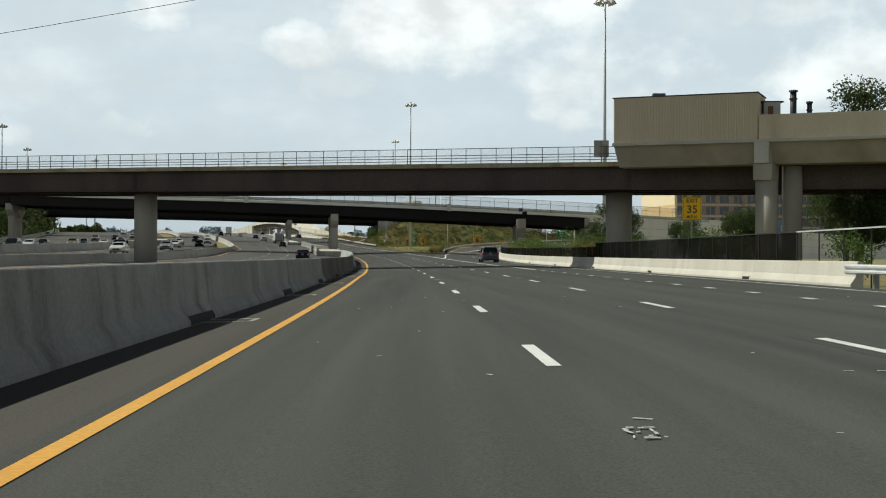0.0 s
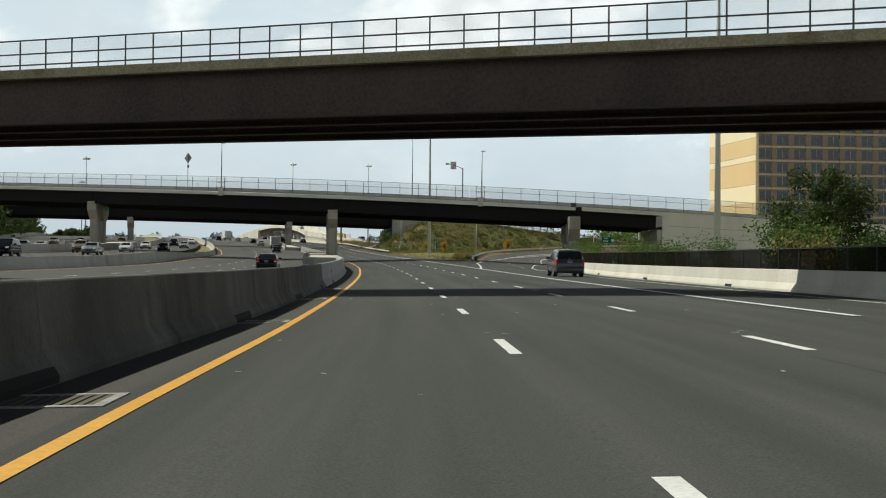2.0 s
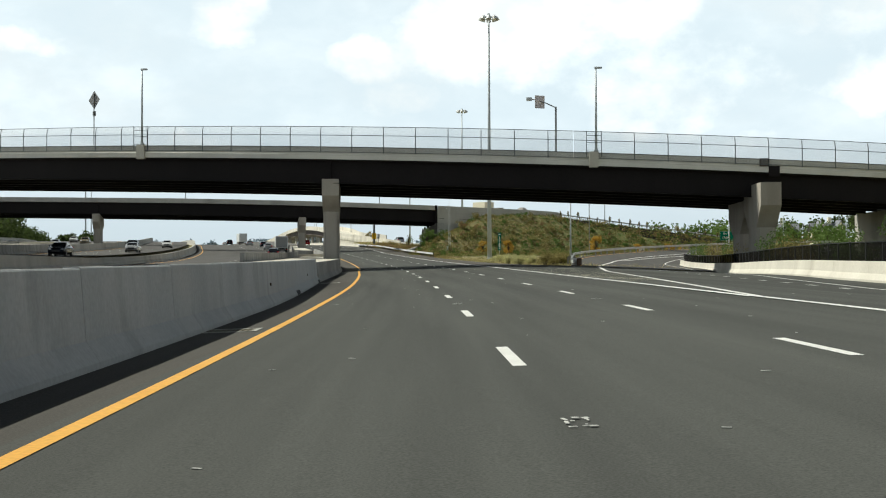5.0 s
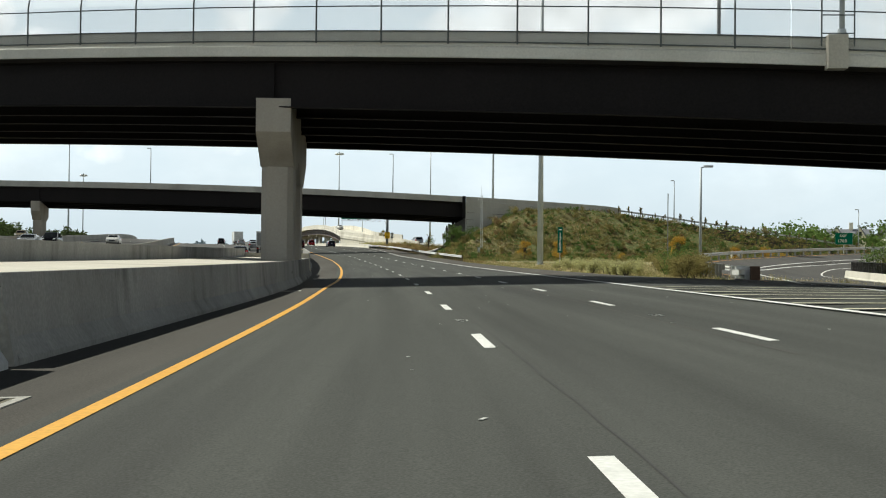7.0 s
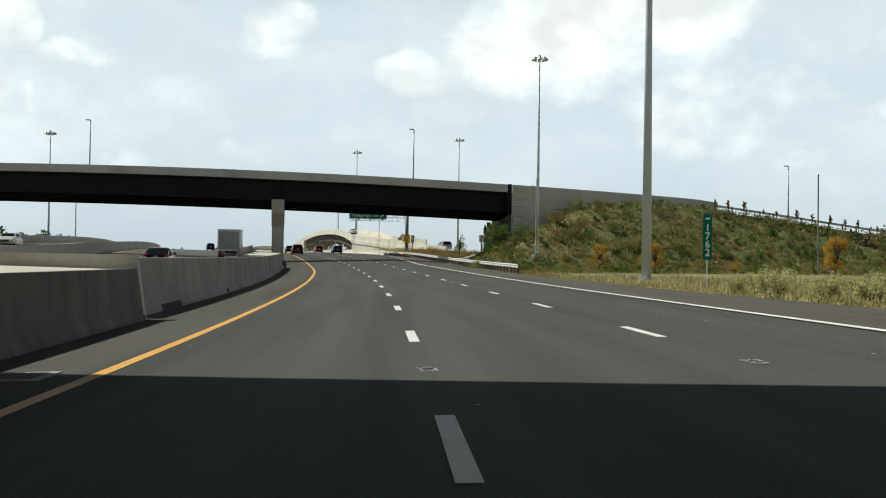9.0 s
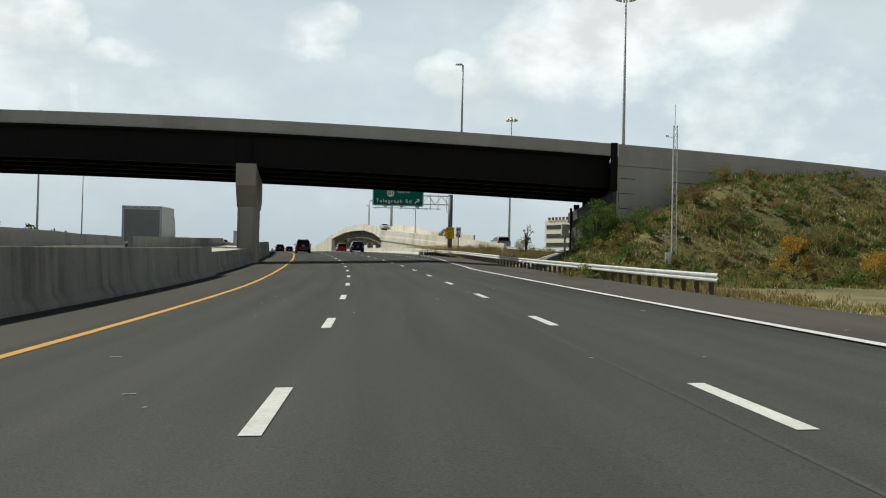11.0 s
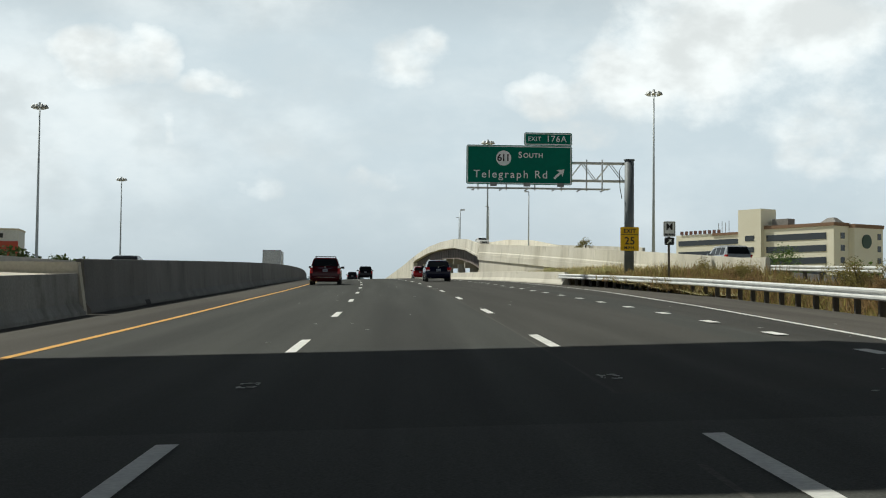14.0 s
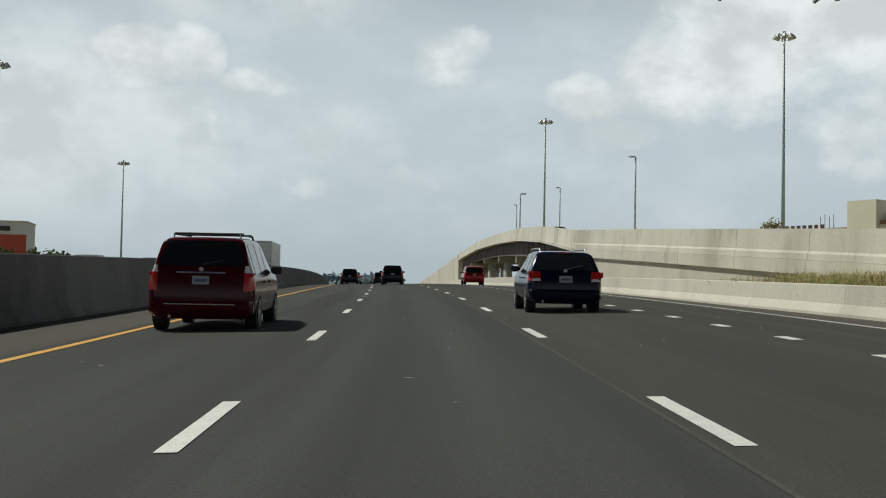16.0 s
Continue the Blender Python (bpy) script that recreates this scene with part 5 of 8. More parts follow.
wood = surf("weathered_post_wood", (0.075, 0.066, 0.055), (0.12, 0.105, 0.088), 0.9, 3.0, 30.0, 0.2, stretch=(1, 1, 0.2))
rail_n = lerp_of([(340, 12.6), (385, 12.7), (420, 13.3), (450, 14.5), (468, 13.9), (482, 13.1)])
guardrail("guardrail_1", "galvanised W-beam guardrail on steel posts beside the shoulder", [R(s, rail_n(s)) for s in frange(352, 482, 1.95)], flip=1, post_mat=wood)
guardrail("guardrail_2", "galvanised W-beam guardrail at the start of the wall", [R(s, 12.95) for s in frange(-60, 29, 1.95)], flip=1)
guardrail("guardrail_3", "galvanised guardrail round the outside of the curving ramp", [p + Vector((0, 0, 0)) for p in smooth_path([(5.0, 260, 1.45)] + RL[1:], 1.95)], flip=-1)
guardrail("guardrail_4", "galvanised guardrail along the top of the embankment", [Vector((x, Y3(x) + 0.3, Z3(x) - 0.02)) for x in frange(15, 120, 1.95)], flip=1, post_mat=wood)
# foot of the flyover ramp: a bank, its carriageway and its guardrail
foot_n, foot_z = lerp_of([(420, 25.6), (440, 24.2), (468, 21.7)]), lerp_of([(420, 5.5), (445, 6.35), (468, 7.15)])
SF = frange(420, 466, 4)
low_ramp = Mesh().loft([[Vector((*R(st, foot_n(st) + b).xy, foot_z(st) + z)) for b, z in ((0.0, -0.03), (9.5, 0.0), (10.5, -2.5), (-1.6, -2.5))] for st in SF])
solid("ramp_bank", low_ramp, ASPHALT_OLD, "worn asphalt foot of the flyover ramp on a low bank", "road")
guardrail("guardrail_5", "galvanised W-beam guardrail along the foot of the ramp", [Vector((*R(st, foot_n(st) + 0.4).xy, foot_z(st))) for st in frange(420, 468, 1.95)], flip=1, post_mat=wood)
# end terminal and cushion at the ramp's nose
cu = thing("crash_cushion", "dark worn crash cushion at the nose of the ramp", "crash cushion", (5.0, 254, 1.3))
part("nose", Mesh().box((5.5, 255.6, 1.68), (0.46, 0.3, 0.8)), surf("rusty_brown_plastic", (0.07, 0.04, 0.025), (0.11, 0.06, 0.035), 0.7), cu)
for i in range(4):
    part("diaphragm", Mesh().box((5.35 - i * 0.05, 256.6 + i * 1.0, 1.68 + i * 0.02), (0.34, 0.12, 0.78)), GALV, cu)
part("fender", Mesh().box((5.1, 257.8, 1.78), (0.05, 3.8, 0.28)).box((5.45, 257.8, 1.78), (0.05, 3.8, 0.28)), GALV, cu)

# ---- screened fence on the exit wall ----
fc = thing("screen_fence", "black screened chain-link fence behind the cream wall", "fence", tuple(R(120, 13.8)), kind="structure")
fn = lambda s: wall_n(s) + 0.75
pm = Mesh().tube([(0, 0, 0), (0, 0, 2.05)], 0.028, 6).data("fence_post", FENCEB)
for s in frange(-60, 298, 2.6):
    q = part("fence_post", pm, None, fc, local=True)
    q.matrix_parent_inverse = fc.matrix_basis.inverted()
    p = R(s, fn(s))
    q.matrix_basis = pose(p.x, p.y, p.z - (0.1 if s < 84 else 0.4))
for z in (1.9,):
    part("fence_rail", swept(rect(-0.02, 0.02, z, z + 0.04), 36, 84, fn, 4), FENCEB, fc)
    part("fence_rail", swept(rect(-0.02, 0.02, 1.6, 1.64), 84, 298, fn, 4), FENCEB, fc)
part("screen", swept([(0.03, 0.0), (0.036, 0.0), (0.036, 1.9), (0.03, 1.9)], 36, 84, fn, 4), MESHB, fc, "black windscreen fabric")
part("screen", swept([(0.03, 0.0), (0.036, 0.0), (0.036, 1.6), (0.03, 1.6)], 84, 298, fn, 4), MESHB, fc, "black windscreen fabric")
part("fence_rail", swept(rect(-0.025, 0.025, 1.9, 1.95), -60, 36, fn, 4), GALV, fc, "bare galvanised top rail")


# ---- lettering ----
def letters(txt, size, mat, parent, m, bold=0.0, spacing=1.0, align="CENTER", name="lettering"):
    cu_ = bpy.data.curves.new("lettering", "FONT")
    cu_.body, cu_.size, cu_.align_x, cu_.align_y, cu_.extrude, cu_.offset, cu_.space_character = txt, size, align, "CENTER", 0.006, bold, spacing
    tmp = bpy.data.objects.new("lettering", cu_)
    scene.collection.objects.link(tmp)
    me = bpy.data.meshes.new_from_object(tmp)
    bpy.data.objects.remove(tmp)
    me.materials.clear()
    me.materials.append(mat)
    me.transform(m)
    return part(name, me, None, parent)


def plate(w, h, r, m, d=0.02):
    """A thin board with rounded corners in the plane x, z; its face towards -y."""
    pts = []
    for cx, cz, a0 in ((w / 2 - r, h / 2 - r, 0), (-w / 2 + r, h / 2 - r, 90), (-w / 2 + r, -h / 2 + r, 180), (w / 2 - r, -h / 2 + r, 270)):
        for k in range(5):
            a = radians(a0 + 22.5 * k)
            pts.append((cx + r * math.cos(a), cz + r * math.sin(a)))
    return Mesh().loft([[m @ Vector((x, y, z)) for x, z in pts] for y in (0, d)])


SIGN_G = plain("green_sign_sheeting", (0.003, 0.165, 0.108), 0.5, 0.0, 0.1)
SIGN_W = plain("white_sign_sheeting", (0.90, 0.92, 0.90), 0.5, 0.0, 0.2)
SIGN_Y = plain("yellow_sign_sheeting", (0.93, 0.55, 0.02), 0.5, 0.0, 0.15)
SIGN_K = plain("black_sign_legend", (0.012, 0.012, 0.012), 0.5)
UP = Matrix.Rotation(radians(90), 4, "X")

# overhead exit sign on its cantilever
sx, sy = -38.65, 476.2
th0 = math.degrees(heading(476))
SM = pose(sx, sy, 0, 0, 0, th0)
POLE_G = surf("dark_gantry_steel", (0.115, 0.13, 0.14), (0.16, 0.175, 0.185), 0.6, 1.0, 15.0, 0.05, metal=0.2, fine_mix=0.08)
gan = thing("overhead_sign", "green overhead exit sign on a cantilevered truss gantry", "road sign", (-31.8, 476.9, 7))


def board(w, h, cx, cz, name, parent, y=0.0):
    part(name, plate(w, h, 0.12, SM @ pose(cx, y, cz)), SIGN_G, parent)
    bd = Mesh()
    b, g, r = 0.055, 0.05, 0.1
    for x0, z0, x1, z1 in ((-w / 2 + g, h / 2 - g - b, w / 2 - g, h / 2 - g), (-w / 2 + g, -h / 2 + g, w / 2 - g, -h / 2 + g + b), (-w / 2 + g, -h / 2 + g + b, -w / 2 + g + b, h / 2 - g - b), (w / 2 - g - b, -h / 2 + g + b, w / 2 - g, h / 2 - g - b)):
        bd.loft([[SM @ Vector((cx + x, y - 0.006 + d, cz + z)) for x, z in ((x0, z0), (x1, z0), (x1, z1), (x0, z1))] for d in (0, 0.005)])
    part("border", bd, SIGN_W, parent)


ZB = 14.33
board(6.7, 2.48, 0, ZB, "sign_board", gan)
board(3.05, 0.82, 1.82, ZB + 1.66, "tab_board", gan)
letters("Telegraph Rd", 0.68, SIGN_W, gan, SM @ pose(-0.55, -0.02, ZB - 0.62) @ UP, 0.004, 1.27)
letters("S", 0.54, SIGN_W, gan, SM @ pose(0.05, -0.02, ZB + 0.62) @ UP, 0.006)
letters("OUTH", 0.42, SIGN_W, gan, SM @ pose(0.87, -0.02, ZB + 0.59) @ UP, 0.006, 1.1)
letters("EXIT", 0.38, SIGN_W, gan, SM @ pose(0.95, -0.02, ZB + 1.66) @ UP, 0.004, 1.1)
letters("176A", 0.56, SIGN_W, gan, SM @ pose(2.34, -0.02, ZB + 1.66) @ UP, 0.004, 1.12)
part("route_disc", Mesh().tube([SM @ Vector((-1.0, -0.03, ZB + 0.42)), SM @ Vector((-1.0, -0.002, ZB + 0.42))], 0.48, 28), SIGN_W, gan)
letters("611", 0.62, SIGN_K, gan, SM @ pose(-1.0, -0.045, ZB + 0.42) @ UP, 0.012, 0.85)
ar = Mesh()
aa = SM @ pose(2.55, -0.02, ZB - 0.52) @ pose(0, 0, 0, 0, 48, 0) @ Matrix.Scale(0.84, 4)
sh = [(-0.09, -0.55), (0.09, -0.55), (0.09, 0.1), (0.34, 0.02), (0.0, 0.5), (-0.34, 0.02), (-0.09, 0.1)]
ar.loft([[aa @ Vector((x, y, z)) for x, z in sh] for y in (-0.004, 0.004)])
part("arrow", ar, SIGN_W, gan)
pb = Vector((-31.8, 476.9, 0))
gz = ground_at(pb.x, pb.y)
part("post", Mesh().tube([(pb.x, pb.y, gz - 0.3), (pb.x, pb.y, 14.62)], [0.31, 0.29], 20), POLE_G, gan, smooth=True)
part("cap", Mesh().tube([(pb.x, pb.y, 14.62), (pb.x, pb.y, 14.69)], 0.34, 20), POLE_G, gan)
px = (pb - Vector((sx, sy, 0))).dot(Vector((math.cos(radians(th0)), math.sin(radians(th0)), 0)))
for z in (13.45, 14.58):
    for y in (0.35, 0.95):
        part("chord", rod(SM @ Vector((-3.0, y, z)), SM @ Vector((px + 0.4, y, z)), 0.055, 8), GALV, gan)
nb = 11
for i in range(nb):
    x0, x1 = -3.0 + (px + 2.9) * i / nb, -3.0 + (px + 2.9) * (i + 1) / nb
    for y in (0.35, 0.95):
        a, b = ((13.45, 14.58) if i % 2 else (14.58, 13.45))
        part("web_rod", Mesh().tube([SM @ Vector((x0, y, a)), SM @ Vector((x1, y, b))], 0.028, 6), GALV, gan)
    part("web_rod", Mesh().tube([SM @ Vector((x0, 0.35, 14.58)), SM @ Vector((x0, 0.95, 14.58))], 0.022, 6), GALV, gan)
for x in (-2.6, -0.8, 1.0, 2.7, 4.3, 5.3):
    part("hanger", Mesh().loft([[SM @ Vector((x + a, y, z)) for a, y in ((-0.04, 0.1), (0.04, 0.1), (0.04, 0.2), (-0.04, 0.2))] for z in (12.75, 14.75)]), GALV, gan)
wk = Mesh()
for y in (-1.0, -0.75, -0.5, -0.25):
    wk.loft([[SM @ Vector((x, y + a, 12.8 + b)) for a, b in ((-0.05, -0.02), (0.05, -0.02), (0.05, 0.02), (-0.05, 0.02))] for x in (-3.35, 5.6)])
part("walkway", wk, GALV, gan)
for x in (-2.9, -1.2, 0.4, 2.1, 3.7, 5.2):
    part("walkway_bracket", Mesh().tube([SM @ Vector((x, 0.2, 12.73)), SM @ Vector((x, -1.15, 12.73)), SM @ Vector((x - 0.2, -1.2, 12.6))], 0.04, 6), GALV, gan)
for x in (-1.75, 0.35, 2.45):
    q = part("sign_lamp", Mesh().loft([[SM @ Vector((x + a, -1.1 + b, z)) for a, b in ((-0.2, -0.12), (0.2, -0.12), (0.2, 0.12), (-0.2, 0.12))] for z in (12.88, 13.1)]), POLE, gan)
part("conduit", Mesh().tube([SM @ Vector((px - 0.15, 0.2, 14.58)), SM @ Vector((px - 0.42, 0.2, 14.1)), SM @ Vector((px - 0.4, 0.1, 13.0)), SM @ Vector((px - 0.3, 0.0, 12.3))], 0.025, 6), FENCEB, gan)


def post_sign(name, label, x, y, zg, boards, post_r, post_mat, turn, zt):
    """boards: (width, height, centre height, material, [(text, size, dx, dz)], text material)."""
    t = thing(name, label, "road sign", (x, y, zg))
    m = pose(x, y, 0, 0, 0, turn)
    part("post", Mesh().tube([(x, y, zg - 0.2), (x, y, zt)], post_r, 8), post_mat, t)
    for w, h, cz, mt, txt, tm, rim in boards:
        part("sign_board", plate(w, h, 0.06, m @ pose(0, -post_r - 0.05, cz)), mt, t)
        if rim:
            bd = Mesh()
            b, g = 0.022, 0.03
            for x0, z0, x1, z1 in ((-w / 2 + g, h / 2 - g - b, w / 2 - g, h / 2 - g), (-w / 2 + g, -h / 2 + g, w / 2 - g, -h / 2 + g + b), (-w / 2 + g, -h / 2 + g + b, -w / 2 + g + b, h / 2 - g - b), (w / 2 - g - b, -h / 2 + g + b, w / 2 - g, h / 2 - g - b)):
                bd.loft([[m @ Vector((xx, -post_r - 0.056 + d, cz + z)) for xx, z in ((x0, z0), (x1, z0), (x1, z1), (x0, z1))] for d in (0, 0.004)])
            part("border", bd, tm, t)
        for s_, size, dx, dz in txt:
            letters(s_, size, tm, t, m @ pose(dx, -post_r - 0.065, cz + dz) @ UP, 0.008, 1.05)
    return t


# yellow advisory signs
e25 = thing("exit_speed_sign", "yellow exit speed sign strapped to the gantry post", "road sign", (-31.8, 476.9, 10))
M25 = pose(-31.8, 476.9, 0, 0, 0, th0) @ pose(-0.05, -0.42, 9.68)
part("sign_board", plate(1.16, 1.48, 0.06, M25), SIGN_Y, e25)
part("divider", Mesh().loft([[M25 @ Vector((x, -0.004, z)) for x, z in ((-0.55, 0.26), (0.55, 0.26), (0.55, 0.29), (-0.55, 0.29))], [M25 @ Vector((x, -0.001, z)) for x, z in ((-0.55, 0.26), (0.55, 0.26), (0.55, 0.29), (-0.55, 0.29))]]), SIGN_K, e25)
for s_, sz, dz in (("EXIT", 0.36, 0.48), ("25", 0.66, -0.14), ("M.P.H.", 0.24, -0.56)):
    letters(s_, sz, SIGN_K, e25, M25 @ pose(0, -0.012, dz) @ UP, 0.008, 1.05)
post_sign("exit_speed_sign", "yellow exit speed sign on a steel post", 15.6, 65.8, ground_at(15.6, 65.8), [(1.16, 1.42, 3.98, SIGN_Y, [("EXIT", 0.34, 0, 0.46), ("35", 0.66, 0, -0.08), ("M.P.H.", 0.24, 0, -0.53)], SIGN_K, True)], 0.06, POLE, 0, 4.6)
tz = ground_at(-29.5, 461.9)
ms = post_sign("metro_sign", "black and white transit sign with an arrow on a wooden post", -29.5, 461.9, tz, [(0.62, 0.78, 9.43, SIGN_W, [("M", 0.46, 0, 0.1), ("metro", 0.17, 0, -0.27)], SIGN_K, True), (0.5, 0.38, 8.81, SIGN_K, [], SIGN_W, False)], 0.06, wood, th0, 9.2)
aa = pose(-29.5, 461.9, 8.81, 0, 0, th0) @ pose(0, -0.135, 0) @ pose(0, 0, 0, 0, 45, 0) @ Matrix.Scale(0.32, 4)
# lower arrow plate of the transit sign
part("arrow", Mesh().loft([[aa @ Vector((x, y, z)) for x, z in sh] for y in (-0.02, 0.0)]), SIGN_W, ms)
# milepost
mp_ = post_sign("mile_marker", "tall green mile marker with white numerals", 0, 0, 0, [], 0.03, GALV, 0, 0.1)
bpy.data.objects.remove(mp_.children[0])
mx, my = float(R(322, 19.05).x), float(R(322, 19.05).y)
mz = ground_at(mx, my)
tm_ = math.degrees(heading(322))
mp_.matrix_basis = pose(mx, my, mz)
MM = pose(mx, my, mz, 0, 0, tm_)
part("post", Mesh().tube([(mx, my, mz - 0.2), (mx, my, mz + 4.2)], 0.035, 8), GALV, mp_)
part("sign_board", plate(0.52, 2.62, 0.04, MM @ pose(0, -0.06, 2.95)), SIGN_G, mp_)
for i, ch in enumerate(("1", "7", "6", "2")):
    letters(ch, 0.58, SIGN_W, mp_, MM @ pose(0, -0.075, 3.45 - i * 0.47) @ UP, 0.008)
part("small_legend", Mesh().loft([[MM @ Vector((x, y, z)) for x, z in ((-0.14, 3.95), (0.14, 3.95), (0.14, 4.05), (-0.14, 4.05))] for y in (-0.07, -0.064)]), SIGN_W, mp_)
# ramp exit sign, far
post_sign("exit_sign", "small green exit sign on steel posts by the ramp", 44.5, 387, ground_at(44.5, 387), [(2.7, 1.8, 7.25, SIGN_G, [("EXIT", 0.5, -0.1, 0.42), ("176B", 0.66, -0.25, -0.36)], SIGN_W, True)], 0.09, GALV, 0, 8.0)

# signs on the bridges, seen from behind
def back_sign(name, label, x, y, z0, z1, w, h, dia=False, mat=None):
    t = thing(name, label, "road sign", (x, y, z0))
    part("post", Mesh().tube([(x, y, z0), (x, y, z1)], 0.05, 8), POLE, t)
    M = pose(x, y + 0.06, z1 - h / 2, 0, 0, -38 if dia else 0) @ (pose(0, 0, 0, 0, 45, 0) if dia else pose(0, 0, 0))
    part("sign_board", plate(w, h, 0.06, M), mat or surf("bare_aluminium", (0.22, 0.22, 0.22), (0.3, 0.3, 0.3), 0.5, metal=0.4), t)
    for d in (-0.25, 0.25):
        part("brace", Mesh().box((x, y + 0.03, z1 - h / 2 + d * h), (w * 0.9 if not dia else w * 0.3, 0.03, 0.05)), POLE, t)
    if dia:
        part("plaque", plate(0.5, 0.5, 0.04, pose(x, y + 0.06, z1 - h * 1.55, 0, 0, -38)), POLE, t)
    return t


xb = 12.7
back_sign("warning_sign", "square grey sign back on the bridge railing", xb - 0.35, Y1(xb) + 0.3, Z1(xb), Z1(xb) + 1.6, 1.1, 1.25)
back_sign("warning_sign", "diamond sign back on the far bridge", -42.1, 259.5, Z2(-42) + 0.24, 18.62, 1.3, 1.3, True)
cs = thing("traffic_camera", "overhead signal arm with sign and camera on the bridge", "traffic signal", (2.6, Y2(2.6) + 12, Z2(2.6)))
cx, cy, cz = 3.2, Y2(3.2) + 12.0, Z2(3.2)
part("pole", Mesh().tube([(cx, cy, cz), (cx, cy, 16.2)], 0.09, 8), POLE, cs)
part("arm", Mesh().tube([(cx, cy, 16.1), (cx - 0.9, cy - 0.2, 16.5), (cx - 2.4, cy - 0.5, 16.9)], 0.05, 8), POLE, cs)
part("sign_board", plate(1.0, 1.2, 0.05, pose(cx - 1.5, cy - 0.35, 16.6, 0, 0, 25)), surf("aluminium_back", (0.62, 0.55, 0.54), (0.72, 0.64, 0.62), 0.5), cs)
part("camera_box", Mesh().box((cx - 2.5, cy - 0.5, 16.85), (0.5, 0.35, 0.3)), GALV, cs)

# tall pole sign in front of the hotel and a cabinet sign past the third bridge
ps = thing("pole_sign", "white motel sign board on two tall pale posts", "sign", (66.5, 229, ground_at(66.5, 229)))
pz = ground_at(66.5, 229)
for x in (65.3, 68.0):
    part("post", Mesh().tube([(x, 229, pz - 0.3), (x, 229, 17.2)], 0.17, 10), SIGN_W, ps, smooth=True)
part("sign_board", plate(3.6, 4.0, 0.1, pose(66.2, 228.7, 15.6)), SIGN_W, ps)
for z, w in ((16.2, 1.7), (14.6, 2.4)):
    part("legend_bar", plate(w, 0.34 if w > 2 else 0.6, 0.05, pose(66.2, 228.66, z)), plain("brown_legend", (0.16, 0.05, 0.03), 0.5), ps)
part("lower_board", plate(1.7, 2.4, 0.1, pose(66.8, 228.7, 6.6)), plain("blue_sign_panel", (0.10, 0.17, 0.34), 0.5), ps)
kz = ground_at(-16.9, 421.5)
ks = thing("cabinet_sign", "pale blank sign cabinet on a short steel post", "sign", (-16.9, 421.5, kz))
part("post", Mesh().tube([(-16.9, 421.5, kz - 0.3), (-16.9, 421.5, 7.6)], 0.09, 8), POLE, ks)
part("cabinet", Mesh().box((-16.9, 421.5, 8.05), (0.62, 0.26, 0.95), Matrix.Rotation(heading(420), 3, "Z")), CONC_W, ks)
# concrete drain flume coming down beside the abutment
fl_ = thing("drain_flume", "pale concrete drain flume beside the abutment slope", "drain")
for d in (0.0, 1.1):
    part("flume_curb", Mesh().loft([[R(416 + a * 6, 15.2 + d + a * 4.2, z + a * 0.9) + Vector((e, 0, 0)) for e, z in ((-0.1, -0.3), (0.1, -0.3), (0.1, 0.2), (-0.1, 0.2))] for a in (0.0, 0.5, 1.0)]), CONC_W, fl_)
part("flume_bed", Mesh().loft([[R(416 + a * 6, 15.2 + d + a * 4.2, z + a * 0.9) for d, z in ((0.11, -0.3), (0.99, -0.3), (0.99, 0.06), (0.11, 0.06))] for a in (0.0, 0.5, 1.0)]), CONC_L, fl_)

# lattice weather tower beside the slope
lt = thing("lattice_tower", "slim galvanised lattice tower with instruments", "tower", (-9.9, 393.6, 5))
tz = ground_at(-9.9, 393.6)
H = 10.0
for k in range(3):
    a = k * 2.094
    part("leg", Mesh().tube([(-9.9 + 0.22 * math.cos(a), 393.6 + 0.22 * math.sin(a), tz - 0.2), (-9.9 + 0.16 * math.cos(a), 393.6 + 0.16 * math.sin(a), tz + H)], 0.03, 6), GALV, lt)
tm = Mesh()
for i in range(24):
    for k in range(3):
        a, b = k * 2.094, (k + 1) * 2.094
        r = 0.22 - 0.06 * i / 24
        z0, z1 = tz + H * i / 24, tz + H * (i + 1) / 24
        if i % 2:
            a, b = b, a
        tm.tube([(-9.9 + r * math.cos(a), 393.6 + r * math.sin(a), z0), (-9.9 + r * math.cos(b), 393.6 + r * math.sin(b), z1)], 0.017, 4, False)
part("lattice", tm, GALV, lt)
part("spike", rod((-9.9, 393.6, tz + H), (-9.9, 393.6, tz + H + 1.4), 0.02), GALV, lt)
part("cabinet", Mesh().box((-10.25, 393.3, tz + 1.3), (0.35, 0.3, 0.75)), SIGN_W, lt)
for z, d in ((9.2, -0.5), (2.6, 0.6), (2.7, -0.6)):
    part("sensor_arm", rod((-9.9, 393.6, tz + z), (-9.9 + d, 393.5, tz + z + 0.05), 0.018), GALV, lt)
    part("sensor", Mesh().box((-9.9 + d, 393.5, tz + z + 0.08), (0.18, 0.12, 0.12)), SIGN_W, lt)

from mathutils.bvhtree import BVHTree

# ---- vehicles ----
def paint(name, col, metal=0.35):
    m = surf(name, col, tuple(c * 0.9 for c in col), 0.14, 1.5, 60.0, 0.0, metal, spec=0.16, fine_mix=0.04)
    m.node_tree.nodes["Principled BSDF"].inputs["Coat Weight"].default_value = 0.06
    m.node_tree.nodes["Principled BSDF"].inputs["Coat Roughness"].default_value = 0.06
    return m


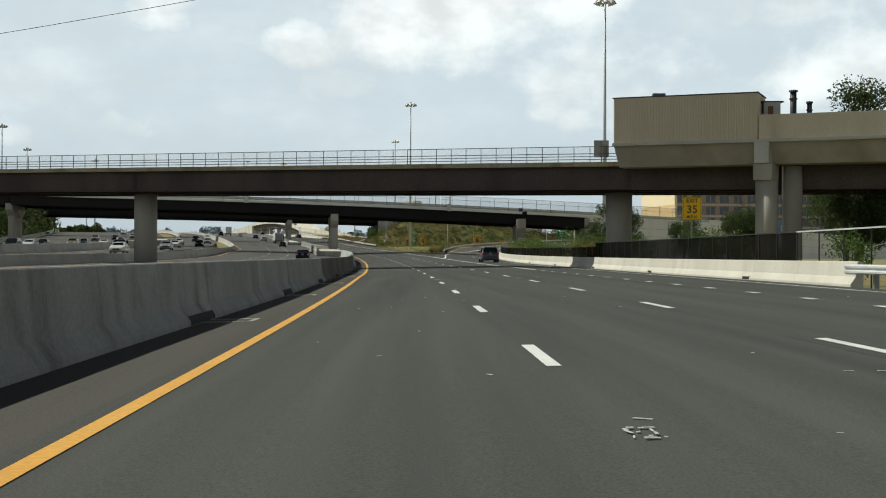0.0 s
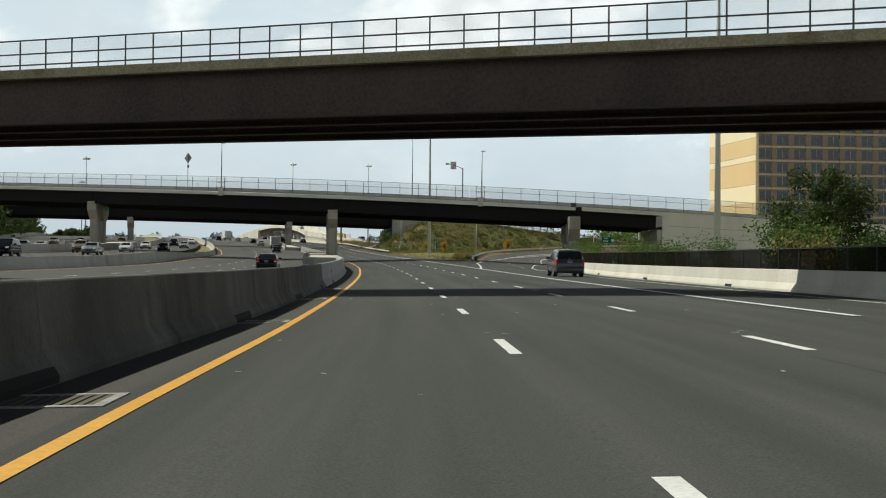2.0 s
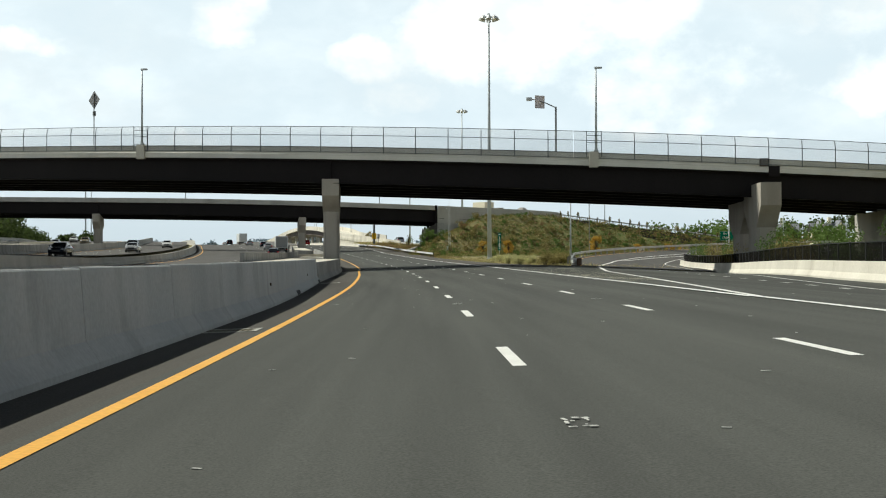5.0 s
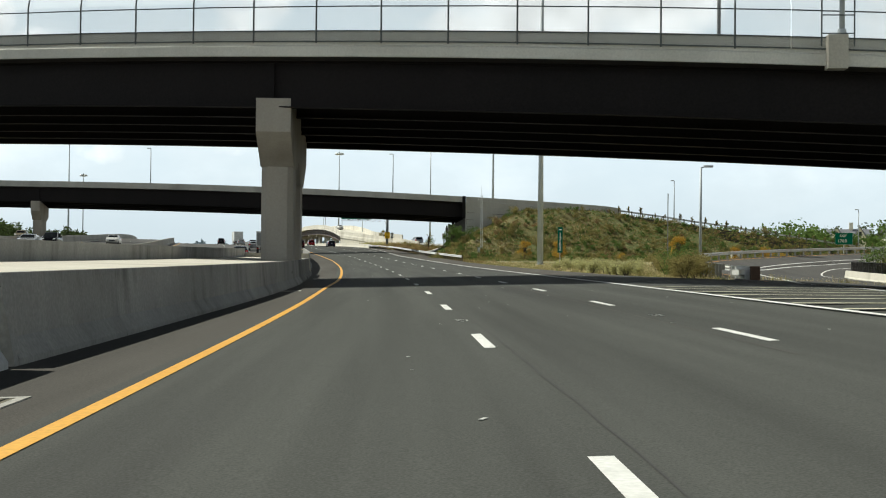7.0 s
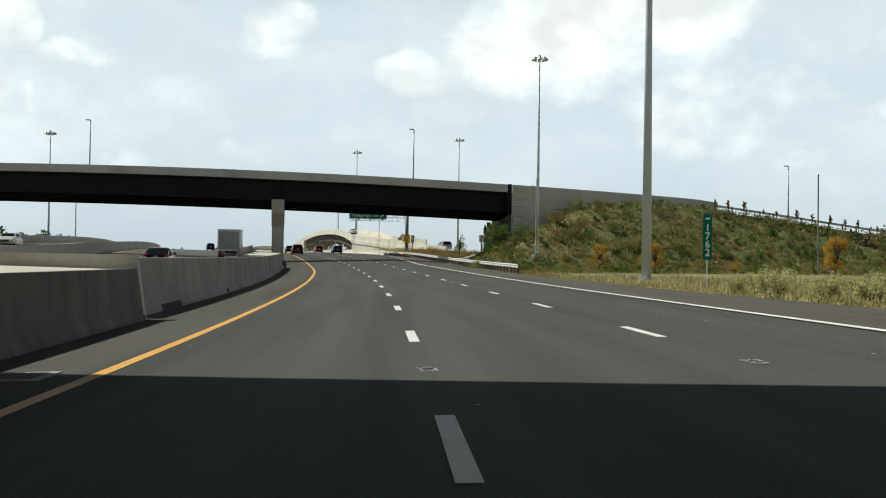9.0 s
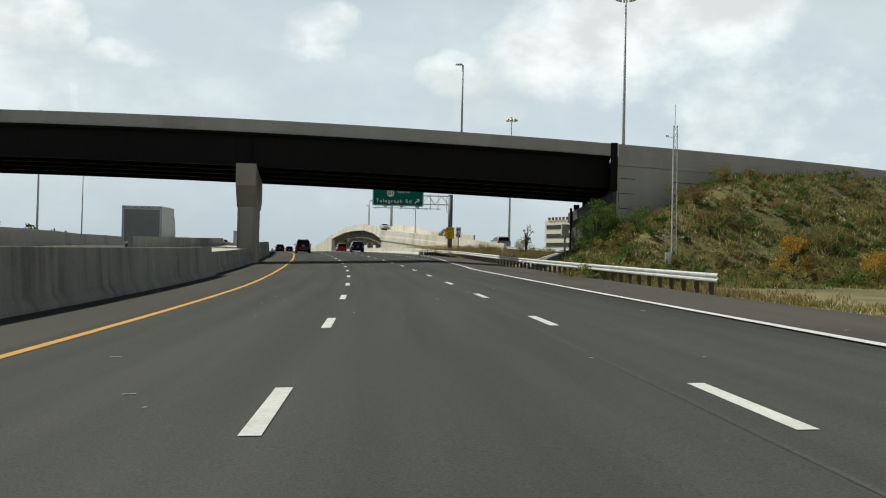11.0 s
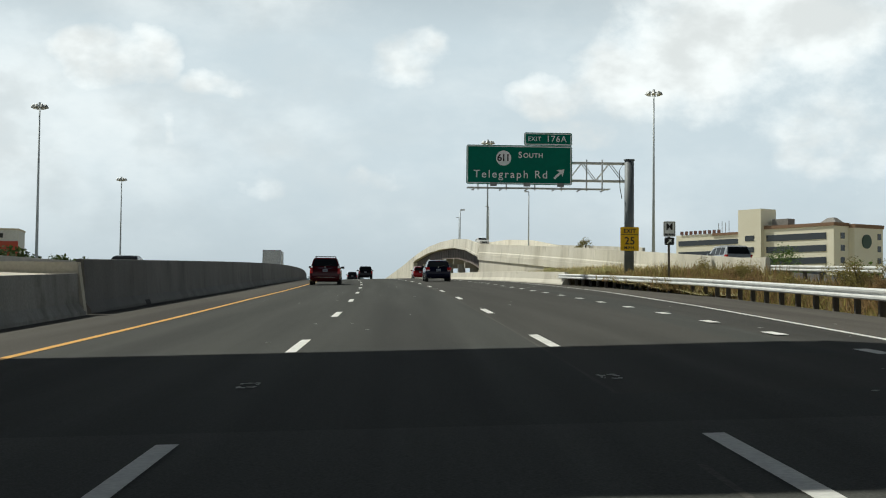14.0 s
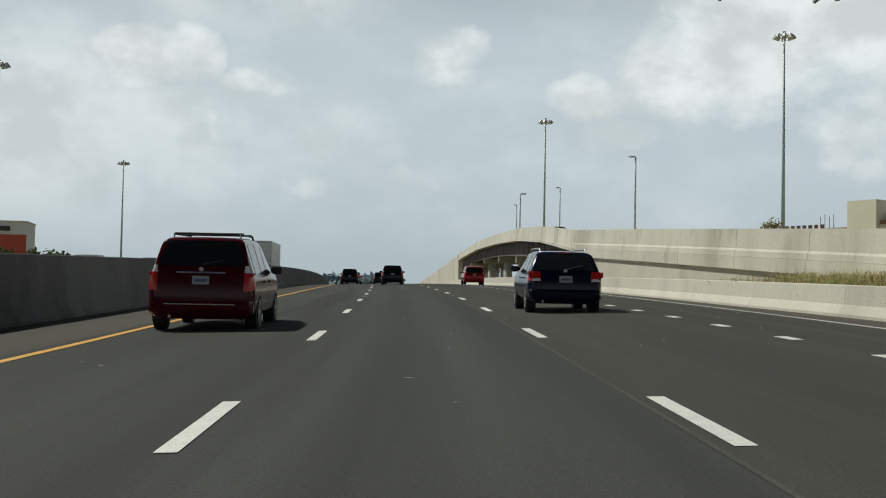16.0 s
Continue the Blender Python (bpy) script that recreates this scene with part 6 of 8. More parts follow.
GLASS = plain("tinted_glass", (0.012, 0.014, 0.016), 0.1, 0.0, 0.22)
RUBBER = plain("tyre_rubber", (0.018, 0.018, 0.018), 0.85)
RIM = plain("alloy_rim", (0.45, 0.46, 0.47), 0.35, 0.8)
TRIM = plain("black_plastic", (0.016, 0.016, 0.017), 0.6)
CHROME = plain("chrome_trim", (0.6, 0.6, 0.6), 0.15, 1.0)
LAMP_R = plain("red_lamp_lens", (0.42, 0.012, 0.012), 0.2, 0.0, 0.4)
LAMP_R.node_tree.nodes["Principled BSDF"].inputs["Emission Color"].default_value = (0.8, 0.03, 0.015, 1)
LAMP_R.node_tree.nodes["Principled BSDF"].inputs["Emission Strength"].default_value = 0.015
LAMP_C = plain("clear_lamp_lens", (0.65, 0.65, 0.66), 0.12, 0.0, 0.6)
LAMP_D = plain("dark_red_lens", (0.12, 0.006, 0.006), 0.2, 0.0, 0.4)
PLATE = plain("number_plate", (0.30, 0.31, 0.33), 0.5)
PLATE_T = plain("plate_bar", (0.09, 0.10, 0.16), 0.5)

STYLES = {
    # length, width, belt, wheel radius, [(y from the rear, top height, top width share)], rear glass (station pair), side window spans, front glass pair
    "van": (5.13, 1.985, 1.02, 0.345, [(0.0, 0.55, 0.9), (0.05, 0.92, 0.93), (0.12, 1.17, 0.92), (0.36, 1.70, 0.74), (0.58, 1.745, 0.72), (1.8, 1.76, 0.74), (3.0, 1.72, 0.74), (3.35, 1.64, 0.73), (4.25, 1.10, 0.86), (4.85, 0.92, 0.84), (5.08, 0.72, 0.8), (5.13, 0.5, 0.78)], (2, 3), [(0.62, 1.55), (1.63, 2.5), (2.58, 3.35)], (7, 8)),
    "suv": (4.6, 1.90, 1.05, 0.36, [(0.0, 0.55, 0.9), (0.05, 0.95, 0.93), (0.1, 1.10, 0.93), (0.38, 1.62, 0.76), (0.6, 1.70, 0.74), (1.6, 1.73, 0.75), (2.5, 1.70, 0.75), (2.8, 1.62, 0.74), (3.4, 1.14, 0.88), (4.2, 1.02, 0.86), (4.5, 0.8, 0.82), (4.6, 0.5, 0.8)], (2, 3), [(0.5, 1.2), (1.28, 2.0), (2.08, 2.75)], (7, 8)),
    "wagon": (4.55, 1.78, 0.93, 0.32, [(0.0, 0.5, 0.9), (0.06, 0.85, 0.93), (0.12, 0.98, 0.93), (0.5, 1.42, 0.74), (0.7, 1.465, 0.71), (1.6, 1.49, 0.73), (2.4, 1.46, 0.73), (2.75, 1.38, 0.72), (3.45, 0.98, 0.88), (4.2, 0.86, 0.86), (4.48, 0.68, 0.8), (4.55, 0.45, 0.78)], (2, 3), [(0.55, 1.15), (1.22, 2.0), (2.08, 2.75)], (7, 8)),
    "sedan": (4.7, 1.80, 0.93, 0.32, [(0.0, 0.5, 0.9), (0.05, 0.86, 0.93), (0.15, 1.0, 0.9), (0.75, 1.05, 0.88), (1.35, 1.40, 0.72), (1.7, 1.45, 0.7), (2.3, 1.46, 0.71), (2.7, 1.40, 0.71), (3.5, 0.98, 0.88), (4.35, 0.86, 0.86), (4.62, 0.68, 0.8), (4.7, 0.45, 0.78)], (3, 4), [(1.1, 1.85), (1.92, 2.75)], (7, 8)),
}


def car(kind, name, label, colour, rails=False, detail=True):
    L, Wd, belt, wr, st, rear, sides, front = STYLES[kind]
    t = thing(name, label, "car", group="traffic")
    w = Wd / 2
    zb = 0.24
    # stations along the car, closely spaced and eased at the ends
    ys = sorted({round(y, 3) for y in list(np.concatenate([np.linspace(0, 0.7, 15), np.linspace(0.7, L - 0.5, 22), np.linspace(L - 0.5, L, 8)])) + [s[0] for s in st]})
    ky, kz, kk = [s[0] for s in st], [s[1] for s in st], [s[2] for s in st]

    def at(y):
        zt = sum(float(np.interp(y + d, ky, kz)) * q for d, q in ((-0.07, 0.2), (0, 0.6), (0.07, 0.2)))
        k = sum(float(np.interp(y + d, ky, kk)) * q for d, q in ((-0.1, 0.25), (0, 0.5), (0.1, 0.25)))
        plan = w * (1 - 0.13 * max(0, 1 - y / 0.38) ** 2.2 - 0.17 * max(0, 1 - (L - y) / 0.75) ** 2)
        return plan, zt, k

    rings = []
    for y in ys:
        f, zt, k = at(y)
        b = min(belt, zt - 0.03)
        half = [(f * 0.84, zb), (f * 0.94, zb + 0.05), (f * 0.975, zb + 0.14), (f * 0.995, zb + (b - zb) * 0.4), (f, zb + (b - zb) * 0.6), (f * 0.985, zb + (b - zb) * 0.85), (f * 0.965, b)]
        up = zt - b
        for e, q in ((0.3, 0.3), (0.6, 0.6), (0.8, 0.82), (0.92, 0.95)):
            half.append((f * (0.965 + (k - 0.965) * q), b + up * e))
        half += [(f * (k - 0.05), b + up * 0.975), (f * (k - 0.16), b + up * 0.992), (f * k * 0.45, zt), (0.02, zt + 0.004)]
        rings.append([Vector((x, y - L / 2, z)) for x, z in half] + [Vector((-x, y - L / 2, z)) for x, z in reversed(half)])
    bm_ = Mesh().loft(rings)
    body = part("body", bm_, colour, t, local=True)
    body.data.shade_smooth()
    skin = BVHTree.FromPolygons([Vector(v) for v in bm_.v], bm_.f)

    def patch(name_, quad, axis, mat, parent, nu=7, nv=4, lift=0.008, lbl=""):
        """A thin curved panel laid on the body where rays along an axis meet it; quad holds four corners in the other two axes."""
        d = {"rear": Vector((0, 1, 0)), "front": Vector((0, -1, 0)), "left": Vector((1, 0, 0)), "right": Vector((-1, 0, 0))}[axis]
        outer, inner = [], []
        for j in range(nv + 1):
            for i in range(nu + 1):
                u, v = i / nu, j / nv
                p = (quad[0][0] * (1 - u) + quad[1][0] * u) * (1 - v) + (quad[3][0] * (1 - u) + quad[2][0] * u) * v
                z = (quad[0][1] * (1 - u) + quad[1][1] * u) * (1 - v) + (quad[3][1] * (1 - u) + quad[2][1] * u) * v
                o_ = Vector((p, 0, z)) - d * 6 if axis in ("rear", "front") else Vector((0, p, z)) - d * 6
                hit, nrm, _, _ = skin.ray_cast(o_, d)
                if hit is None:
                    hit, nrm = o_ + d * (6 - (L / 2 if axis in ("rear", "front") else w)), -d
                nrm = nrm if nrm.dot(d) < 0 else -nrm
                outer.append(hit + nrm * lift)
                inner.append(hit - nrm * 0.03)
        m = Mesh()
        k = len(outer)
        m.v = [tuple(p) for p in outer + inner]
        r = nu + 1
        for j in range(nv):
            for i in range(nu):
                a = j * r + i
                m.f.append((a, a + 1, a + r + 1, a + r))
                m.f.append((k + a, k + a + r, k + a + r + 1, k + a + 1))
        rim_ = [i for i in range(r)] + [j * r + nu for j in range(1, nv + 1)] + [nv * r + i for i in range(nu - 1, -1, -1)] + [j * r for j in range(nv - 1, 0, -1)]
        for a, b in zip(rim_, rim_[1:] + rim_[:1]):
            m.f.append((a, k + a, k + b, b))
        ob = part(name_, m, mat, parent, lbl, local=True)
        return ob

    zr0, zr1 = kz[rear[0]] + (kz[rear[1]] - kz[rear[0]]) * 0.06, kz[rear[1]] - 0.03
    wr0, wr1 = w * (0.80 if kind != "sedan" else 0.74), w * kk[rear[1]] * 0.90
    if kind == "sedan":
        rw = patch("rear_window", [(-wr0, kz[rear[0]] + 0.04), (wr0, kz[rear[0]] + 0.04), (wr1, zr1), (-wr1, zr1)], "rear", GLASS, t, 9, 5)
    else:
        rw = patch("rear_window", [(-wr0, zr0), (wr0, zr0), (wr1, zr1), (-wr1, zr1)], "rear", GLASS, t, 9, 5)
    zf0, zf1 = kz[front[1]] + 0.05, kz[front[0]] - 0.03
    patch("windscreen", [(-w * 0.78, zf0), (w * 0.78, zf0), (w * 0.62, zf1), (-w * 0.62, zf1)], "front", GLASS, t, 9, 5)
    for sg, ax in ((-1, "left"), (1, "right")):
        for i, (y0, y1) in enumerate(sides):
            lo = belt + 0.035
            t0, t1 = at(y0)[1] - 0.13, at(y1)[1] - 0.13
            ya, yb_ = y0 + (0.10 if i == 0 else 0), y1 - (0.04 if i == len(sides) - 1 else 0)
            patch("side_window", [(y0 - L / 2, lo), (y1 + (0.18 if i == len(sides) - 1 else 0) - L / 2, lo), (yb_ - L / 2, max(t1, lo + 0.1)), (ya - L / 2, max(t0, lo + 0.1))], ax, GLASS, t, 4, 3, 0.005)
        yf = sides[-1][1] + 0.08
        f = at(yf)[0]
        part("mirror", Mesh().loft([[Vector((sg * (f * 0.95 + a), yf - L / 2 + b, belt + 0.03 + c)) for b, c in ((-0.05 * q, 0.07 - 0.07 * q), (0.05 * q, 0.07 - 0.07 * q), (0.06 * q, 0.07 + 0.08 * q), (-0.04 * q, 0.07 + 0.08 * q))] for a, q in ((0.0, 0.5), (0.06, 0.95), (0.2, 1.0), (0.23, 0.7))]), TRIM if detail else colour, t, smooth=False, local=True)
        if detail:
            patch("door_line", [(sides[-1][0] - 0.045 - L / 2, 0.42), (sides[-1][0] - 0.03 - L / 2, 0.42), (sides[-1][0] - 0.03 - L / 2, belt), (sides[-1][0] - 0.045 - L / 2, belt)], ax, TRIM, t, 1, 4, 0.002)
            for y in ([s[0] + 0.16 for s in sides[1:]]):
                patch("door_handle", [(y - L / 2, belt - 0.13), (y + 0.2 - L / 2, belt - 0.13), (y + 0.2 - L / 2, belt - 0.095), (y - L / 2, belt - 0.095)], ax, colour, t, 3, 1, 0.03)
        for yc in (0.19 * L, 0.80 * L):
            c = Vector((sg * (w - 0.115), yc - L / 2, wr))
            arch = Mesh().tube([c + Vector((sg * -0.12, 0, 0.02)), c + Vector((sg * 0.095, 0, 0.02))], wr * 1.13, 20)
            part("wheel_arch", arch, TRIM, t, local=True)
            seg = 22
            prof = [(0.10, wr * 0.66), (0.118, wr * 0.72), (0.118, wr * 0.9), (0.085, wr), (-0.085, wr), (-0.115, wr * 0.9), (-0.10, wr * 0.62)]
            tm = Mesh().loft([[c + Vector((sg * px_, math.cos(a) * r, math.sin(a) * r)) for px_, r in prof] for a in [2 * math.pi * i / seg for i in range(seg + 1)]], True, False)
            ty = part("wheel", tm, RUBBER, t, smooth=True, local=True)
            rm = Mesh().tube([c + Vector((sg * 0.06, 0, 0)), c + Vector((sg * 0.112, 0, 0))], wr * 0.2, 10)
            rm.loft([[c + Vector((sg * px_, math.cos(a) * r, math.sin(a) * r)) for px_, r in ((0.085, wr * 0.60), (0.116, wr * 0.60), (0.116, wr * 0.68), (0.085, wr * 0.68))] for a in [2 * math.pi * i / seg for i in range(seg + 1)]], True, False)
            for i in range(6):
                a = 2 * math.pi * i / 6
                rm.loft([[c + Vector((sg * px_, math.cos(a + d) * r, math.sin(a + d) * r)) for d, r in ((-0.35, wr * 0.15), (0.35, wr * 0.15), (0.17, wr * 0.62), (-0.17, wr * 0.62))] for px_ in (0.09, 0.114)])
            part("rim", rm, RIM, ty, local=True)
    # rear and front fittings laid on the body
    big = kind in ("van", "suv")
    z0, z1 = (0.74, 1.08) if big else (0.74, 0.98)
    x0, x1 = (0.79, 0.93) if big else (0.67, 0.93)
    for sg, ax in ((-1, "left"), (1, "right")):
        tl = patch("tail_lamp", [(sg * w * x0, z0), (sg * w * x1, z0 + 0.01), (sg * w * (x1 - 0.02), z1), (sg * w * (x0 + 0.015), z1)], "rear", LAMP_R, t, 6, 5, 0.012, "red tail lamp")
        patch("side_lens", [(0.06 - L / 2, z0 + 0.01), (0.30 - L / 2, z0 + 0.05), (0.34 - L / 2, z1), (0.10 - L / 2, z1)], ax, LAMP_R, tl, 3, 4, 0.006)
        zc0, zc1 = (z1 + 0.004, z1 + 0.13) if big else (z0 + 0.01, z0 + 0.07)
        patch("reversing_lens", [(sg * w * (x0 + 0.01), zc0), (sg * w * (x1 - 0.03), zc0), (sg * w * (x1 - 0.06), zc1), (sg * w * (x0 + 0.02), zc1)], "rear", LAMP_C, t, 4, 3, 0.012 if big else 0.016)
        hz_ = 0.74 if big else 0.62
        patch("headlamp", [(sg * w * 0.52, hz_), (sg * w * 0.84, hz_ + 0.02), (sg * w * 0.86, hz_ + 0.15), (sg * w * 0.55, hz_ + 0.12)], "front", LAMP_C, t, 5, 3, 0.01)
    fr = w * 0.88
    yr = -L / 2
    bz = 0.56
    part("bumper", Mesh().loft([[Vector((x, yr + dy + y, z)) for y, z in ((-0.025, 0.34), (-0.05, 0.42), (-0.05, bz - 0.05), (-0.02, bz), (0.12, bz + 0.005), (0.12, 0.32))] for x, dy in ((-fr * 1.10, 0.19), (-fr * 1.03, 0.06), (-fr * 0.9, 0.015), (-fr * 0.4, 0.0), (fr * 0.4, 0.0), (fr * 0.9, 0.015), (fr * 1.03, 0.06), (fr * 1.10, 0.19))]), colour, t, smooth=False, local=True)
    part("lower_valance", Mesh().box((0, yr + 0.12, 0.30), (fr * 1.6, 0.2, 0.10)), TRIM, t, local=True)
    zp = 0.94 if big else 0.80
    pl = patch("plate", [(-0.155, zp - 0.078), (0.155, zp - 0.078), (0.155, zp + 0.078), (-0.155, zp + 0.078)], "rear", PLATE, t, 1, 1, 0.012)
    patch("plate_bar", [(-0.11, zp - 0.03), (0.11, zp - 0.03), (0.11, zp + 0.02), (-0.11, zp + 0.02)], "rear", PLATE_T, pl, 1, 1, 0.015)
    if big:
        patch("handle_bar", [(-0.45, zp + 0.12), (0.45, zp + 0.12), (0.45, zp + 0.15), (-0.45, zp + 0.15)], "rear", CHROME if kind == "van" else colour, t, 6, 1, 0.03)
    if kind == "van":
        part("bumper_strip", Mesh().box((0, yr - 0.048, bz - 0.06), (fr * 1.5, 0.012, 0.018)), CHROME, t, local=True)
    part("exhaust", Mesh().tube([(-0.55, yr - 0.02, 0.27), (-0.55, yr + 0.3, 0.27)], 0.03, 8), CHROME, t, local=True)
    patch("grille", [(-w * 0.45, 0.42), (w * 0.45, 0.42), (w * 0.48, 0.62), (-w * 0.48, 0.62)], "front", TRIM, t, 4, 2, 0.012)
    part("underbody", Mesh().box((0, 0, 0.26), (w * 1.55, L * 0.86, 0.10)), TRIM, t, local=True)
    if detail:
        zc = zr0 - 0.015
        patch("wiper", [(0.02, zr0 + 0.01), (0.42, zr0 + 0.10), (0.42, zr0 + 0.12), (0.02, zr0 + 0.035)], "rear", TRIM, rw, 5, 1, 0.025)
        patch("brake_lamp", [(-0.14, zr1 + 0.022), (0.14, zr1 + 0.022), (0.14, zr1 + 0.04), (-0.14, zr1 + 0.04)], "rear", LAMP_D, t, 2, 1, 0.012)
        hit = skin.ray_cast(Vector((0, -6, zp + 0.20)), Vector((0, 1, 0)))[0]
        part("badge", Mesh().tube([hit + Vector((0, -0.018, 0)), hit + Vector((0, 0.02, 0))], 0.045, 14), CHROME, t, local=True)
    if rails:
        for sg in (-1, 1):
            f, zt, k = at(1.4)
            x = sg * f * (k - 0.1)
            part("roof_rail", Mesh().tube([(x, 0.75 - L / 2, zt - 0.06), (x, 0.85 - L / 2, zt + 0.05), (x, 2.7 - L / 2, zt + 0.05), (x, 2.85 - L / 2, zt - 0.06)], 0.022, 6), RIM if kind == "wagon" else TRIM, t, local=True)
        if kind == "van":
            for y in (1.0, 2.3):
                part("cross_bar", Mesh().tube([(-w * 0.66, y - L / 2, 1.82), (w * 0.66, y - L / 2, 1.82)], 0.02, 6), TRIM, t, local=True)
    return t


def put(ob, s, n, turn=0.0):
    ob.matrix_basis = road_pose(s, n, 0.0, turn)
    return ob


van = put(car("van", "minivan", "dark red minivan with tinted glass and a roof rack", paint("wine_red_paint", (0.05, 0.003, 0.0055), 0.0), rails=True), 481.6, -2.30)
wagon = put(car("wagon", "station_wagon", "dark navy blue station wagon with silver roof rails", paint("navy_paint", (0.004, 0.006, 0.020), 0.0), rails=True), 488.0, 5.3)
put(car("suv", "suv", "grey sport utility car with dark windows and roof rails", paint("grey_paint", (0.10, 0.105, 0.115)), rails=True), 127.5, 9.6)
put(car("suv", "suv", "bright red sport utility car climbing towards the flyover", paint("red_paint", (0.26, 0.014, 0.016)), detail=False), 576, 9.4)
black_suv = put(car("suv", "suv", "black sport utility car in the middle lane", paint("black_paint", (0.010, 0.010, 0.012)), detail=False), 572, 1.8)
silver = put(car("sedan", "sedan", "silver sedan with dark windows", paint("silver_paint", (0.36, 0.37, 0.38)), detail=False), 606, -1.9)
black_sedan = put(car("sedan", "sedan", "black sedan on the parallel carriageway", paint("black_sedan_paint", (0.012, 0.014, 0.02)), detail=False), 157, -11.6)
white_sedan = car("sedan", "sedan", "white sedan coming the other way", paint("white_paint", (0.62, 0.62, 0.60), 0.0), detail=False)
put(white_sedan, 262, -53.0, 180)
tan_suv = put(car("suv", "suv", "pale gold sport utility car coming the other way", paint("gold_paint", (0.30, 0.26, 0.19)), detail=False), 240, -56.0, 180)
for ob, s, n, tn in ((white_sedan, 205, -57, 180), (white_sedan, 330, -56, 180), (black_sedan, 341, -14.3, 0), (black_sedan, 300, -53.5, 180), (silver, 285, -60, 180), (black_sedan, 370, -60, 180), (tan_suv, 420, -53, 180), (white_sedan, 470, -60, 180),
                     (silver, 430, -13.8, 0), (black_sedan, 470, -13.0, 0), (white_sedan, 150, -34.0, 180), (black_suv, 171, -37.4, 180), (silver, 196, -34.0, 180), (tan_suv, 222, -40.0, 180), (white_sedan, 246, -37.4, 180), (black_sedan, 268, -34.0, 180), (white_sedan, 300, -40.0, 180), (silver, 322, -34.0, 180), (black_suv, 352, -37.4, 180), (white_sedan, 384, -34.0, 180), (silver, 520, -13.8, 0), (black_suv, 560, -17.5, 0), (white_sedan, 640, -14, 0), (black_suv, 640, 1.8, 0), (black_suv, 600, -2.3, 0),
                     (silver, 140, -60, 180), (black_suv, 175, -53, 180), (white_sedan, 100, -56, 180), (tan_suv, 350, -64, 180), (silver, 395, -56, 180), (black_sedan, 255, -64, 180)):
    copy_thing(ob, road_pose(s, n, 0.0, tn))
ramp_suv = car("suv", "suv", "silver sport utility car on the ramp", paint("light_silver_paint", (0.42, 0.44, 0.46)), detail=False)
q = fly(481, 3.8, -1.2)
ramp_suv.matrix_basis = pose(q.x, q.y, q.z, 0, 0, math.degrees(heading(481)) + 6)
q = fly(600, 4.0, -1.2)
copy_thing(white_sedan, pose(q.x, q.y, q.z, 3, 0, math.degrees(heading(600)) + 184))


def truck(name, label, L, Wd, H, floor, body_mat, door_mat, semi):
    t = thing(name, label, "truck", group="traffic")
    w = Wd / 2
    part("box_body", Mesh().box((0, 0, floor + (H - floor) / 2), (Wd, L, H - floor)), body_mat, t, local=True)
    part("roll_door", Mesh().box((0, -L / 2 - 0.012, floor + (H - floor) * 0.48), (Wd * 0.88, 0.03, (H - floor) * 0.86)), door_mat, t, local=True)
    for i in range(9):
        part("door_rib", Mesh().box((0, -L / 2 - 0.03, floor + 0.2 + (H - floor) * 0.82 * i / 9), (Wd * 0.87, 0.012, 0.03)), door_mat, t, local=True)
    for x in (-w + 0.05, w - 0.05):
        part("corner_post", Mesh().box((x, -L / 2 - 0.01, floor + (H - floor) / 2), (0.09, 0.05, H - floor + 0.02)), RIM, t, local=True)
    part("header", Mesh().box((0, -L / 2 - 0.012, H - 0.08), (Wd, 0.05, 0.18)), RIM, t, local=True)
    for x in (-0.4, 0, 0.4, -w + 0.15, w - 0.15):
        part("marker_lamp", Mesh().box((x, -L / 2 - 0.045, H - 0.08), (0.09, 0.02, 0.05)), LAMP_R, t, local=True)
    part("underrun_bar", Mesh().box((0, -L / 2 + 0.1, 0.55), (Wd * 0.9, 0.12, 0.12)), TRIM, t, local=True)
    for sg in (-1, 1):
        part("hanger", Mesh().box((sg * 0.6, -L / 2 + 0.12, (floor + 0.55) / 2), (0.1, 0.1, floor - 0.5)), TRIM, t, local=True)
        part("tail_lamp", Mesh().box((sg * (w - 0.25), -L / 2 + 0.02, 0.72), (0.26, 0.06, 0.12)), LAMP_R, t, local=True)
        for yc in ((-L / 2 + 1.2, -L / 2 + 2.5) if semi else (-L / 2 + 1.5, L / 2 + 1.0)):
            c = Vector((sg * (w - 0.2), yc, 0.5))
            ty = part("wheel", Mesh().tube([c - Vector((0.16, 0, 0)), c + Vector((0.16, 0, 0))], 0.5, 18), RUBBER, t, local=True)
            part("hub", Mesh().tube([c + Vector((sg * 0.1, 0, 0)), c + Vector((sg * 0.18, 0, 0))], 0.24, 12), RIM, ty, local=True)
    part("chassis", Mesh().box((0, 0, floor - 0.15), (0.9, L * 0.95, 0.28)), TRIM, t, local=True)
    part("cab", Mesh().loft([[Vector((x, L / 2 + 0.2 + y, z)) for y, z in ((0, 0.5), (2.0, 0.5), (2.05, 1.3), (1.7, 2.5), (1.3, 2.75), (0, 2.8))] for x in (-1.05, 1.05)]), body_mat, t, local=True)
    part("cab_glass", Mesh().loft([[Vector((x, L / 2 + 0.2 + y, z)) for y, z in ((2.07, 1.4), (1.74, 2.45), (1.70, 2.45), (2.03, 1.4))] for x in (-0.95, 0.95)]), GLASS, t, local=True)
    return t


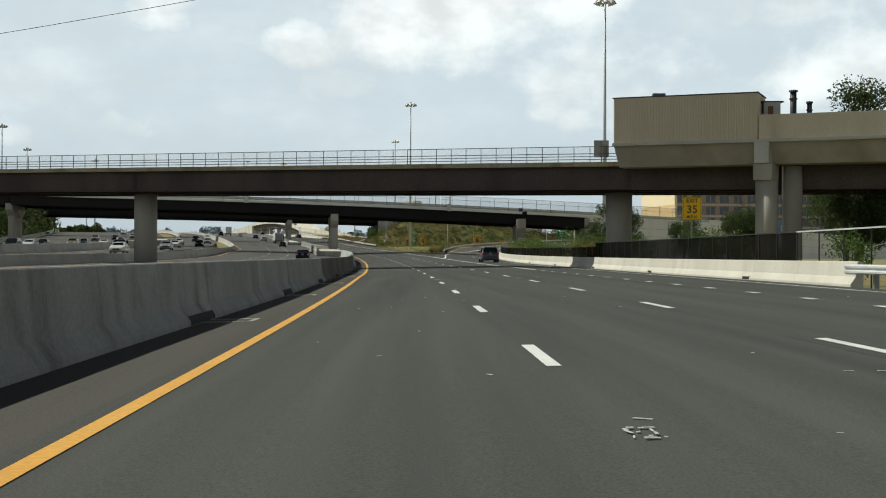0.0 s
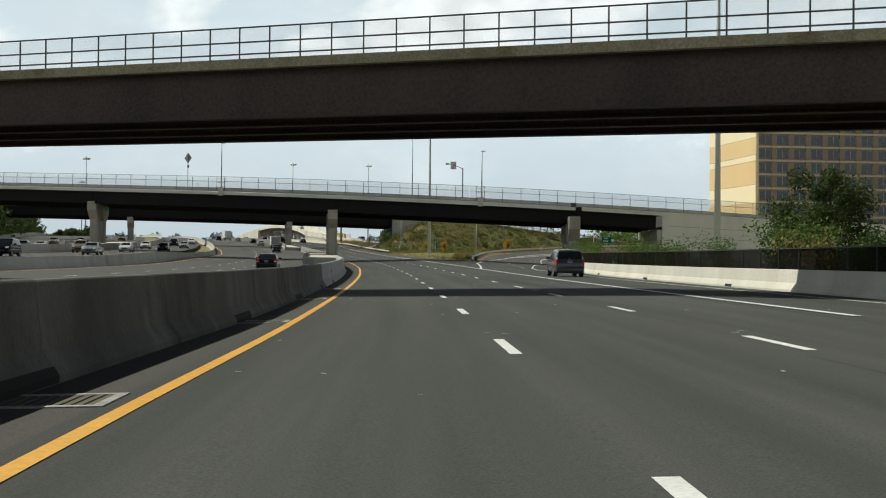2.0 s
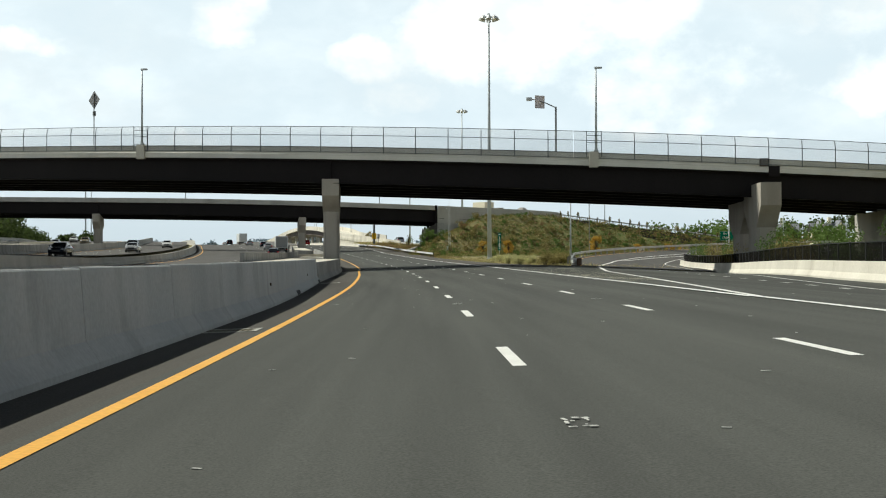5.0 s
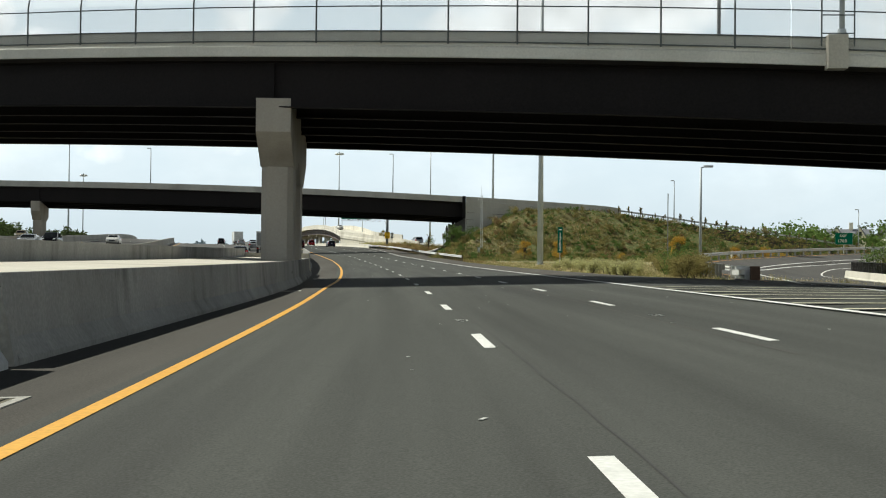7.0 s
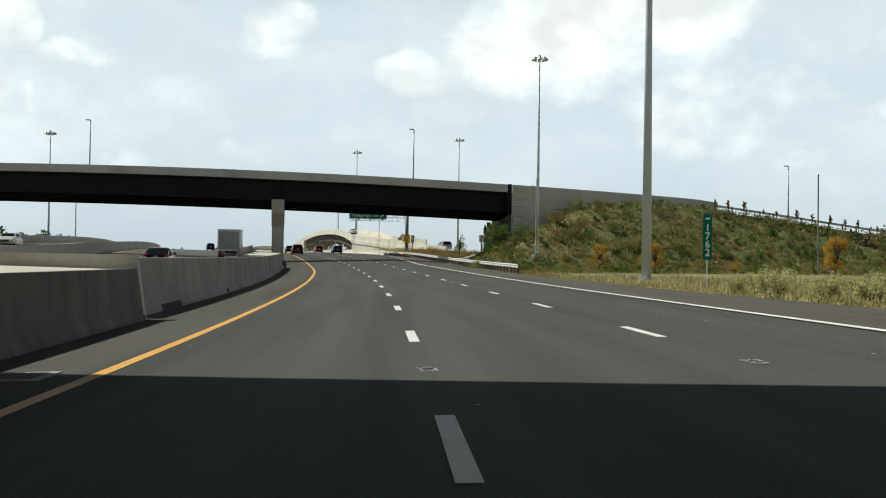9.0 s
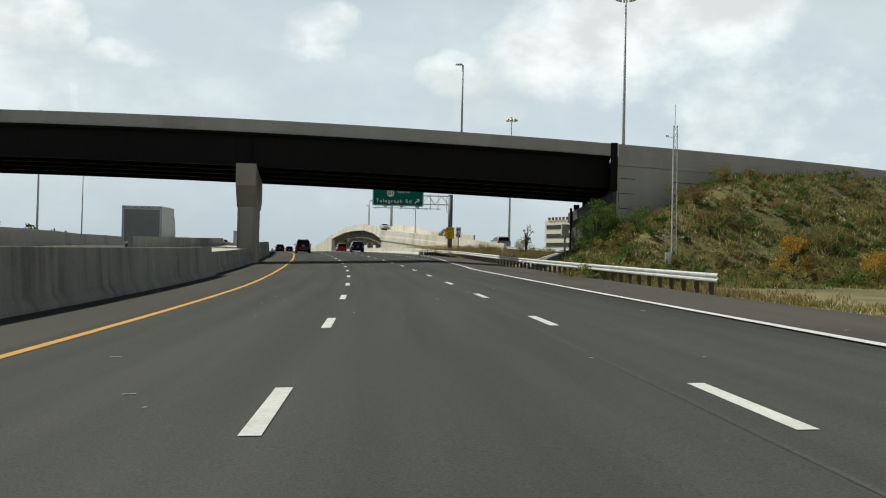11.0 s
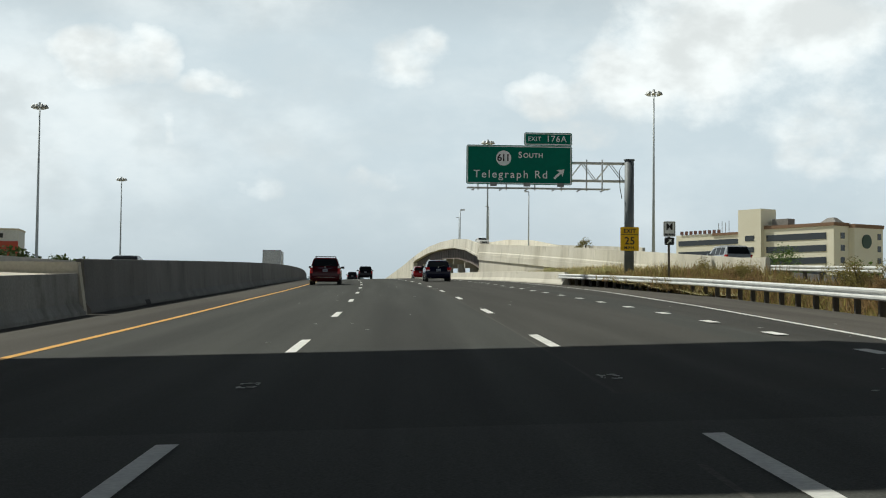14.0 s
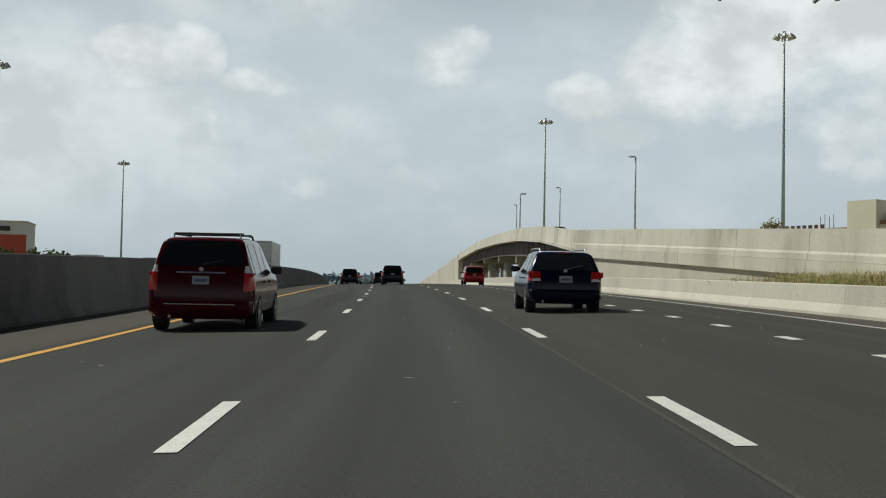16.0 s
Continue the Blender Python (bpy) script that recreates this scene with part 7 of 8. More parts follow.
WHITE_T = surf("white_truck_skin", (0.60, 0.60, 0.57), (0.68, 0.68, 0.65), 0.4, 0.6, 15.0, 0.05, stain=(0.5, 0.5, 0.47))
put(truck("box_truck", "white box truck with a grey roll-up rear door", 6.0, 2.4, 3.3, 1.05, WHITE_T, surf("grey_door", (0.20, 0.205, 0.205), (0.25, 0.255, 0.255), 0.5), False), 391, -12.35)
put(truck("semi_trailer", "white semi-trailer with rear doors and corner posts", 14.0, 2.6, 4.05, 1.2, WHITE_T, WHITE_T, True), 592, -11.3)

# ---- buildings ----
BRICK = surf("brown_brick_face", (0.30, 0.225, 0.155), (0.35, 0.27, 0.19), 0.9, 0.4, 6.0, 0.05, fine_mix=0.06)
TANF = surf("tan_stucco", (0.70, 0.50, 0.25), (0.74, 0.54, 0.28), 0.9, 0.1, 5.0, 0.0, fine_mix=0.03)
CREAM = surf("cream_stucco", (0.82, 0.70, 0.46), (0.86, 0.74, 0.50), 0.9, 0.1, 5.0, 0.0, fine_mix=0.03)
SLABC = surf("pale_slab", (0.56, 0.49, 0.38), (0.62, 0.55, 0.44), 0.9, 0.3, 8.0, 0.0, fine_mix=0.05)
GLASSB = plain("office_glass", (0.03, 0.035, 0.04), 0.12, 0.0, 0.6)
WHITEF = surf("cream_facade", (0.80, 0.75, 0.60), (0.85, 0.80, 0.66), 0.9, 0.15, 6.0, 0.0, fine_mix=0.04)

hv = Vector((-0.13, 0.99, 0)).normalized()
hu = Vector((0.99, 0.13, 0)).normalized()
ho = Vector((61.5, 297.0, -1.0))


def hp(a, b, z):
    return ho + hu * a + hv * b + Vector((0, 0, z))


def hbox(a0, a1, b0, b1, z0, z1):
    return Mesh().loft([[hp(a, b, z) for a, b in ((a0, b0), (a1, b0), (a1, b1), (a0, b1))] for z in (z0, z1)])


hotel = thing("hotel", "tall brown and tan hotel block with rows of windows", "building", tuple(ho))
HW = 64.0
part("core", hbox(0.3, HW, 0.35, 26.4, 0, 31.5), BRICK, hotel)
part("parapet", hbox(-0.25, HW + 0.2, -0.1, 26.9, 31.5, 32.5), CREAM, hotel)
part("cornice", hbox(-0.5, HW + 0.4, -0.35, 27.1, 32.2, 32.5), SLABC, hotel)
part("roof_house", hbox(11, 40, 4, 20, 32.5, 35.8), SLABC, hotel)
part("sign_panel", hbox(12, 19, -0.2, 0.3, 29.4, 32.1), plain("dark_green_panel", (0.01, 0.09, 0.05), 0.4), hotel)
z = 0.0
bands = [(0, 6.6, TANF), (6.6, 8.4, CREAM), (8.4, 14.2, TANF), (14.2, 17.8, CREAM), (17.8, 22.4, TANF), (22.4, 23.6, CREAM), (23.6, 27.0, TANF), (27.0, 31.5, CREAM)]
for z0, z1, mt in bands:
    part("side_band", hbox(0.0, 0.3, 0.0, 26.6, z0 + 0.03, z1 - 0.03), mt, hotel)
part("corner_pier", hbox(0.0, 0.5, -0.02, 0.4, 0, 31.5), CREAM, hotel)
fl = 2.72
for k in range(11):
    z0 = 0.9 + k * fl
    part("floor_slab", hbox(0.5, HW, -0.02, 0.36, z0 - 0.42, z0 - 0.02), SLABC, hotel)
    for c in range(18):
        a = 0.75 + c * 3.5
        wn_ = part("window", hbox(a, a + 2.4, 0.16, 0.345, z0 + 0.3, z0 + 2.0), GLASSB, hotel)
        for d in (0.0, 1.17, 2.34):
            part("mullion", hbox(a + d, a + d + 0.06, 0.12, 0.158, z0 + 0.3, z0 + 2.0), SLABC, wn_)
        part("pier", hbox(a + 2.42, a + 3.48, 0.0, 0.36, z0 - 0.0, z0 + 2.28), BRICK, hotel)

ct = thing("office_hotel", "cream low-rise building with dark ribbon windows", "building", (0, 770, 10))
cth = radians(47)
cu_, cv_ = Vector((math.cos(cth), -math.sin(cth), 0)), None
cv_ = Vector((-cu_.y, cu_.x, 0))
co = Vector((-23.8, 797, 10.2))


def cp(a, b, z):
    return co + cu_ * (a * 1.28) + cv_ * b + Vector((0, 0, z))


def cbox(a0, a1, b0, b1, z0, z1):
    return Mesh().loft([[cp(a, b, z) for a, b in ((a0, b0), (a1, b0), (a1, b1), (a0, b1))] for z in (z0, z1)])


ROOF_B = surf("brown_roof_edge", (0.22, 0.13, 0.08), (0.26, 0.16, 0.1), 0.8)
ROOF_G = surf("grey_roof_plant", (0.2, 0.19, 0.18), (0.27, 0.26, 0.24), 0.8)
part("left_wing", cbox(0, 21.3, 0, 9, -4, 17.0), WHITEF, ct)
part("stair_tower", cbox(21.3, 28, -2.0, 4.2, -4, 23.2), WHITEF, ct)
part("right_wing", cbox(28, 47, -0.5, 5.5, -4, 17.4), WHITEF, ct)
part("roof_band", cbox(28.02, 47.2, -0.8, 5.6, 17.4, 18.3), ROOF_B, ct)
part("roof_band", cbox(12, 21.28, -0.3, 9, 16.4, 17.1), ROOF_B, ct)
part("end_wing", cbox(46.6, 48.4, 5.7, 17.5, -4, 17.0), WHITEF, ct)
part("roof_band", cbox(46.5, 48.6, 5.62, 17.7, 17.0, 18.0), ROOF_B, ct)
part("roof_house", Mesh().loft([[cp(a, b, 18.2) for a, b in ((42, 1), (46.5, 1), (46.5, 5), (42, 5))], [cp(a, b, 19.8) for a, b in ((43.5, 2.4), (45, 2.4), (45, 3.6), (43.5, 3.6))]]), ROOF_G, ct)
part("roof_house", cbox(29, 33.5, 1.2, 4, 18.3, 20.2), ROOF_G, ct)
q = cp(48.42, 10.5, 13.4)
part("sign_shape", Mesh().tube([q, q + cu_ * 0.3], 1.9, 20), plain("dark_green_sign", (0.02, 0.06, 0.04), 0.5), ct)
for k in range(5):
    z0 = 0.5 + k * 3.3
    part("ribbon_window", cbox(0.8, 20.6, -0.12, 0.1, z0, z0 + 1.5), GLASSB, ct)
    part("ribbon_window", cbox(28.6, 45.0, -0.62, -0.4, z0 + 0.2, z0 + 1.95), GLASSB, ct)
    part("window", cbox(23.4, 26.0, -2.12, -1.9, z0 + 0.5, z0 + 2.0), GLASSB, ct)
    part("window", cbox(46.95, 47.08, 2.2, 3.8, z0 + 0.3, z0 + 1.9), GLASSB, ct)
    part("window", cbox(48.35, 48.48, 15.2, 16.6, z0 + 0.3, z0 + 1.9), GLASSB, ct)
for i in range(9):
    part("sign_shape", cbox(1.6 + i * 1.5, 2.5 + i * 1.5, -0.3, -0.1, 17.05, 18.1), plain("rust_red_sign", (0.13, 0.05, 0.035), 0.5) if i == 0 else bpy.data.materials["rust_red_sign"], ct)
for i in range(4):
    part("antenna", rod(cp(10 + i * 1.1, 5, 17), cp(10 + i * 1.1, 5, 20.5 + 0.5 * (i % 2)), 0.09), POLE, ct)

st_ = thing("store", "white and red storefront with a tall sign band", "building", (-350, 990, 3))
rt = Matrix.Rotation(radians(20), 3, "Z")
sc = Vector((-373, 985, -1.2))
for nm, c, s_, mt in (("wall", (0, 14, 20), (64, 26, 44), surf("white_store_wall", (0.6, 0.6, 0.58), (0.66, 0.66, 0.64), 0.8)), ("sign_band", (0, 0.6, 31.5), (64.4, 0.8, 9.5), plain("orange_red_band", (0.42, 0.05, 0.02), 0.5)), ("coping", (0, 14, 42.2), (64.6, 26.6, 0.8), SLABC)):
    part(nm, Mesh().box(sc + rt @ Vector(c), s_, rt), mt, st_)
for i in range(4):
    part("sign_bar", Mesh().box(sc + rt @ Vector((-22 + i * 14, 0.3, 39.0)), (10, 0.5, 2.2), rt), SIGN_K, st_)


# ---- plants ----
def leaf_mat(name, a, b):
    m = surf(name, a, b, 0.75, 0.6, 9.0, 0.0, spec=0.25, fine_mix=0.35)
    n, l = m.node_tree.nodes, m.node_tree.links
    geo, hs = n.new("ShaderNodeNewGeometry"), [x for x in n if x.type == "HUE_SAT"][0]
    mr_ = n.new("ShaderNodeMapRange")
    mr_.inputs[3].default_value, mr_.inputs[4].default_value = 0.6, 1.4
    mu = n.new("ShaderNodeMath")
    mu.operation = "MULTIPLY"
    l.new(geo.outputs["Random Per Island"], mr_.inputs[0])
    old = hs.inputs["Value"].links[0].from_socket
    l.new(old, mu.inputs[0])
    l.new(mr_.outputs[0], mu.inputs[1])
    l.new(mu.outputs[0], hs.inputs["Value"])
    tr_, add = n.new("ShaderNodeBsdfTranslucent"), n.new("ShaderNodeMixShader")
    l.new(hs.outputs[0], tr_.inputs[0])
    p = n["Principled BSDF"]
    add.inputs[0].default_value = 0.42
    l.new(p.outputs[0], add.inputs[1])
    l.new(tr_.outputs[0], add.inputs[2])
    l.new(add.outputs[0], n["Material Output"].inputs[0])
    return m


LEAF_D = leaf_mat("dark_leaves", (0.04, 0.062, 0.018), (0.07, 0.10, 0.028))
LEAF_G = leaf_mat("green_leaves", (0.085, 0.145, 0.032), (0.13, 0.195, 0.048))
LEAF_O = leaf_mat("olive_scrub", (0.21, 0.19, 0.06), (0.30, 0.25, 0.10))
LEAF_Y = leaf_mat("yellow_leaves", (0.40, 0.24, 0.035), (0.48, 0.32, 0.06))
LEAF_R = leaf_mat("rusty_leaves", (0.23, 0.155, 0.075), (0.31, 0.21, 0.105))
STRAW = leaf_mat("straw_grass", (0.55, 0.46, 0.24), (0.66, 0.57, 0.34))
BARK = surf("bark", (0.055, 0.042, 0.03), (0.085, 0.066, 0.048), 0.95, 4.0, 30.0, 0.4)


def leaves(m, rr, c, rad, k, size, flat=0.8):
    """k small bent leaves scattered through a clump, denser near its skin."""
    for _ in range(k):
        d = Vector((rr.gauss(0, 1), rr.gauss(0, 1), rr.gauss(0, 1) * flat)).normalized()
        p = c + d * rad * (rr.random() ** 0.45)
        a = Vector((rr.gauss(0, 1), rr.gauss(0, 1), rr.gauss(0, 0.7))).normalized()
        b = a.orthogonal().normalized()
        s = size * rr.uniform(0.6, 1.4)
        b = (b * math.cos(rr.uniform(0, 6)) + a.cross(b) * math.sin(rr.uniform(0, 6))).normalized()
        m.add([p - a * s, p + b * s * 0.55, p + a * s, p - b * s * 0.55], [(0, 1, 2, 3)])


def quick(m, name, mat):
    """Mesh data with no clean-up, for many loose leaves."""
    me = bpy.data.meshes.new(name)
    me.from_pydata(m.v, [], m.f)
    me.materials.append(mat)
    return me


def tree(seed, h, spread, mat, label, clumps=26, per=90, size=0.16, category="tree", name="tree"):
    rr = random.Random(seed)
    t = thing(name, label, category)
    tr_ = Mesh()
    tr_.tube([(0, 0, -0.3), (rr.uniform(-0.1, 0.1), 0, h * 0.25), (rr.uniform(-0.3, 0.3), rr.uniform(-0.3, 0.3), h * 0.7)], [h * 0.022 + 0.03, h * 0.017 + 0.02, 0.03], 8)
    cr = Mesh()
    for i in range(clumps):
        e = rr.uniform(0.0, 1.0)
        zc = h * (0.34 + 0.6 * e)
        ra = spread * math.sqrt(max(0.08, 1 - (e * 1.5 - 0.55) ** 2)) * rr.uniform(0.35, 1.0)
        a = rr.uniform(0, 6.283)
        c = Vector((math.cos(a) * ra, math.sin(a) * ra, zc))
        if i < 12:
            tr_.tube([(0, 0, h * rr.uniform(0.2, 0.5)), c * 0.55 + Vector((0, 0, zc * 0.35)), c], [0.05 + h * 0.005, 0.04, 0.015], 5)
        leaves(cr, rr, c, spread * rr.uniform(0.22, 0.42), per, size)
    part("trunk", tr_, BARK, t, local=True)
    part("crown", quick(cr, "crown", mat), None, t, local=True)
    return t


def bush(seed, h, mat, label, per=1500, size=0.052):
    rr = random.Random(seed)
    t = thing("shrub", label, "shrub")
    cr, sm = Mesh(), Mesh()
    for i in range(7):
        a = rr.uniform(0, 6.28)
        c = Vector((math.cos(a) * h * 0.42 * rr.random(), math.sin(a) * h * 0.42 * rr.random(), h * rr.uniform(0.25, 0.75)))
        sm.tube([(0, 0, -0.1), c * 0.6, c], [0.03, 0.02, 0.01], 5)
        leaves(cr, rr, c, h * rr.uniform(0.22, 0.36), per // 7, size)
    part("woody_base", sm, BARK, t, local=True)
    part("foliage", quick(cr, "foliage", mat), None, t, local=True)
    return t


def plant(proto, first, x, y, z, k, rz):
    ob = proto if first else copy_thing(proto, pose(x, y, z, 0, 0, rz))
    if first:
        ob.matrix_basis = pose(x, y, z, 0, 0, rz)
    ob.scale = (k, k, k)
    return ob


rr = random.Random(11)
# the big shrubby tree by the exit wall and its neighbours
big = tree(3, 5.6, 2.5, LEAF_D, "bushy green tree behind the screened fence", 30, 460, 0.08)
p = R(108, 19.5)
big.matrix_basis = pose(p.x, p.y, p.z)
t2 = tree(4, 5.0, 2.4, LEAF_D, "dark green tree beside the road wall", 26, 420, 0.075)
for i, (s, n, k) in enumerate(((92, 27, 0.9), (100, 30, 1.0), (50, 27, 0.9), (107, 26, 0.85), (62, 32, 1.2), (70, 36, 1.2), (46, 33, 1.25), (76, 31, 1.1))):
    p = R(s, n)
    plant(t2, i == 0, p.x, p.y, p.z, k, rr.uniform(0, 360))
tall = tree(8, 13.0, 4.6, LEAF_D, "tall open-crowned tree with dark leaves", 46, 330, 0.1)
for i, (x, y, k) in enumerate(((41.5, 111, 1.38), (47, 108, 1.3), (50, 90, 0.9), (38, 104, 0.85), (54, 112, 1.2))):
    plant(tall, i == 0, x, y, -0.3, k, rr.uniform(0, 360))
sh1 = bush(5, 2.2, LEAF_G, "leafy green shrub beside the fence")
sh2 = bush(6, 1.8, LEAF_O, "low olive scrub bush on dry ground")
sh3 = bush(7, 1.5, LEAF_R, "rust-coloured dry shrub on the slope")
sh4 = bush(9, 1.9, LEAF_Y, "yellow-leaved autumn bush on the slope")
first = {id(b): True for b in (sh1, sh2, sh3, sh4)}


def put_bush(b, x, y, z, k):
    plant(b, first[id(b)], x, y, z, k, rr.uniform(0, 360))
    first[id(b)] = False


for i in range(30):
    s = rr.uniform(36, 255)
    p = R(s, fn(s) + rr.uniform(1.2, 6))
    put_bush(rr.choice((sh1, sh1, sh1, sh2)), p.x, p.y, p.z, rr.uniform(0.7, 1.35))
for i in range(16):
    s = rr.uniform(92, 170)
    p = R(s, fn(s) + rr.uniform(1.0, 3.4))
    put_bush(rr.choice((sh1, sh1, sh2, sh3)), p.x, p.y, p.z, rr.uniform(0.9, 1.5))
for x, y, b, k in ((24, 212, sh3, 1.4), (27, 206, sh2, 1.5), (31, 214, sh1, 1.4), (36, 210, sh4, 1.1), (22, 222, sh1, 1.2)):
    put_bush(b, x, y, ground_at(x, y), k)
for i in range(18):
    s = rr.uniform(214, 296)
    p = R(s, fn(s) + rr.uniform(1.4, 6))
    put_bush(rr.choice((sh1, sh1, sh2)), p.x, p.y, p.z, rr.uniform(1.0, 1.9))
for s, dn, b, k in ((262, 3.0, sh1, 1.9), (266, 4.0, sh1, 1.7), (259, 2.6, sh2, 1.7), (244, 2.5, sh2, 1.6), (240, 3, sh1, 1.5), (286, 1.8, sh1, 1.1), (290, 2.2, sh2, 1.2), (263, 2.6, sh4, 0.8)):
    p = R(s, fn(s) + dn)
    put_bush(b, p.x, p.y, p.z, k)
# shrubs in the nose between road and ramp
for i in range(22):
    y = 258.5 + i * 2.4
    x = float(np.interp(y, [252, 285, 306, 321], [4.5, 7, 9.4, 15.9])) - rr.uniform(1.0, 2.6)
    put_bush(rr.choice((sh2, sh1, sh2)), x, y, ground_at(x, y), rr.uniform(0.7, 1.15))
sh5 = bush(10, 1.1, leaf_mat("pale_grass_clump", (0.40, 0.40, 0.18), (0.52, 0.50, 0.26)), "pale green-yellow clump of tall grass", 1200, 0.045)
first[id(sh5)] = True
for i in range(26):
    s = 266 + i * 1.7 + rr.uniform(-0.6, 0.6)
    p = R(s, float(np.interp(s, [266, 290, 312], [13.6, 15.4, 16.2])) + rr.uniform(-0.7, 1.6))
    put_bush(sh5, p.x, p.y, p.z - 0.1, rr.uniform(0.7, 1.2))
for s, n, k in ((258.5, 15.2, 0.62), (260.5, 15.8, 0.7), (263, 15.4, 0.66), (265.5, 16.2, 0.7)):
    p = R(s, n)
    put_bush(sh2, p.x, p.y, p.z - 0.1, k)
# scrub on the embankment
for i in range(44):
    x = rr.uniform(-12, 75)
    y = Y3(x) - rr.uniform(0.8, 26)
    z = hill(x, y)
    put_bush(rr.choice((sh2, sh2, sh1, sh1, sh3)) if rr.random() < 0.6 else sh2, x, y, z, rr.uniform(0.3, 1.05))
ytree = tree(41, 3.4, 1.3, LEAF_Y, "slim young tree with orange autumn leaves", 18, 190, 0.06)
for i, (x, y, k) in enumerate(((17.6, 371, 1.2), (-3.2, 388, 0.9), (24.5, 366, 0.8), (1.6, 378, 0.95))):
    plant(ytree, i == 0, x, y, hill(x, y) - 0.1, k, 70 * i)
cab = thing("utility_cabinet", "grey steel utility cabinet on the verge", "cabinet", (25.5, 370, ground_at(25.5, 370)))
part("cabinet_body", Mesh().box((25.5, 370, ground_at(25.5, 370) + 1.0), (1.5, 0.8, 2.0)), GALV, cab)
part("cabinet_door", Mesh().box((25.5, 369.58, ground_at(25.5, 370) + 1.0), (1.3, 0.04, 1.7)), GALV, cab)
bp = thing("utility_pole", "thin bare steel pole among the scrub", "pole", (16.6, 374, hill(16.6, 374)))
part("pole", Mesh().tube([(16.6, 374, hill(16.6, 374) - 0.3), (16.6, 374, 13.0)], 0.07, 8), POLE, bp)
for x, y, k in ((2, 389, 1.3), (34, 392, 1.5), (12, 393, 0.8), (36, 389, 1.0)):
    put_bush(sh4, x, y, hill(x, y), k)
# saplings along the crest
sap = tree(21, 1.5, 0.35, LEAF_O, "thin young sapling on the embankment", 10, 26, 0.07, "sapling", "sapling")
for i in range(36):
    x = 14 + i * 2.3 + rr.uniform(-0.5, 0.5)
    plant(sap, i == 0, x, Y3(x) - 0.8, hill(x, Y3(x) - 0.8), rr.uniform(0.7, 1.2), rr.uniform(0, 360))
# shade-side trees at the third bridge's abutment and by the ramp
ab_tree = tree(52, 4.8, 1.6, LEAF_G, "bushy green shrub tree beside the abutment", 34, 240, 0.055)
for i, (x, y, k) in enumerate(((-14.6, 401.0, 0.98), (-13.9, 402.2, 0.85))):
    plant(ab_tree, i == 0, x, y, hill(x, y) - 1.0, k, 140 * i)
t4 = tree(33, 5.0, 1.9, LEAF_O, "slim olive tree beside the ramp wall", 22, 160, 0.07)
for i, (x, y, k) in enumerate(((-37.4, 532, 0.92),)):
    plant(t4, i == 0, x, y, ground_at(x, y), k, rr.uniform(0, 360))


thin = tree(61, 4.5, 0.75, LEAF_O, "tall thin sapling with sparse leaves below the ramp", 9, 44, 0.06, "sapling", "sapling")
plant(thin, True, -21.0, 446.5, ground_at(-21.0, 446.5), 1.0, 20)
put_bush(sh1, -22.3, 478.1, 7.0, 1.15)


def tufts(name, label, mat, spots, hgt, width, blades):
    m = Mesh()
    for x, y, z, *grow in spots:
        for _ in range(blades):
            a = rr.uniform(0, 6.28)
            b = Vector((x + rr.gauss(0, 0.16), y + rr.gauss(0, 0.16), z - 0.03))
            d = Vector((math.cos(a), math.sin(a), 0))
            hh = hgt * rr.uniform(0.3, 1.2) * (0.75 + 0.9 * noise.noise(Vector((x * 0.22, y * 0.22, 5))))
            hh *= grow[0] if grow else 1.0
            lean = Vector((rr.gauss(0, 0.6), rr.gauss(0, 0.6), 1)).normalized()
            m.v += [tuple(b - d * width), tuple(b + d * width), tuple(b + lean * hh)]
            k = len(m.v)
            m.f.append((k - 3, k - 2, k - 1))
    ob = new(name, quick(m, name, mat))
    return tagged(ob, label, "grass", "", "stuff")


sp = []
for _ in range(15000):
    s = rr.uniform(256, 352)
    n = 12.5 + rr.random() ** 1.2 * 30
    p = R(s, n, -0.12)
    sp.append((p.x, p.y, max(p.z, hill(p.x, p.y) if p.y > 318 and p.x > -18 else p.z), min(1.0, 0.2 + max(0.0, n - 12.6 - 1.2 * noise.noise(Vector((s * 0.2, 1, 2)))) * 0.3)))
sr = []
for _ in range(4200):
    s = rr.uniform(346, 470)
    p = R(s, rail_n(s) + 0.6 + abs(rr.gauss(0, 1)) * (2.5 if s < 404 else 4.0), -0.12)
    if not 400 < s < 424:
        sr.append((p.x, p.y, max(p.z, hill(p.x, p.y)) if s < 402 else p.z, 1.0 if s < 404 else 0.85))
tufts("grass", "tall straw-coloured dry grass along the verge", STRAW, sp[::3], 0.52, 0.024, 9)
tufts("weeds", "olive weeds behind the guardrail", LEAF_O, sr[::2], 0.36, 0.03, 8)
tufts("weeds", "rusty dry weeds behind the guardrail", LEAF_R, sr[1::3], 0.34, 0.03, 8)
tufts("grass", "green weeds among the dry verge grass", LEAF_O, sp[1::3], 0.5, 0.028, 8)
tufts("grass", "fresh green grass along the verge", LEAF_G, sp[2::5], 0.42, 0.026, 8)
sp = []
for _ in range(30000):
    x = rr.uniform(-17, 84)
    y = Y3(x) - 0.6 - rr.uniform(0, 1) ** 0.8 * 40
    sp.append((x, y, hill(x, y)))
tufts("scrub", "mixed olive scrub and weeds on the slope", LEAF_O, sp[::2], 0.62, 0.055, 9)
tufts("scrub", "bright green weeds on the slope", LEAF_G, sp[1::4], 0.62, 0.06, 10)
tufts("weeds", "brown dry weeds on the slope", LEAF_R, sp[3::8], 0.55, 0.05, 7)
tufts("grass", "pale dry grass on the slope", STRAW, sp[7::8], 0.5, 0.04, 7)
sp = []
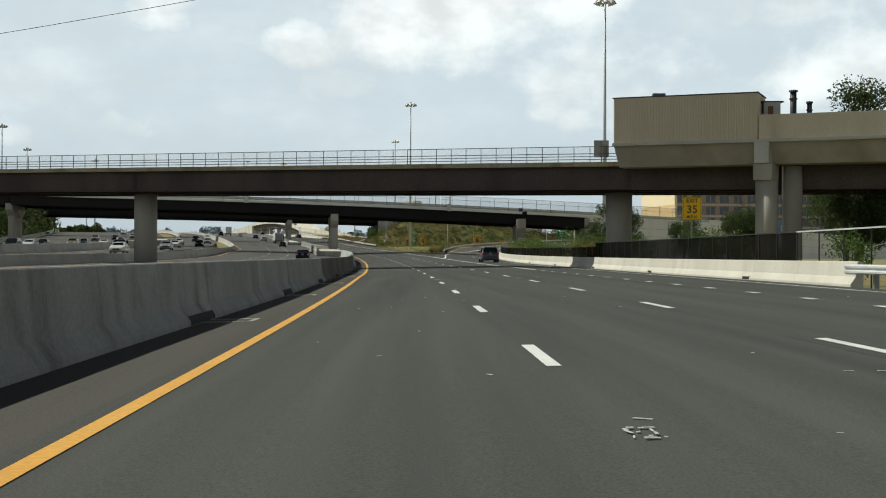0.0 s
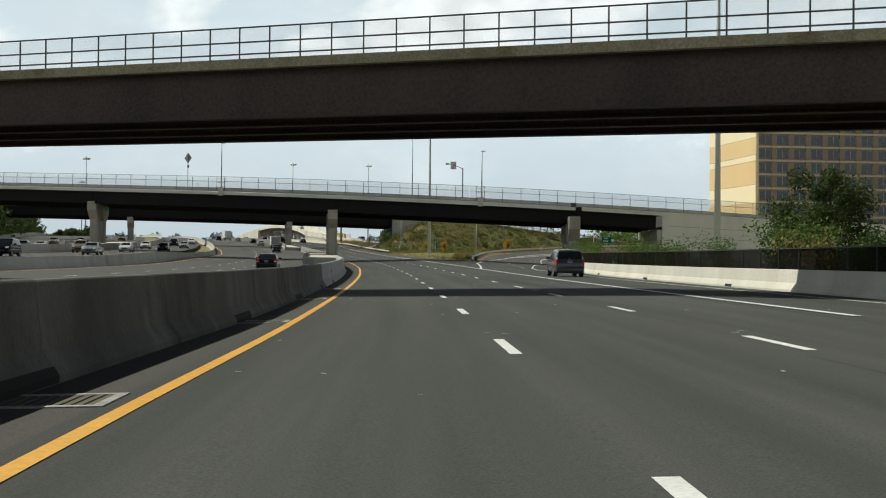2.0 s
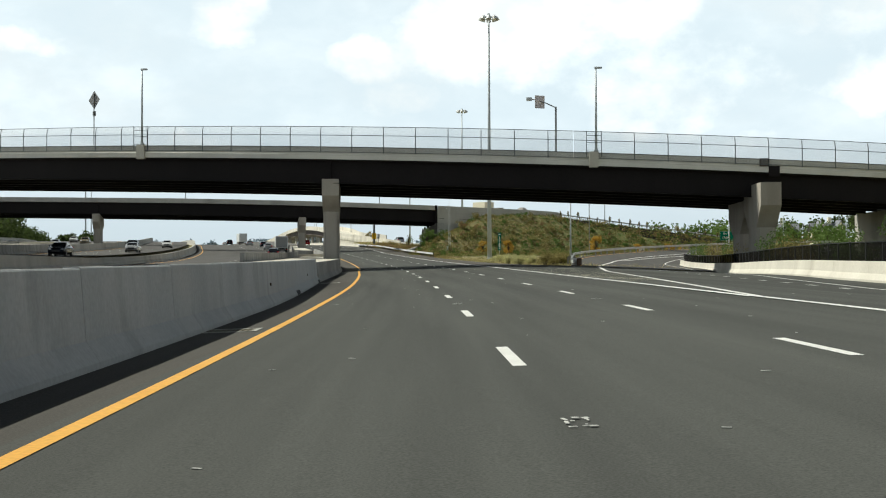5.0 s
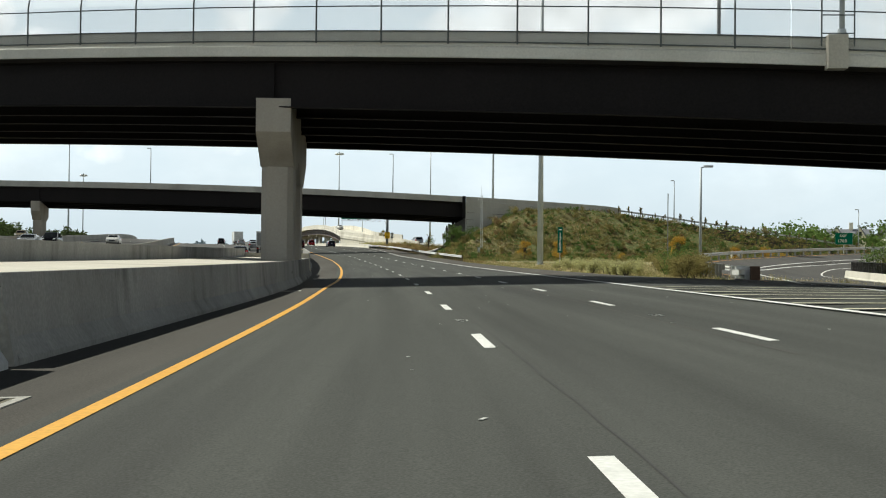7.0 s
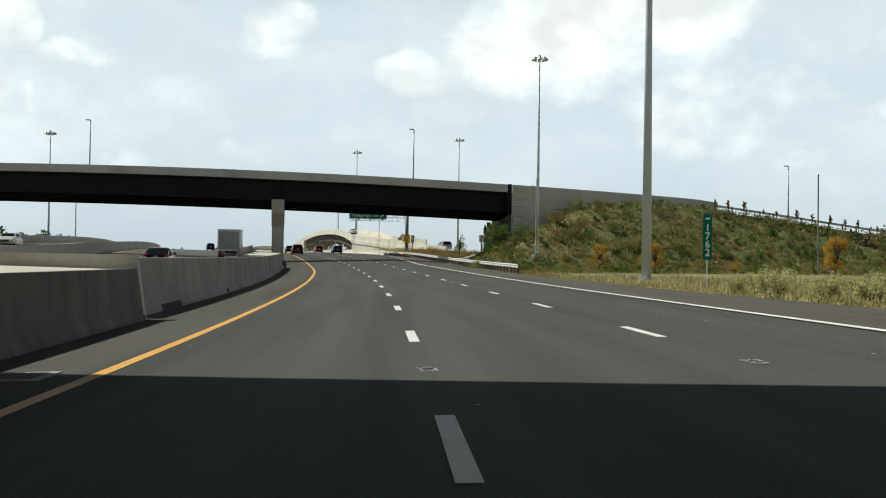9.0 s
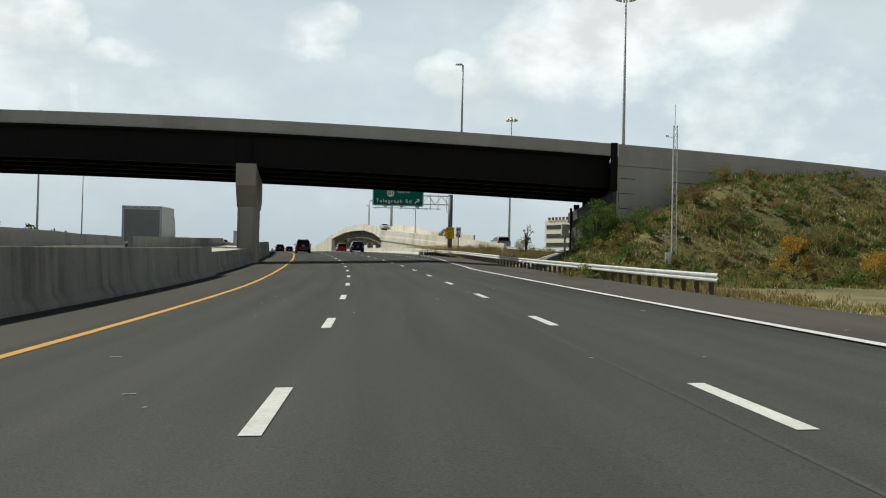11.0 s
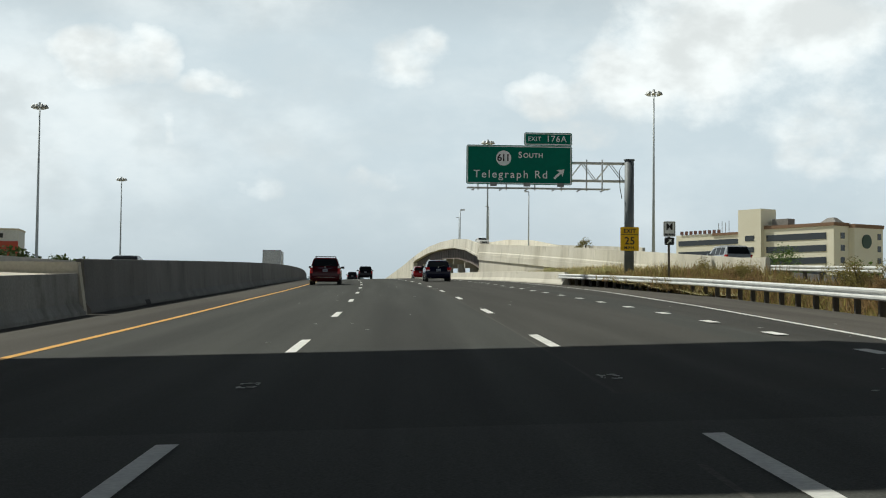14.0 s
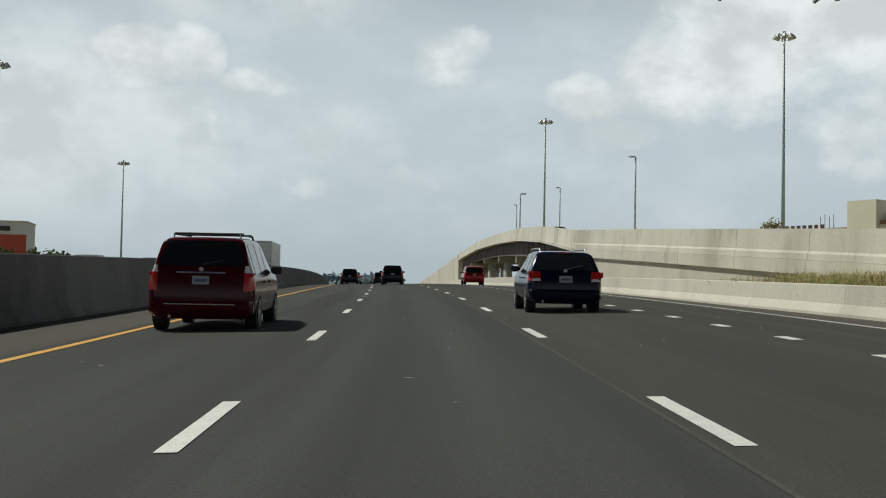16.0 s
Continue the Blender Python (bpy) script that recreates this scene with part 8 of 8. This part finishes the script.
berm_h = lerp_of([(450, 0.1), (468, 0.62), (498, 0.75), (512, 0.1)])
wall_f = lerp_of([(440, 14.6), (468, 13.75), (500, 13.15), (560, 13.1)])
m = Mesh()
for s in frange(450, 514, 2):
    n0, n1 = wall_f(s), float(np.interp(s, FS, FN)) - 0.1
    for q in range(5):
        m.v.append(tuple(R(s, n0 + (n1 - n0) * q / 4, berm_h(s) * (0.75 + 0.25 * q) + 0.05 * math.sin(s + q))))
m.f = [(i * 5 + q, i * 5 + q + 1, i * 5 + q + 6, i * 5 + q + 5) for i in range(len(m.v) // 5 - 1) for q in range(4)]
solid("berm", m, GRASS_M, "low grassy bank between the walls", "bank", smooth=True)
for _ in range(2300):
    s = rr.uniform(450, 512)
    f0, f1 = wall_f(s) + 0.15, float(np.interp(s, FS, FN)) - 0.2
    k = rr.uniform(0, 1) ** 1.4
    p = R(s, f0 + (f1 - f0) * k, berm_h(s) * (0.75 + k) - 0.05)
    sp.append((p.x, p.y, p.z))
far_sp = [q for q in sp if q[1] > 474]
tufts("grass", "straw-coloured grass strip below the ramp wall", STRAW, far_sp[::2], 0.62, 0.022, 11)
tufts("grass", "green and straw grass below the ramp wall", LEAF_O, far_sp[1::2], 0.6, 0.024, 9)
for i in range(22):
    st = 473 + i * 1.5 + rr.uniform(-0.5, 0.5)
    p = R(st, wall_f(st) + 0.7 + rr.uniform(0, 2.2), berm_h(st) * 0.8)
    put_bush(sh5, p.x, p.y, p.z - 0.15, rr.uniform(0.5, 0.9))
near_sp = [q for q in sp if q[1] <= 474]
for _ in range(900):
    st = rr.uniform(424, 452)
    k = rr.random()
    p = R(st, 15.6 + (foot_n(st) - 16.2) * k)
    near_sp.append((p.x, p.y, p.z + (foot_z(st) - p.z) * max(0.0, k * 1.5 - 0.5) - 0.05))
tufts("weeds", "rust-brown dry weeds below the ramp guardrail", LEAF_R, near_sp[::2], 0.85, 0.03, 10)
tufts("weeds", "olive weeds below the ramp guardrail", LEAF_O, near_sp[1::2], 0.8, 0.03, 9)
for i in range(44):
    s = rr.uniform(424, 472)
    k = rr.uniform(0.1, 0.9)
    p = R(s, 16.2 + (foot_n(s) - 17.0) * k)
    put_bush(rr.choice((sh3, sh2, sh3)), p.x, p.y, p.z + (foot_z(s) - p.z) * max(0.0, k * 1.5 - 0.5) - 0.1, rr.uniform(0.45, 0.85))


def woods(name, label, mat, spots, size, per, cat="trees"):
    m = Mesh()
    for x, y, z, h in spots:
        for _ in range(5):
            c = Vector((x + rr.gauss(0, h * 0.22), y + rr.gauss(0, h * 0.22), z + h * rr.uniform(0.3, 0.85)))
            leaves(m, rr, c, h * 0.26, per, size)
    return tagged(new(name, quick(m, name, mat)), label, cat, "", "stuff")


sp = []
for i in range(150):
    s = 300 + i * 5.5
    n = -91 - abs(rr.gauss(0, 9))
    p = R(min(s, 1390), n)
    sp.append((p.x, p.y, p.z - 2, rr.uniform(9, 15) * (1.15 if s < 620 else 0.85)))
for i in range(78):
    k = i / 77
    sp.append((-163 - 130 * k + rr.uniform(-7, 7), 640 + 430 * k + rr.uniform(-8, 8), 9.0 + 5 * k, rr.uniform(4.8, 7.2)))
woods("far_trees", "dark line of trees beyond the carriageways", LEAF_D, sp, 0.6, 80)
sp = [(40 + i * 3.2 + rr.uniform(-2, 2), 470 + rr.uniform(0, 60), 4, rr.uniform(6, 11)) for i in range(60)] + [(-5 + i * 5, 640 + rr.uniform(0, 30), 6, rr.uniform(6, 9)) for i in range(12)]
sp += [(68 + i * 2.1 + rr.uniform(-1, 1), 586 + rr.uniform(-6, 12), 7.5, rr.uniform(9, 11.5) * (1.0 if i < 13 else 0.72)) for i in range(22)]
woods("far_trees", "green trees beyond the ramp", LEAF_G, sp, 0.5, 46)


def house(x, y, z, turn):
    """A white gabled house with a cross gable, chimney and windows."""
    t = thing("house", "white gabled house with a grey roof among the trees", "house", (x, y, z), "distant houses")
    M = pose(x, y, z, 0, 0, turn)
    at_ = lambda pts: [M @ Vector(q) for q in pts]
    part("wall", Mesh().loft([at_([(a, -4, 0), (a, 4, 0), (a, 4, 6), (a, -4, 6)]) for a in (-7, 7)]), WHITEF, t)
    part("roof", Mesh().loft([at_([(a, -4.6, 5.8), (a, 0, 9.4), (a, 4.6, 5.8), (a, 4.6, 6.05), (a, 0, 9.7), (a, -4.6, 6.05)]) for a in (-7.5, 7.5)]), SLATE, t)
    for gx in (-4.2, 3.6):
        part("gable", Mesh().loft([at_([(gx - 2.1, b, 0), (gx + 2.1, b, 0), (gx + 2.1, b, 6.4), (gx, b, 10.2), (gx - 2.1, b, 6.4)]) for b in (-4.9, 0)]), WHITEF, t)
        part("gable_roof", Mesh().loft([at_([(gx - 2.5, b, 6.0), (gx, b, 10.35), (gx + 2.5, b, 6.0), (gx + 2.5, b, 6.3), (gx, b, 10.7), (gx - 2.5, b, 6.3)]) for b in (-5.3, 0)]), SLATE, t)
        for wz in (1.6, 4.6, 7.2):
            part("window", Mesh().loft([at_([(gx - 0.55, b, wz), (gx + 0.55, b, wz), (gx + 0.55, b, wz + 1.4), (gx - 0.55, b, wz + 1.4)]) for b in (-5.0, -4.86)]), DARKW, t)
    part("chimney", Mesh().loft([at_([(0.2, -0.6, c), (1.5, -0.6, c), (1.5, 0.6, c), (0.2, 0.6, c)]) for c in (8.0, 12.0)]), WHITEF, t)
    return t


SLATE = surf("grey_slate_roof", (0.16, 0.17, 0.19), (0.22, 0.23, 0.25), 0.8)
DARKW = plain("dark_window_glass", (0.03, 0.035, 0.04), 0.15)
for x, y, z, a in ((116, 652, 8.5, -12), (137, 660, 9.0, 8), (160, 672, 9.5, -5)):
    house(x, y, z, a)
sp = [(205 + i * 9 + rr.uniform(-4, 4), 1080 + rr.uniform(-30, 40), 12 + min(i, 8) * 1.4, rr.uniform(16, 23)) for i in range(26)]
woods("far_trees", "dark wooded rise behind the houses", LEAF_D, sp, 1.2, 60)
# far ridge: the haze of distance is mixed into its pale bluish colour
sp = [(-900 + i * 14 + rr.uniform(-5, 5), 1500 + rr.uniform(0, 200), 4, rr.uniform(20, 30)) for i in range(130)]
woods("distant_woods", "hazy distant wooded ridge", surf("hazy_woods", (0.25, 0.32, 0.37), (0.30, 0.37, 0.42), 0.95), sp, 3.2, 64)

# low bushes all over the embankment and the verge behind the grass
for nm, mt, lb, cnt in (("scrub", LEAF_O, "low olive bushes on the embankment", 420), ("scrub", LEAF_G, "low green bushes on the embankment", 330), ("scrub", LEAF_R, "rust-brown dry bushes on the embankment", 90)):
    sp = []
    for i in range(cnt):
        x = rr.uniform(-16, 80)
        y = Y3(x) - rr.uniform(1.5, 38)
        sp.append((x, y, hill(x, y) - 0.15, rr.uniform(0.5, 1.5)))
    woods(nm, lb, mt, sp, 0.075, 56, "scrub")

# overhead line crossing high above the carriageways
cb = thing("power_line", "thin dark overhead power line between two tall poles", "power line", (-140, 140, 0))
part("wire", Mesh().tube([(x, 140, 26.8 + 0.175 * (x + 50) + 0.0003 * (x + 50) ** 2) for x in range(-140, 62, 12)], 0.035, 6), FENCEB, cb)
for x in (-140, 64):
    zt = 26.8 + 0.175 * (x + 50) + 0.0003 * (x + 50) ** 2
    part("pole", Mesh().tube([(x, 140, -1.5), (x, 140, zt + 0.6)], [0.3, 0.18], 10), BARK, cb)
    part("cross_arm", Mesh().box((x, 140, zt - 0.1), (0.14, 2.4, 0.16)), BARK, cb)
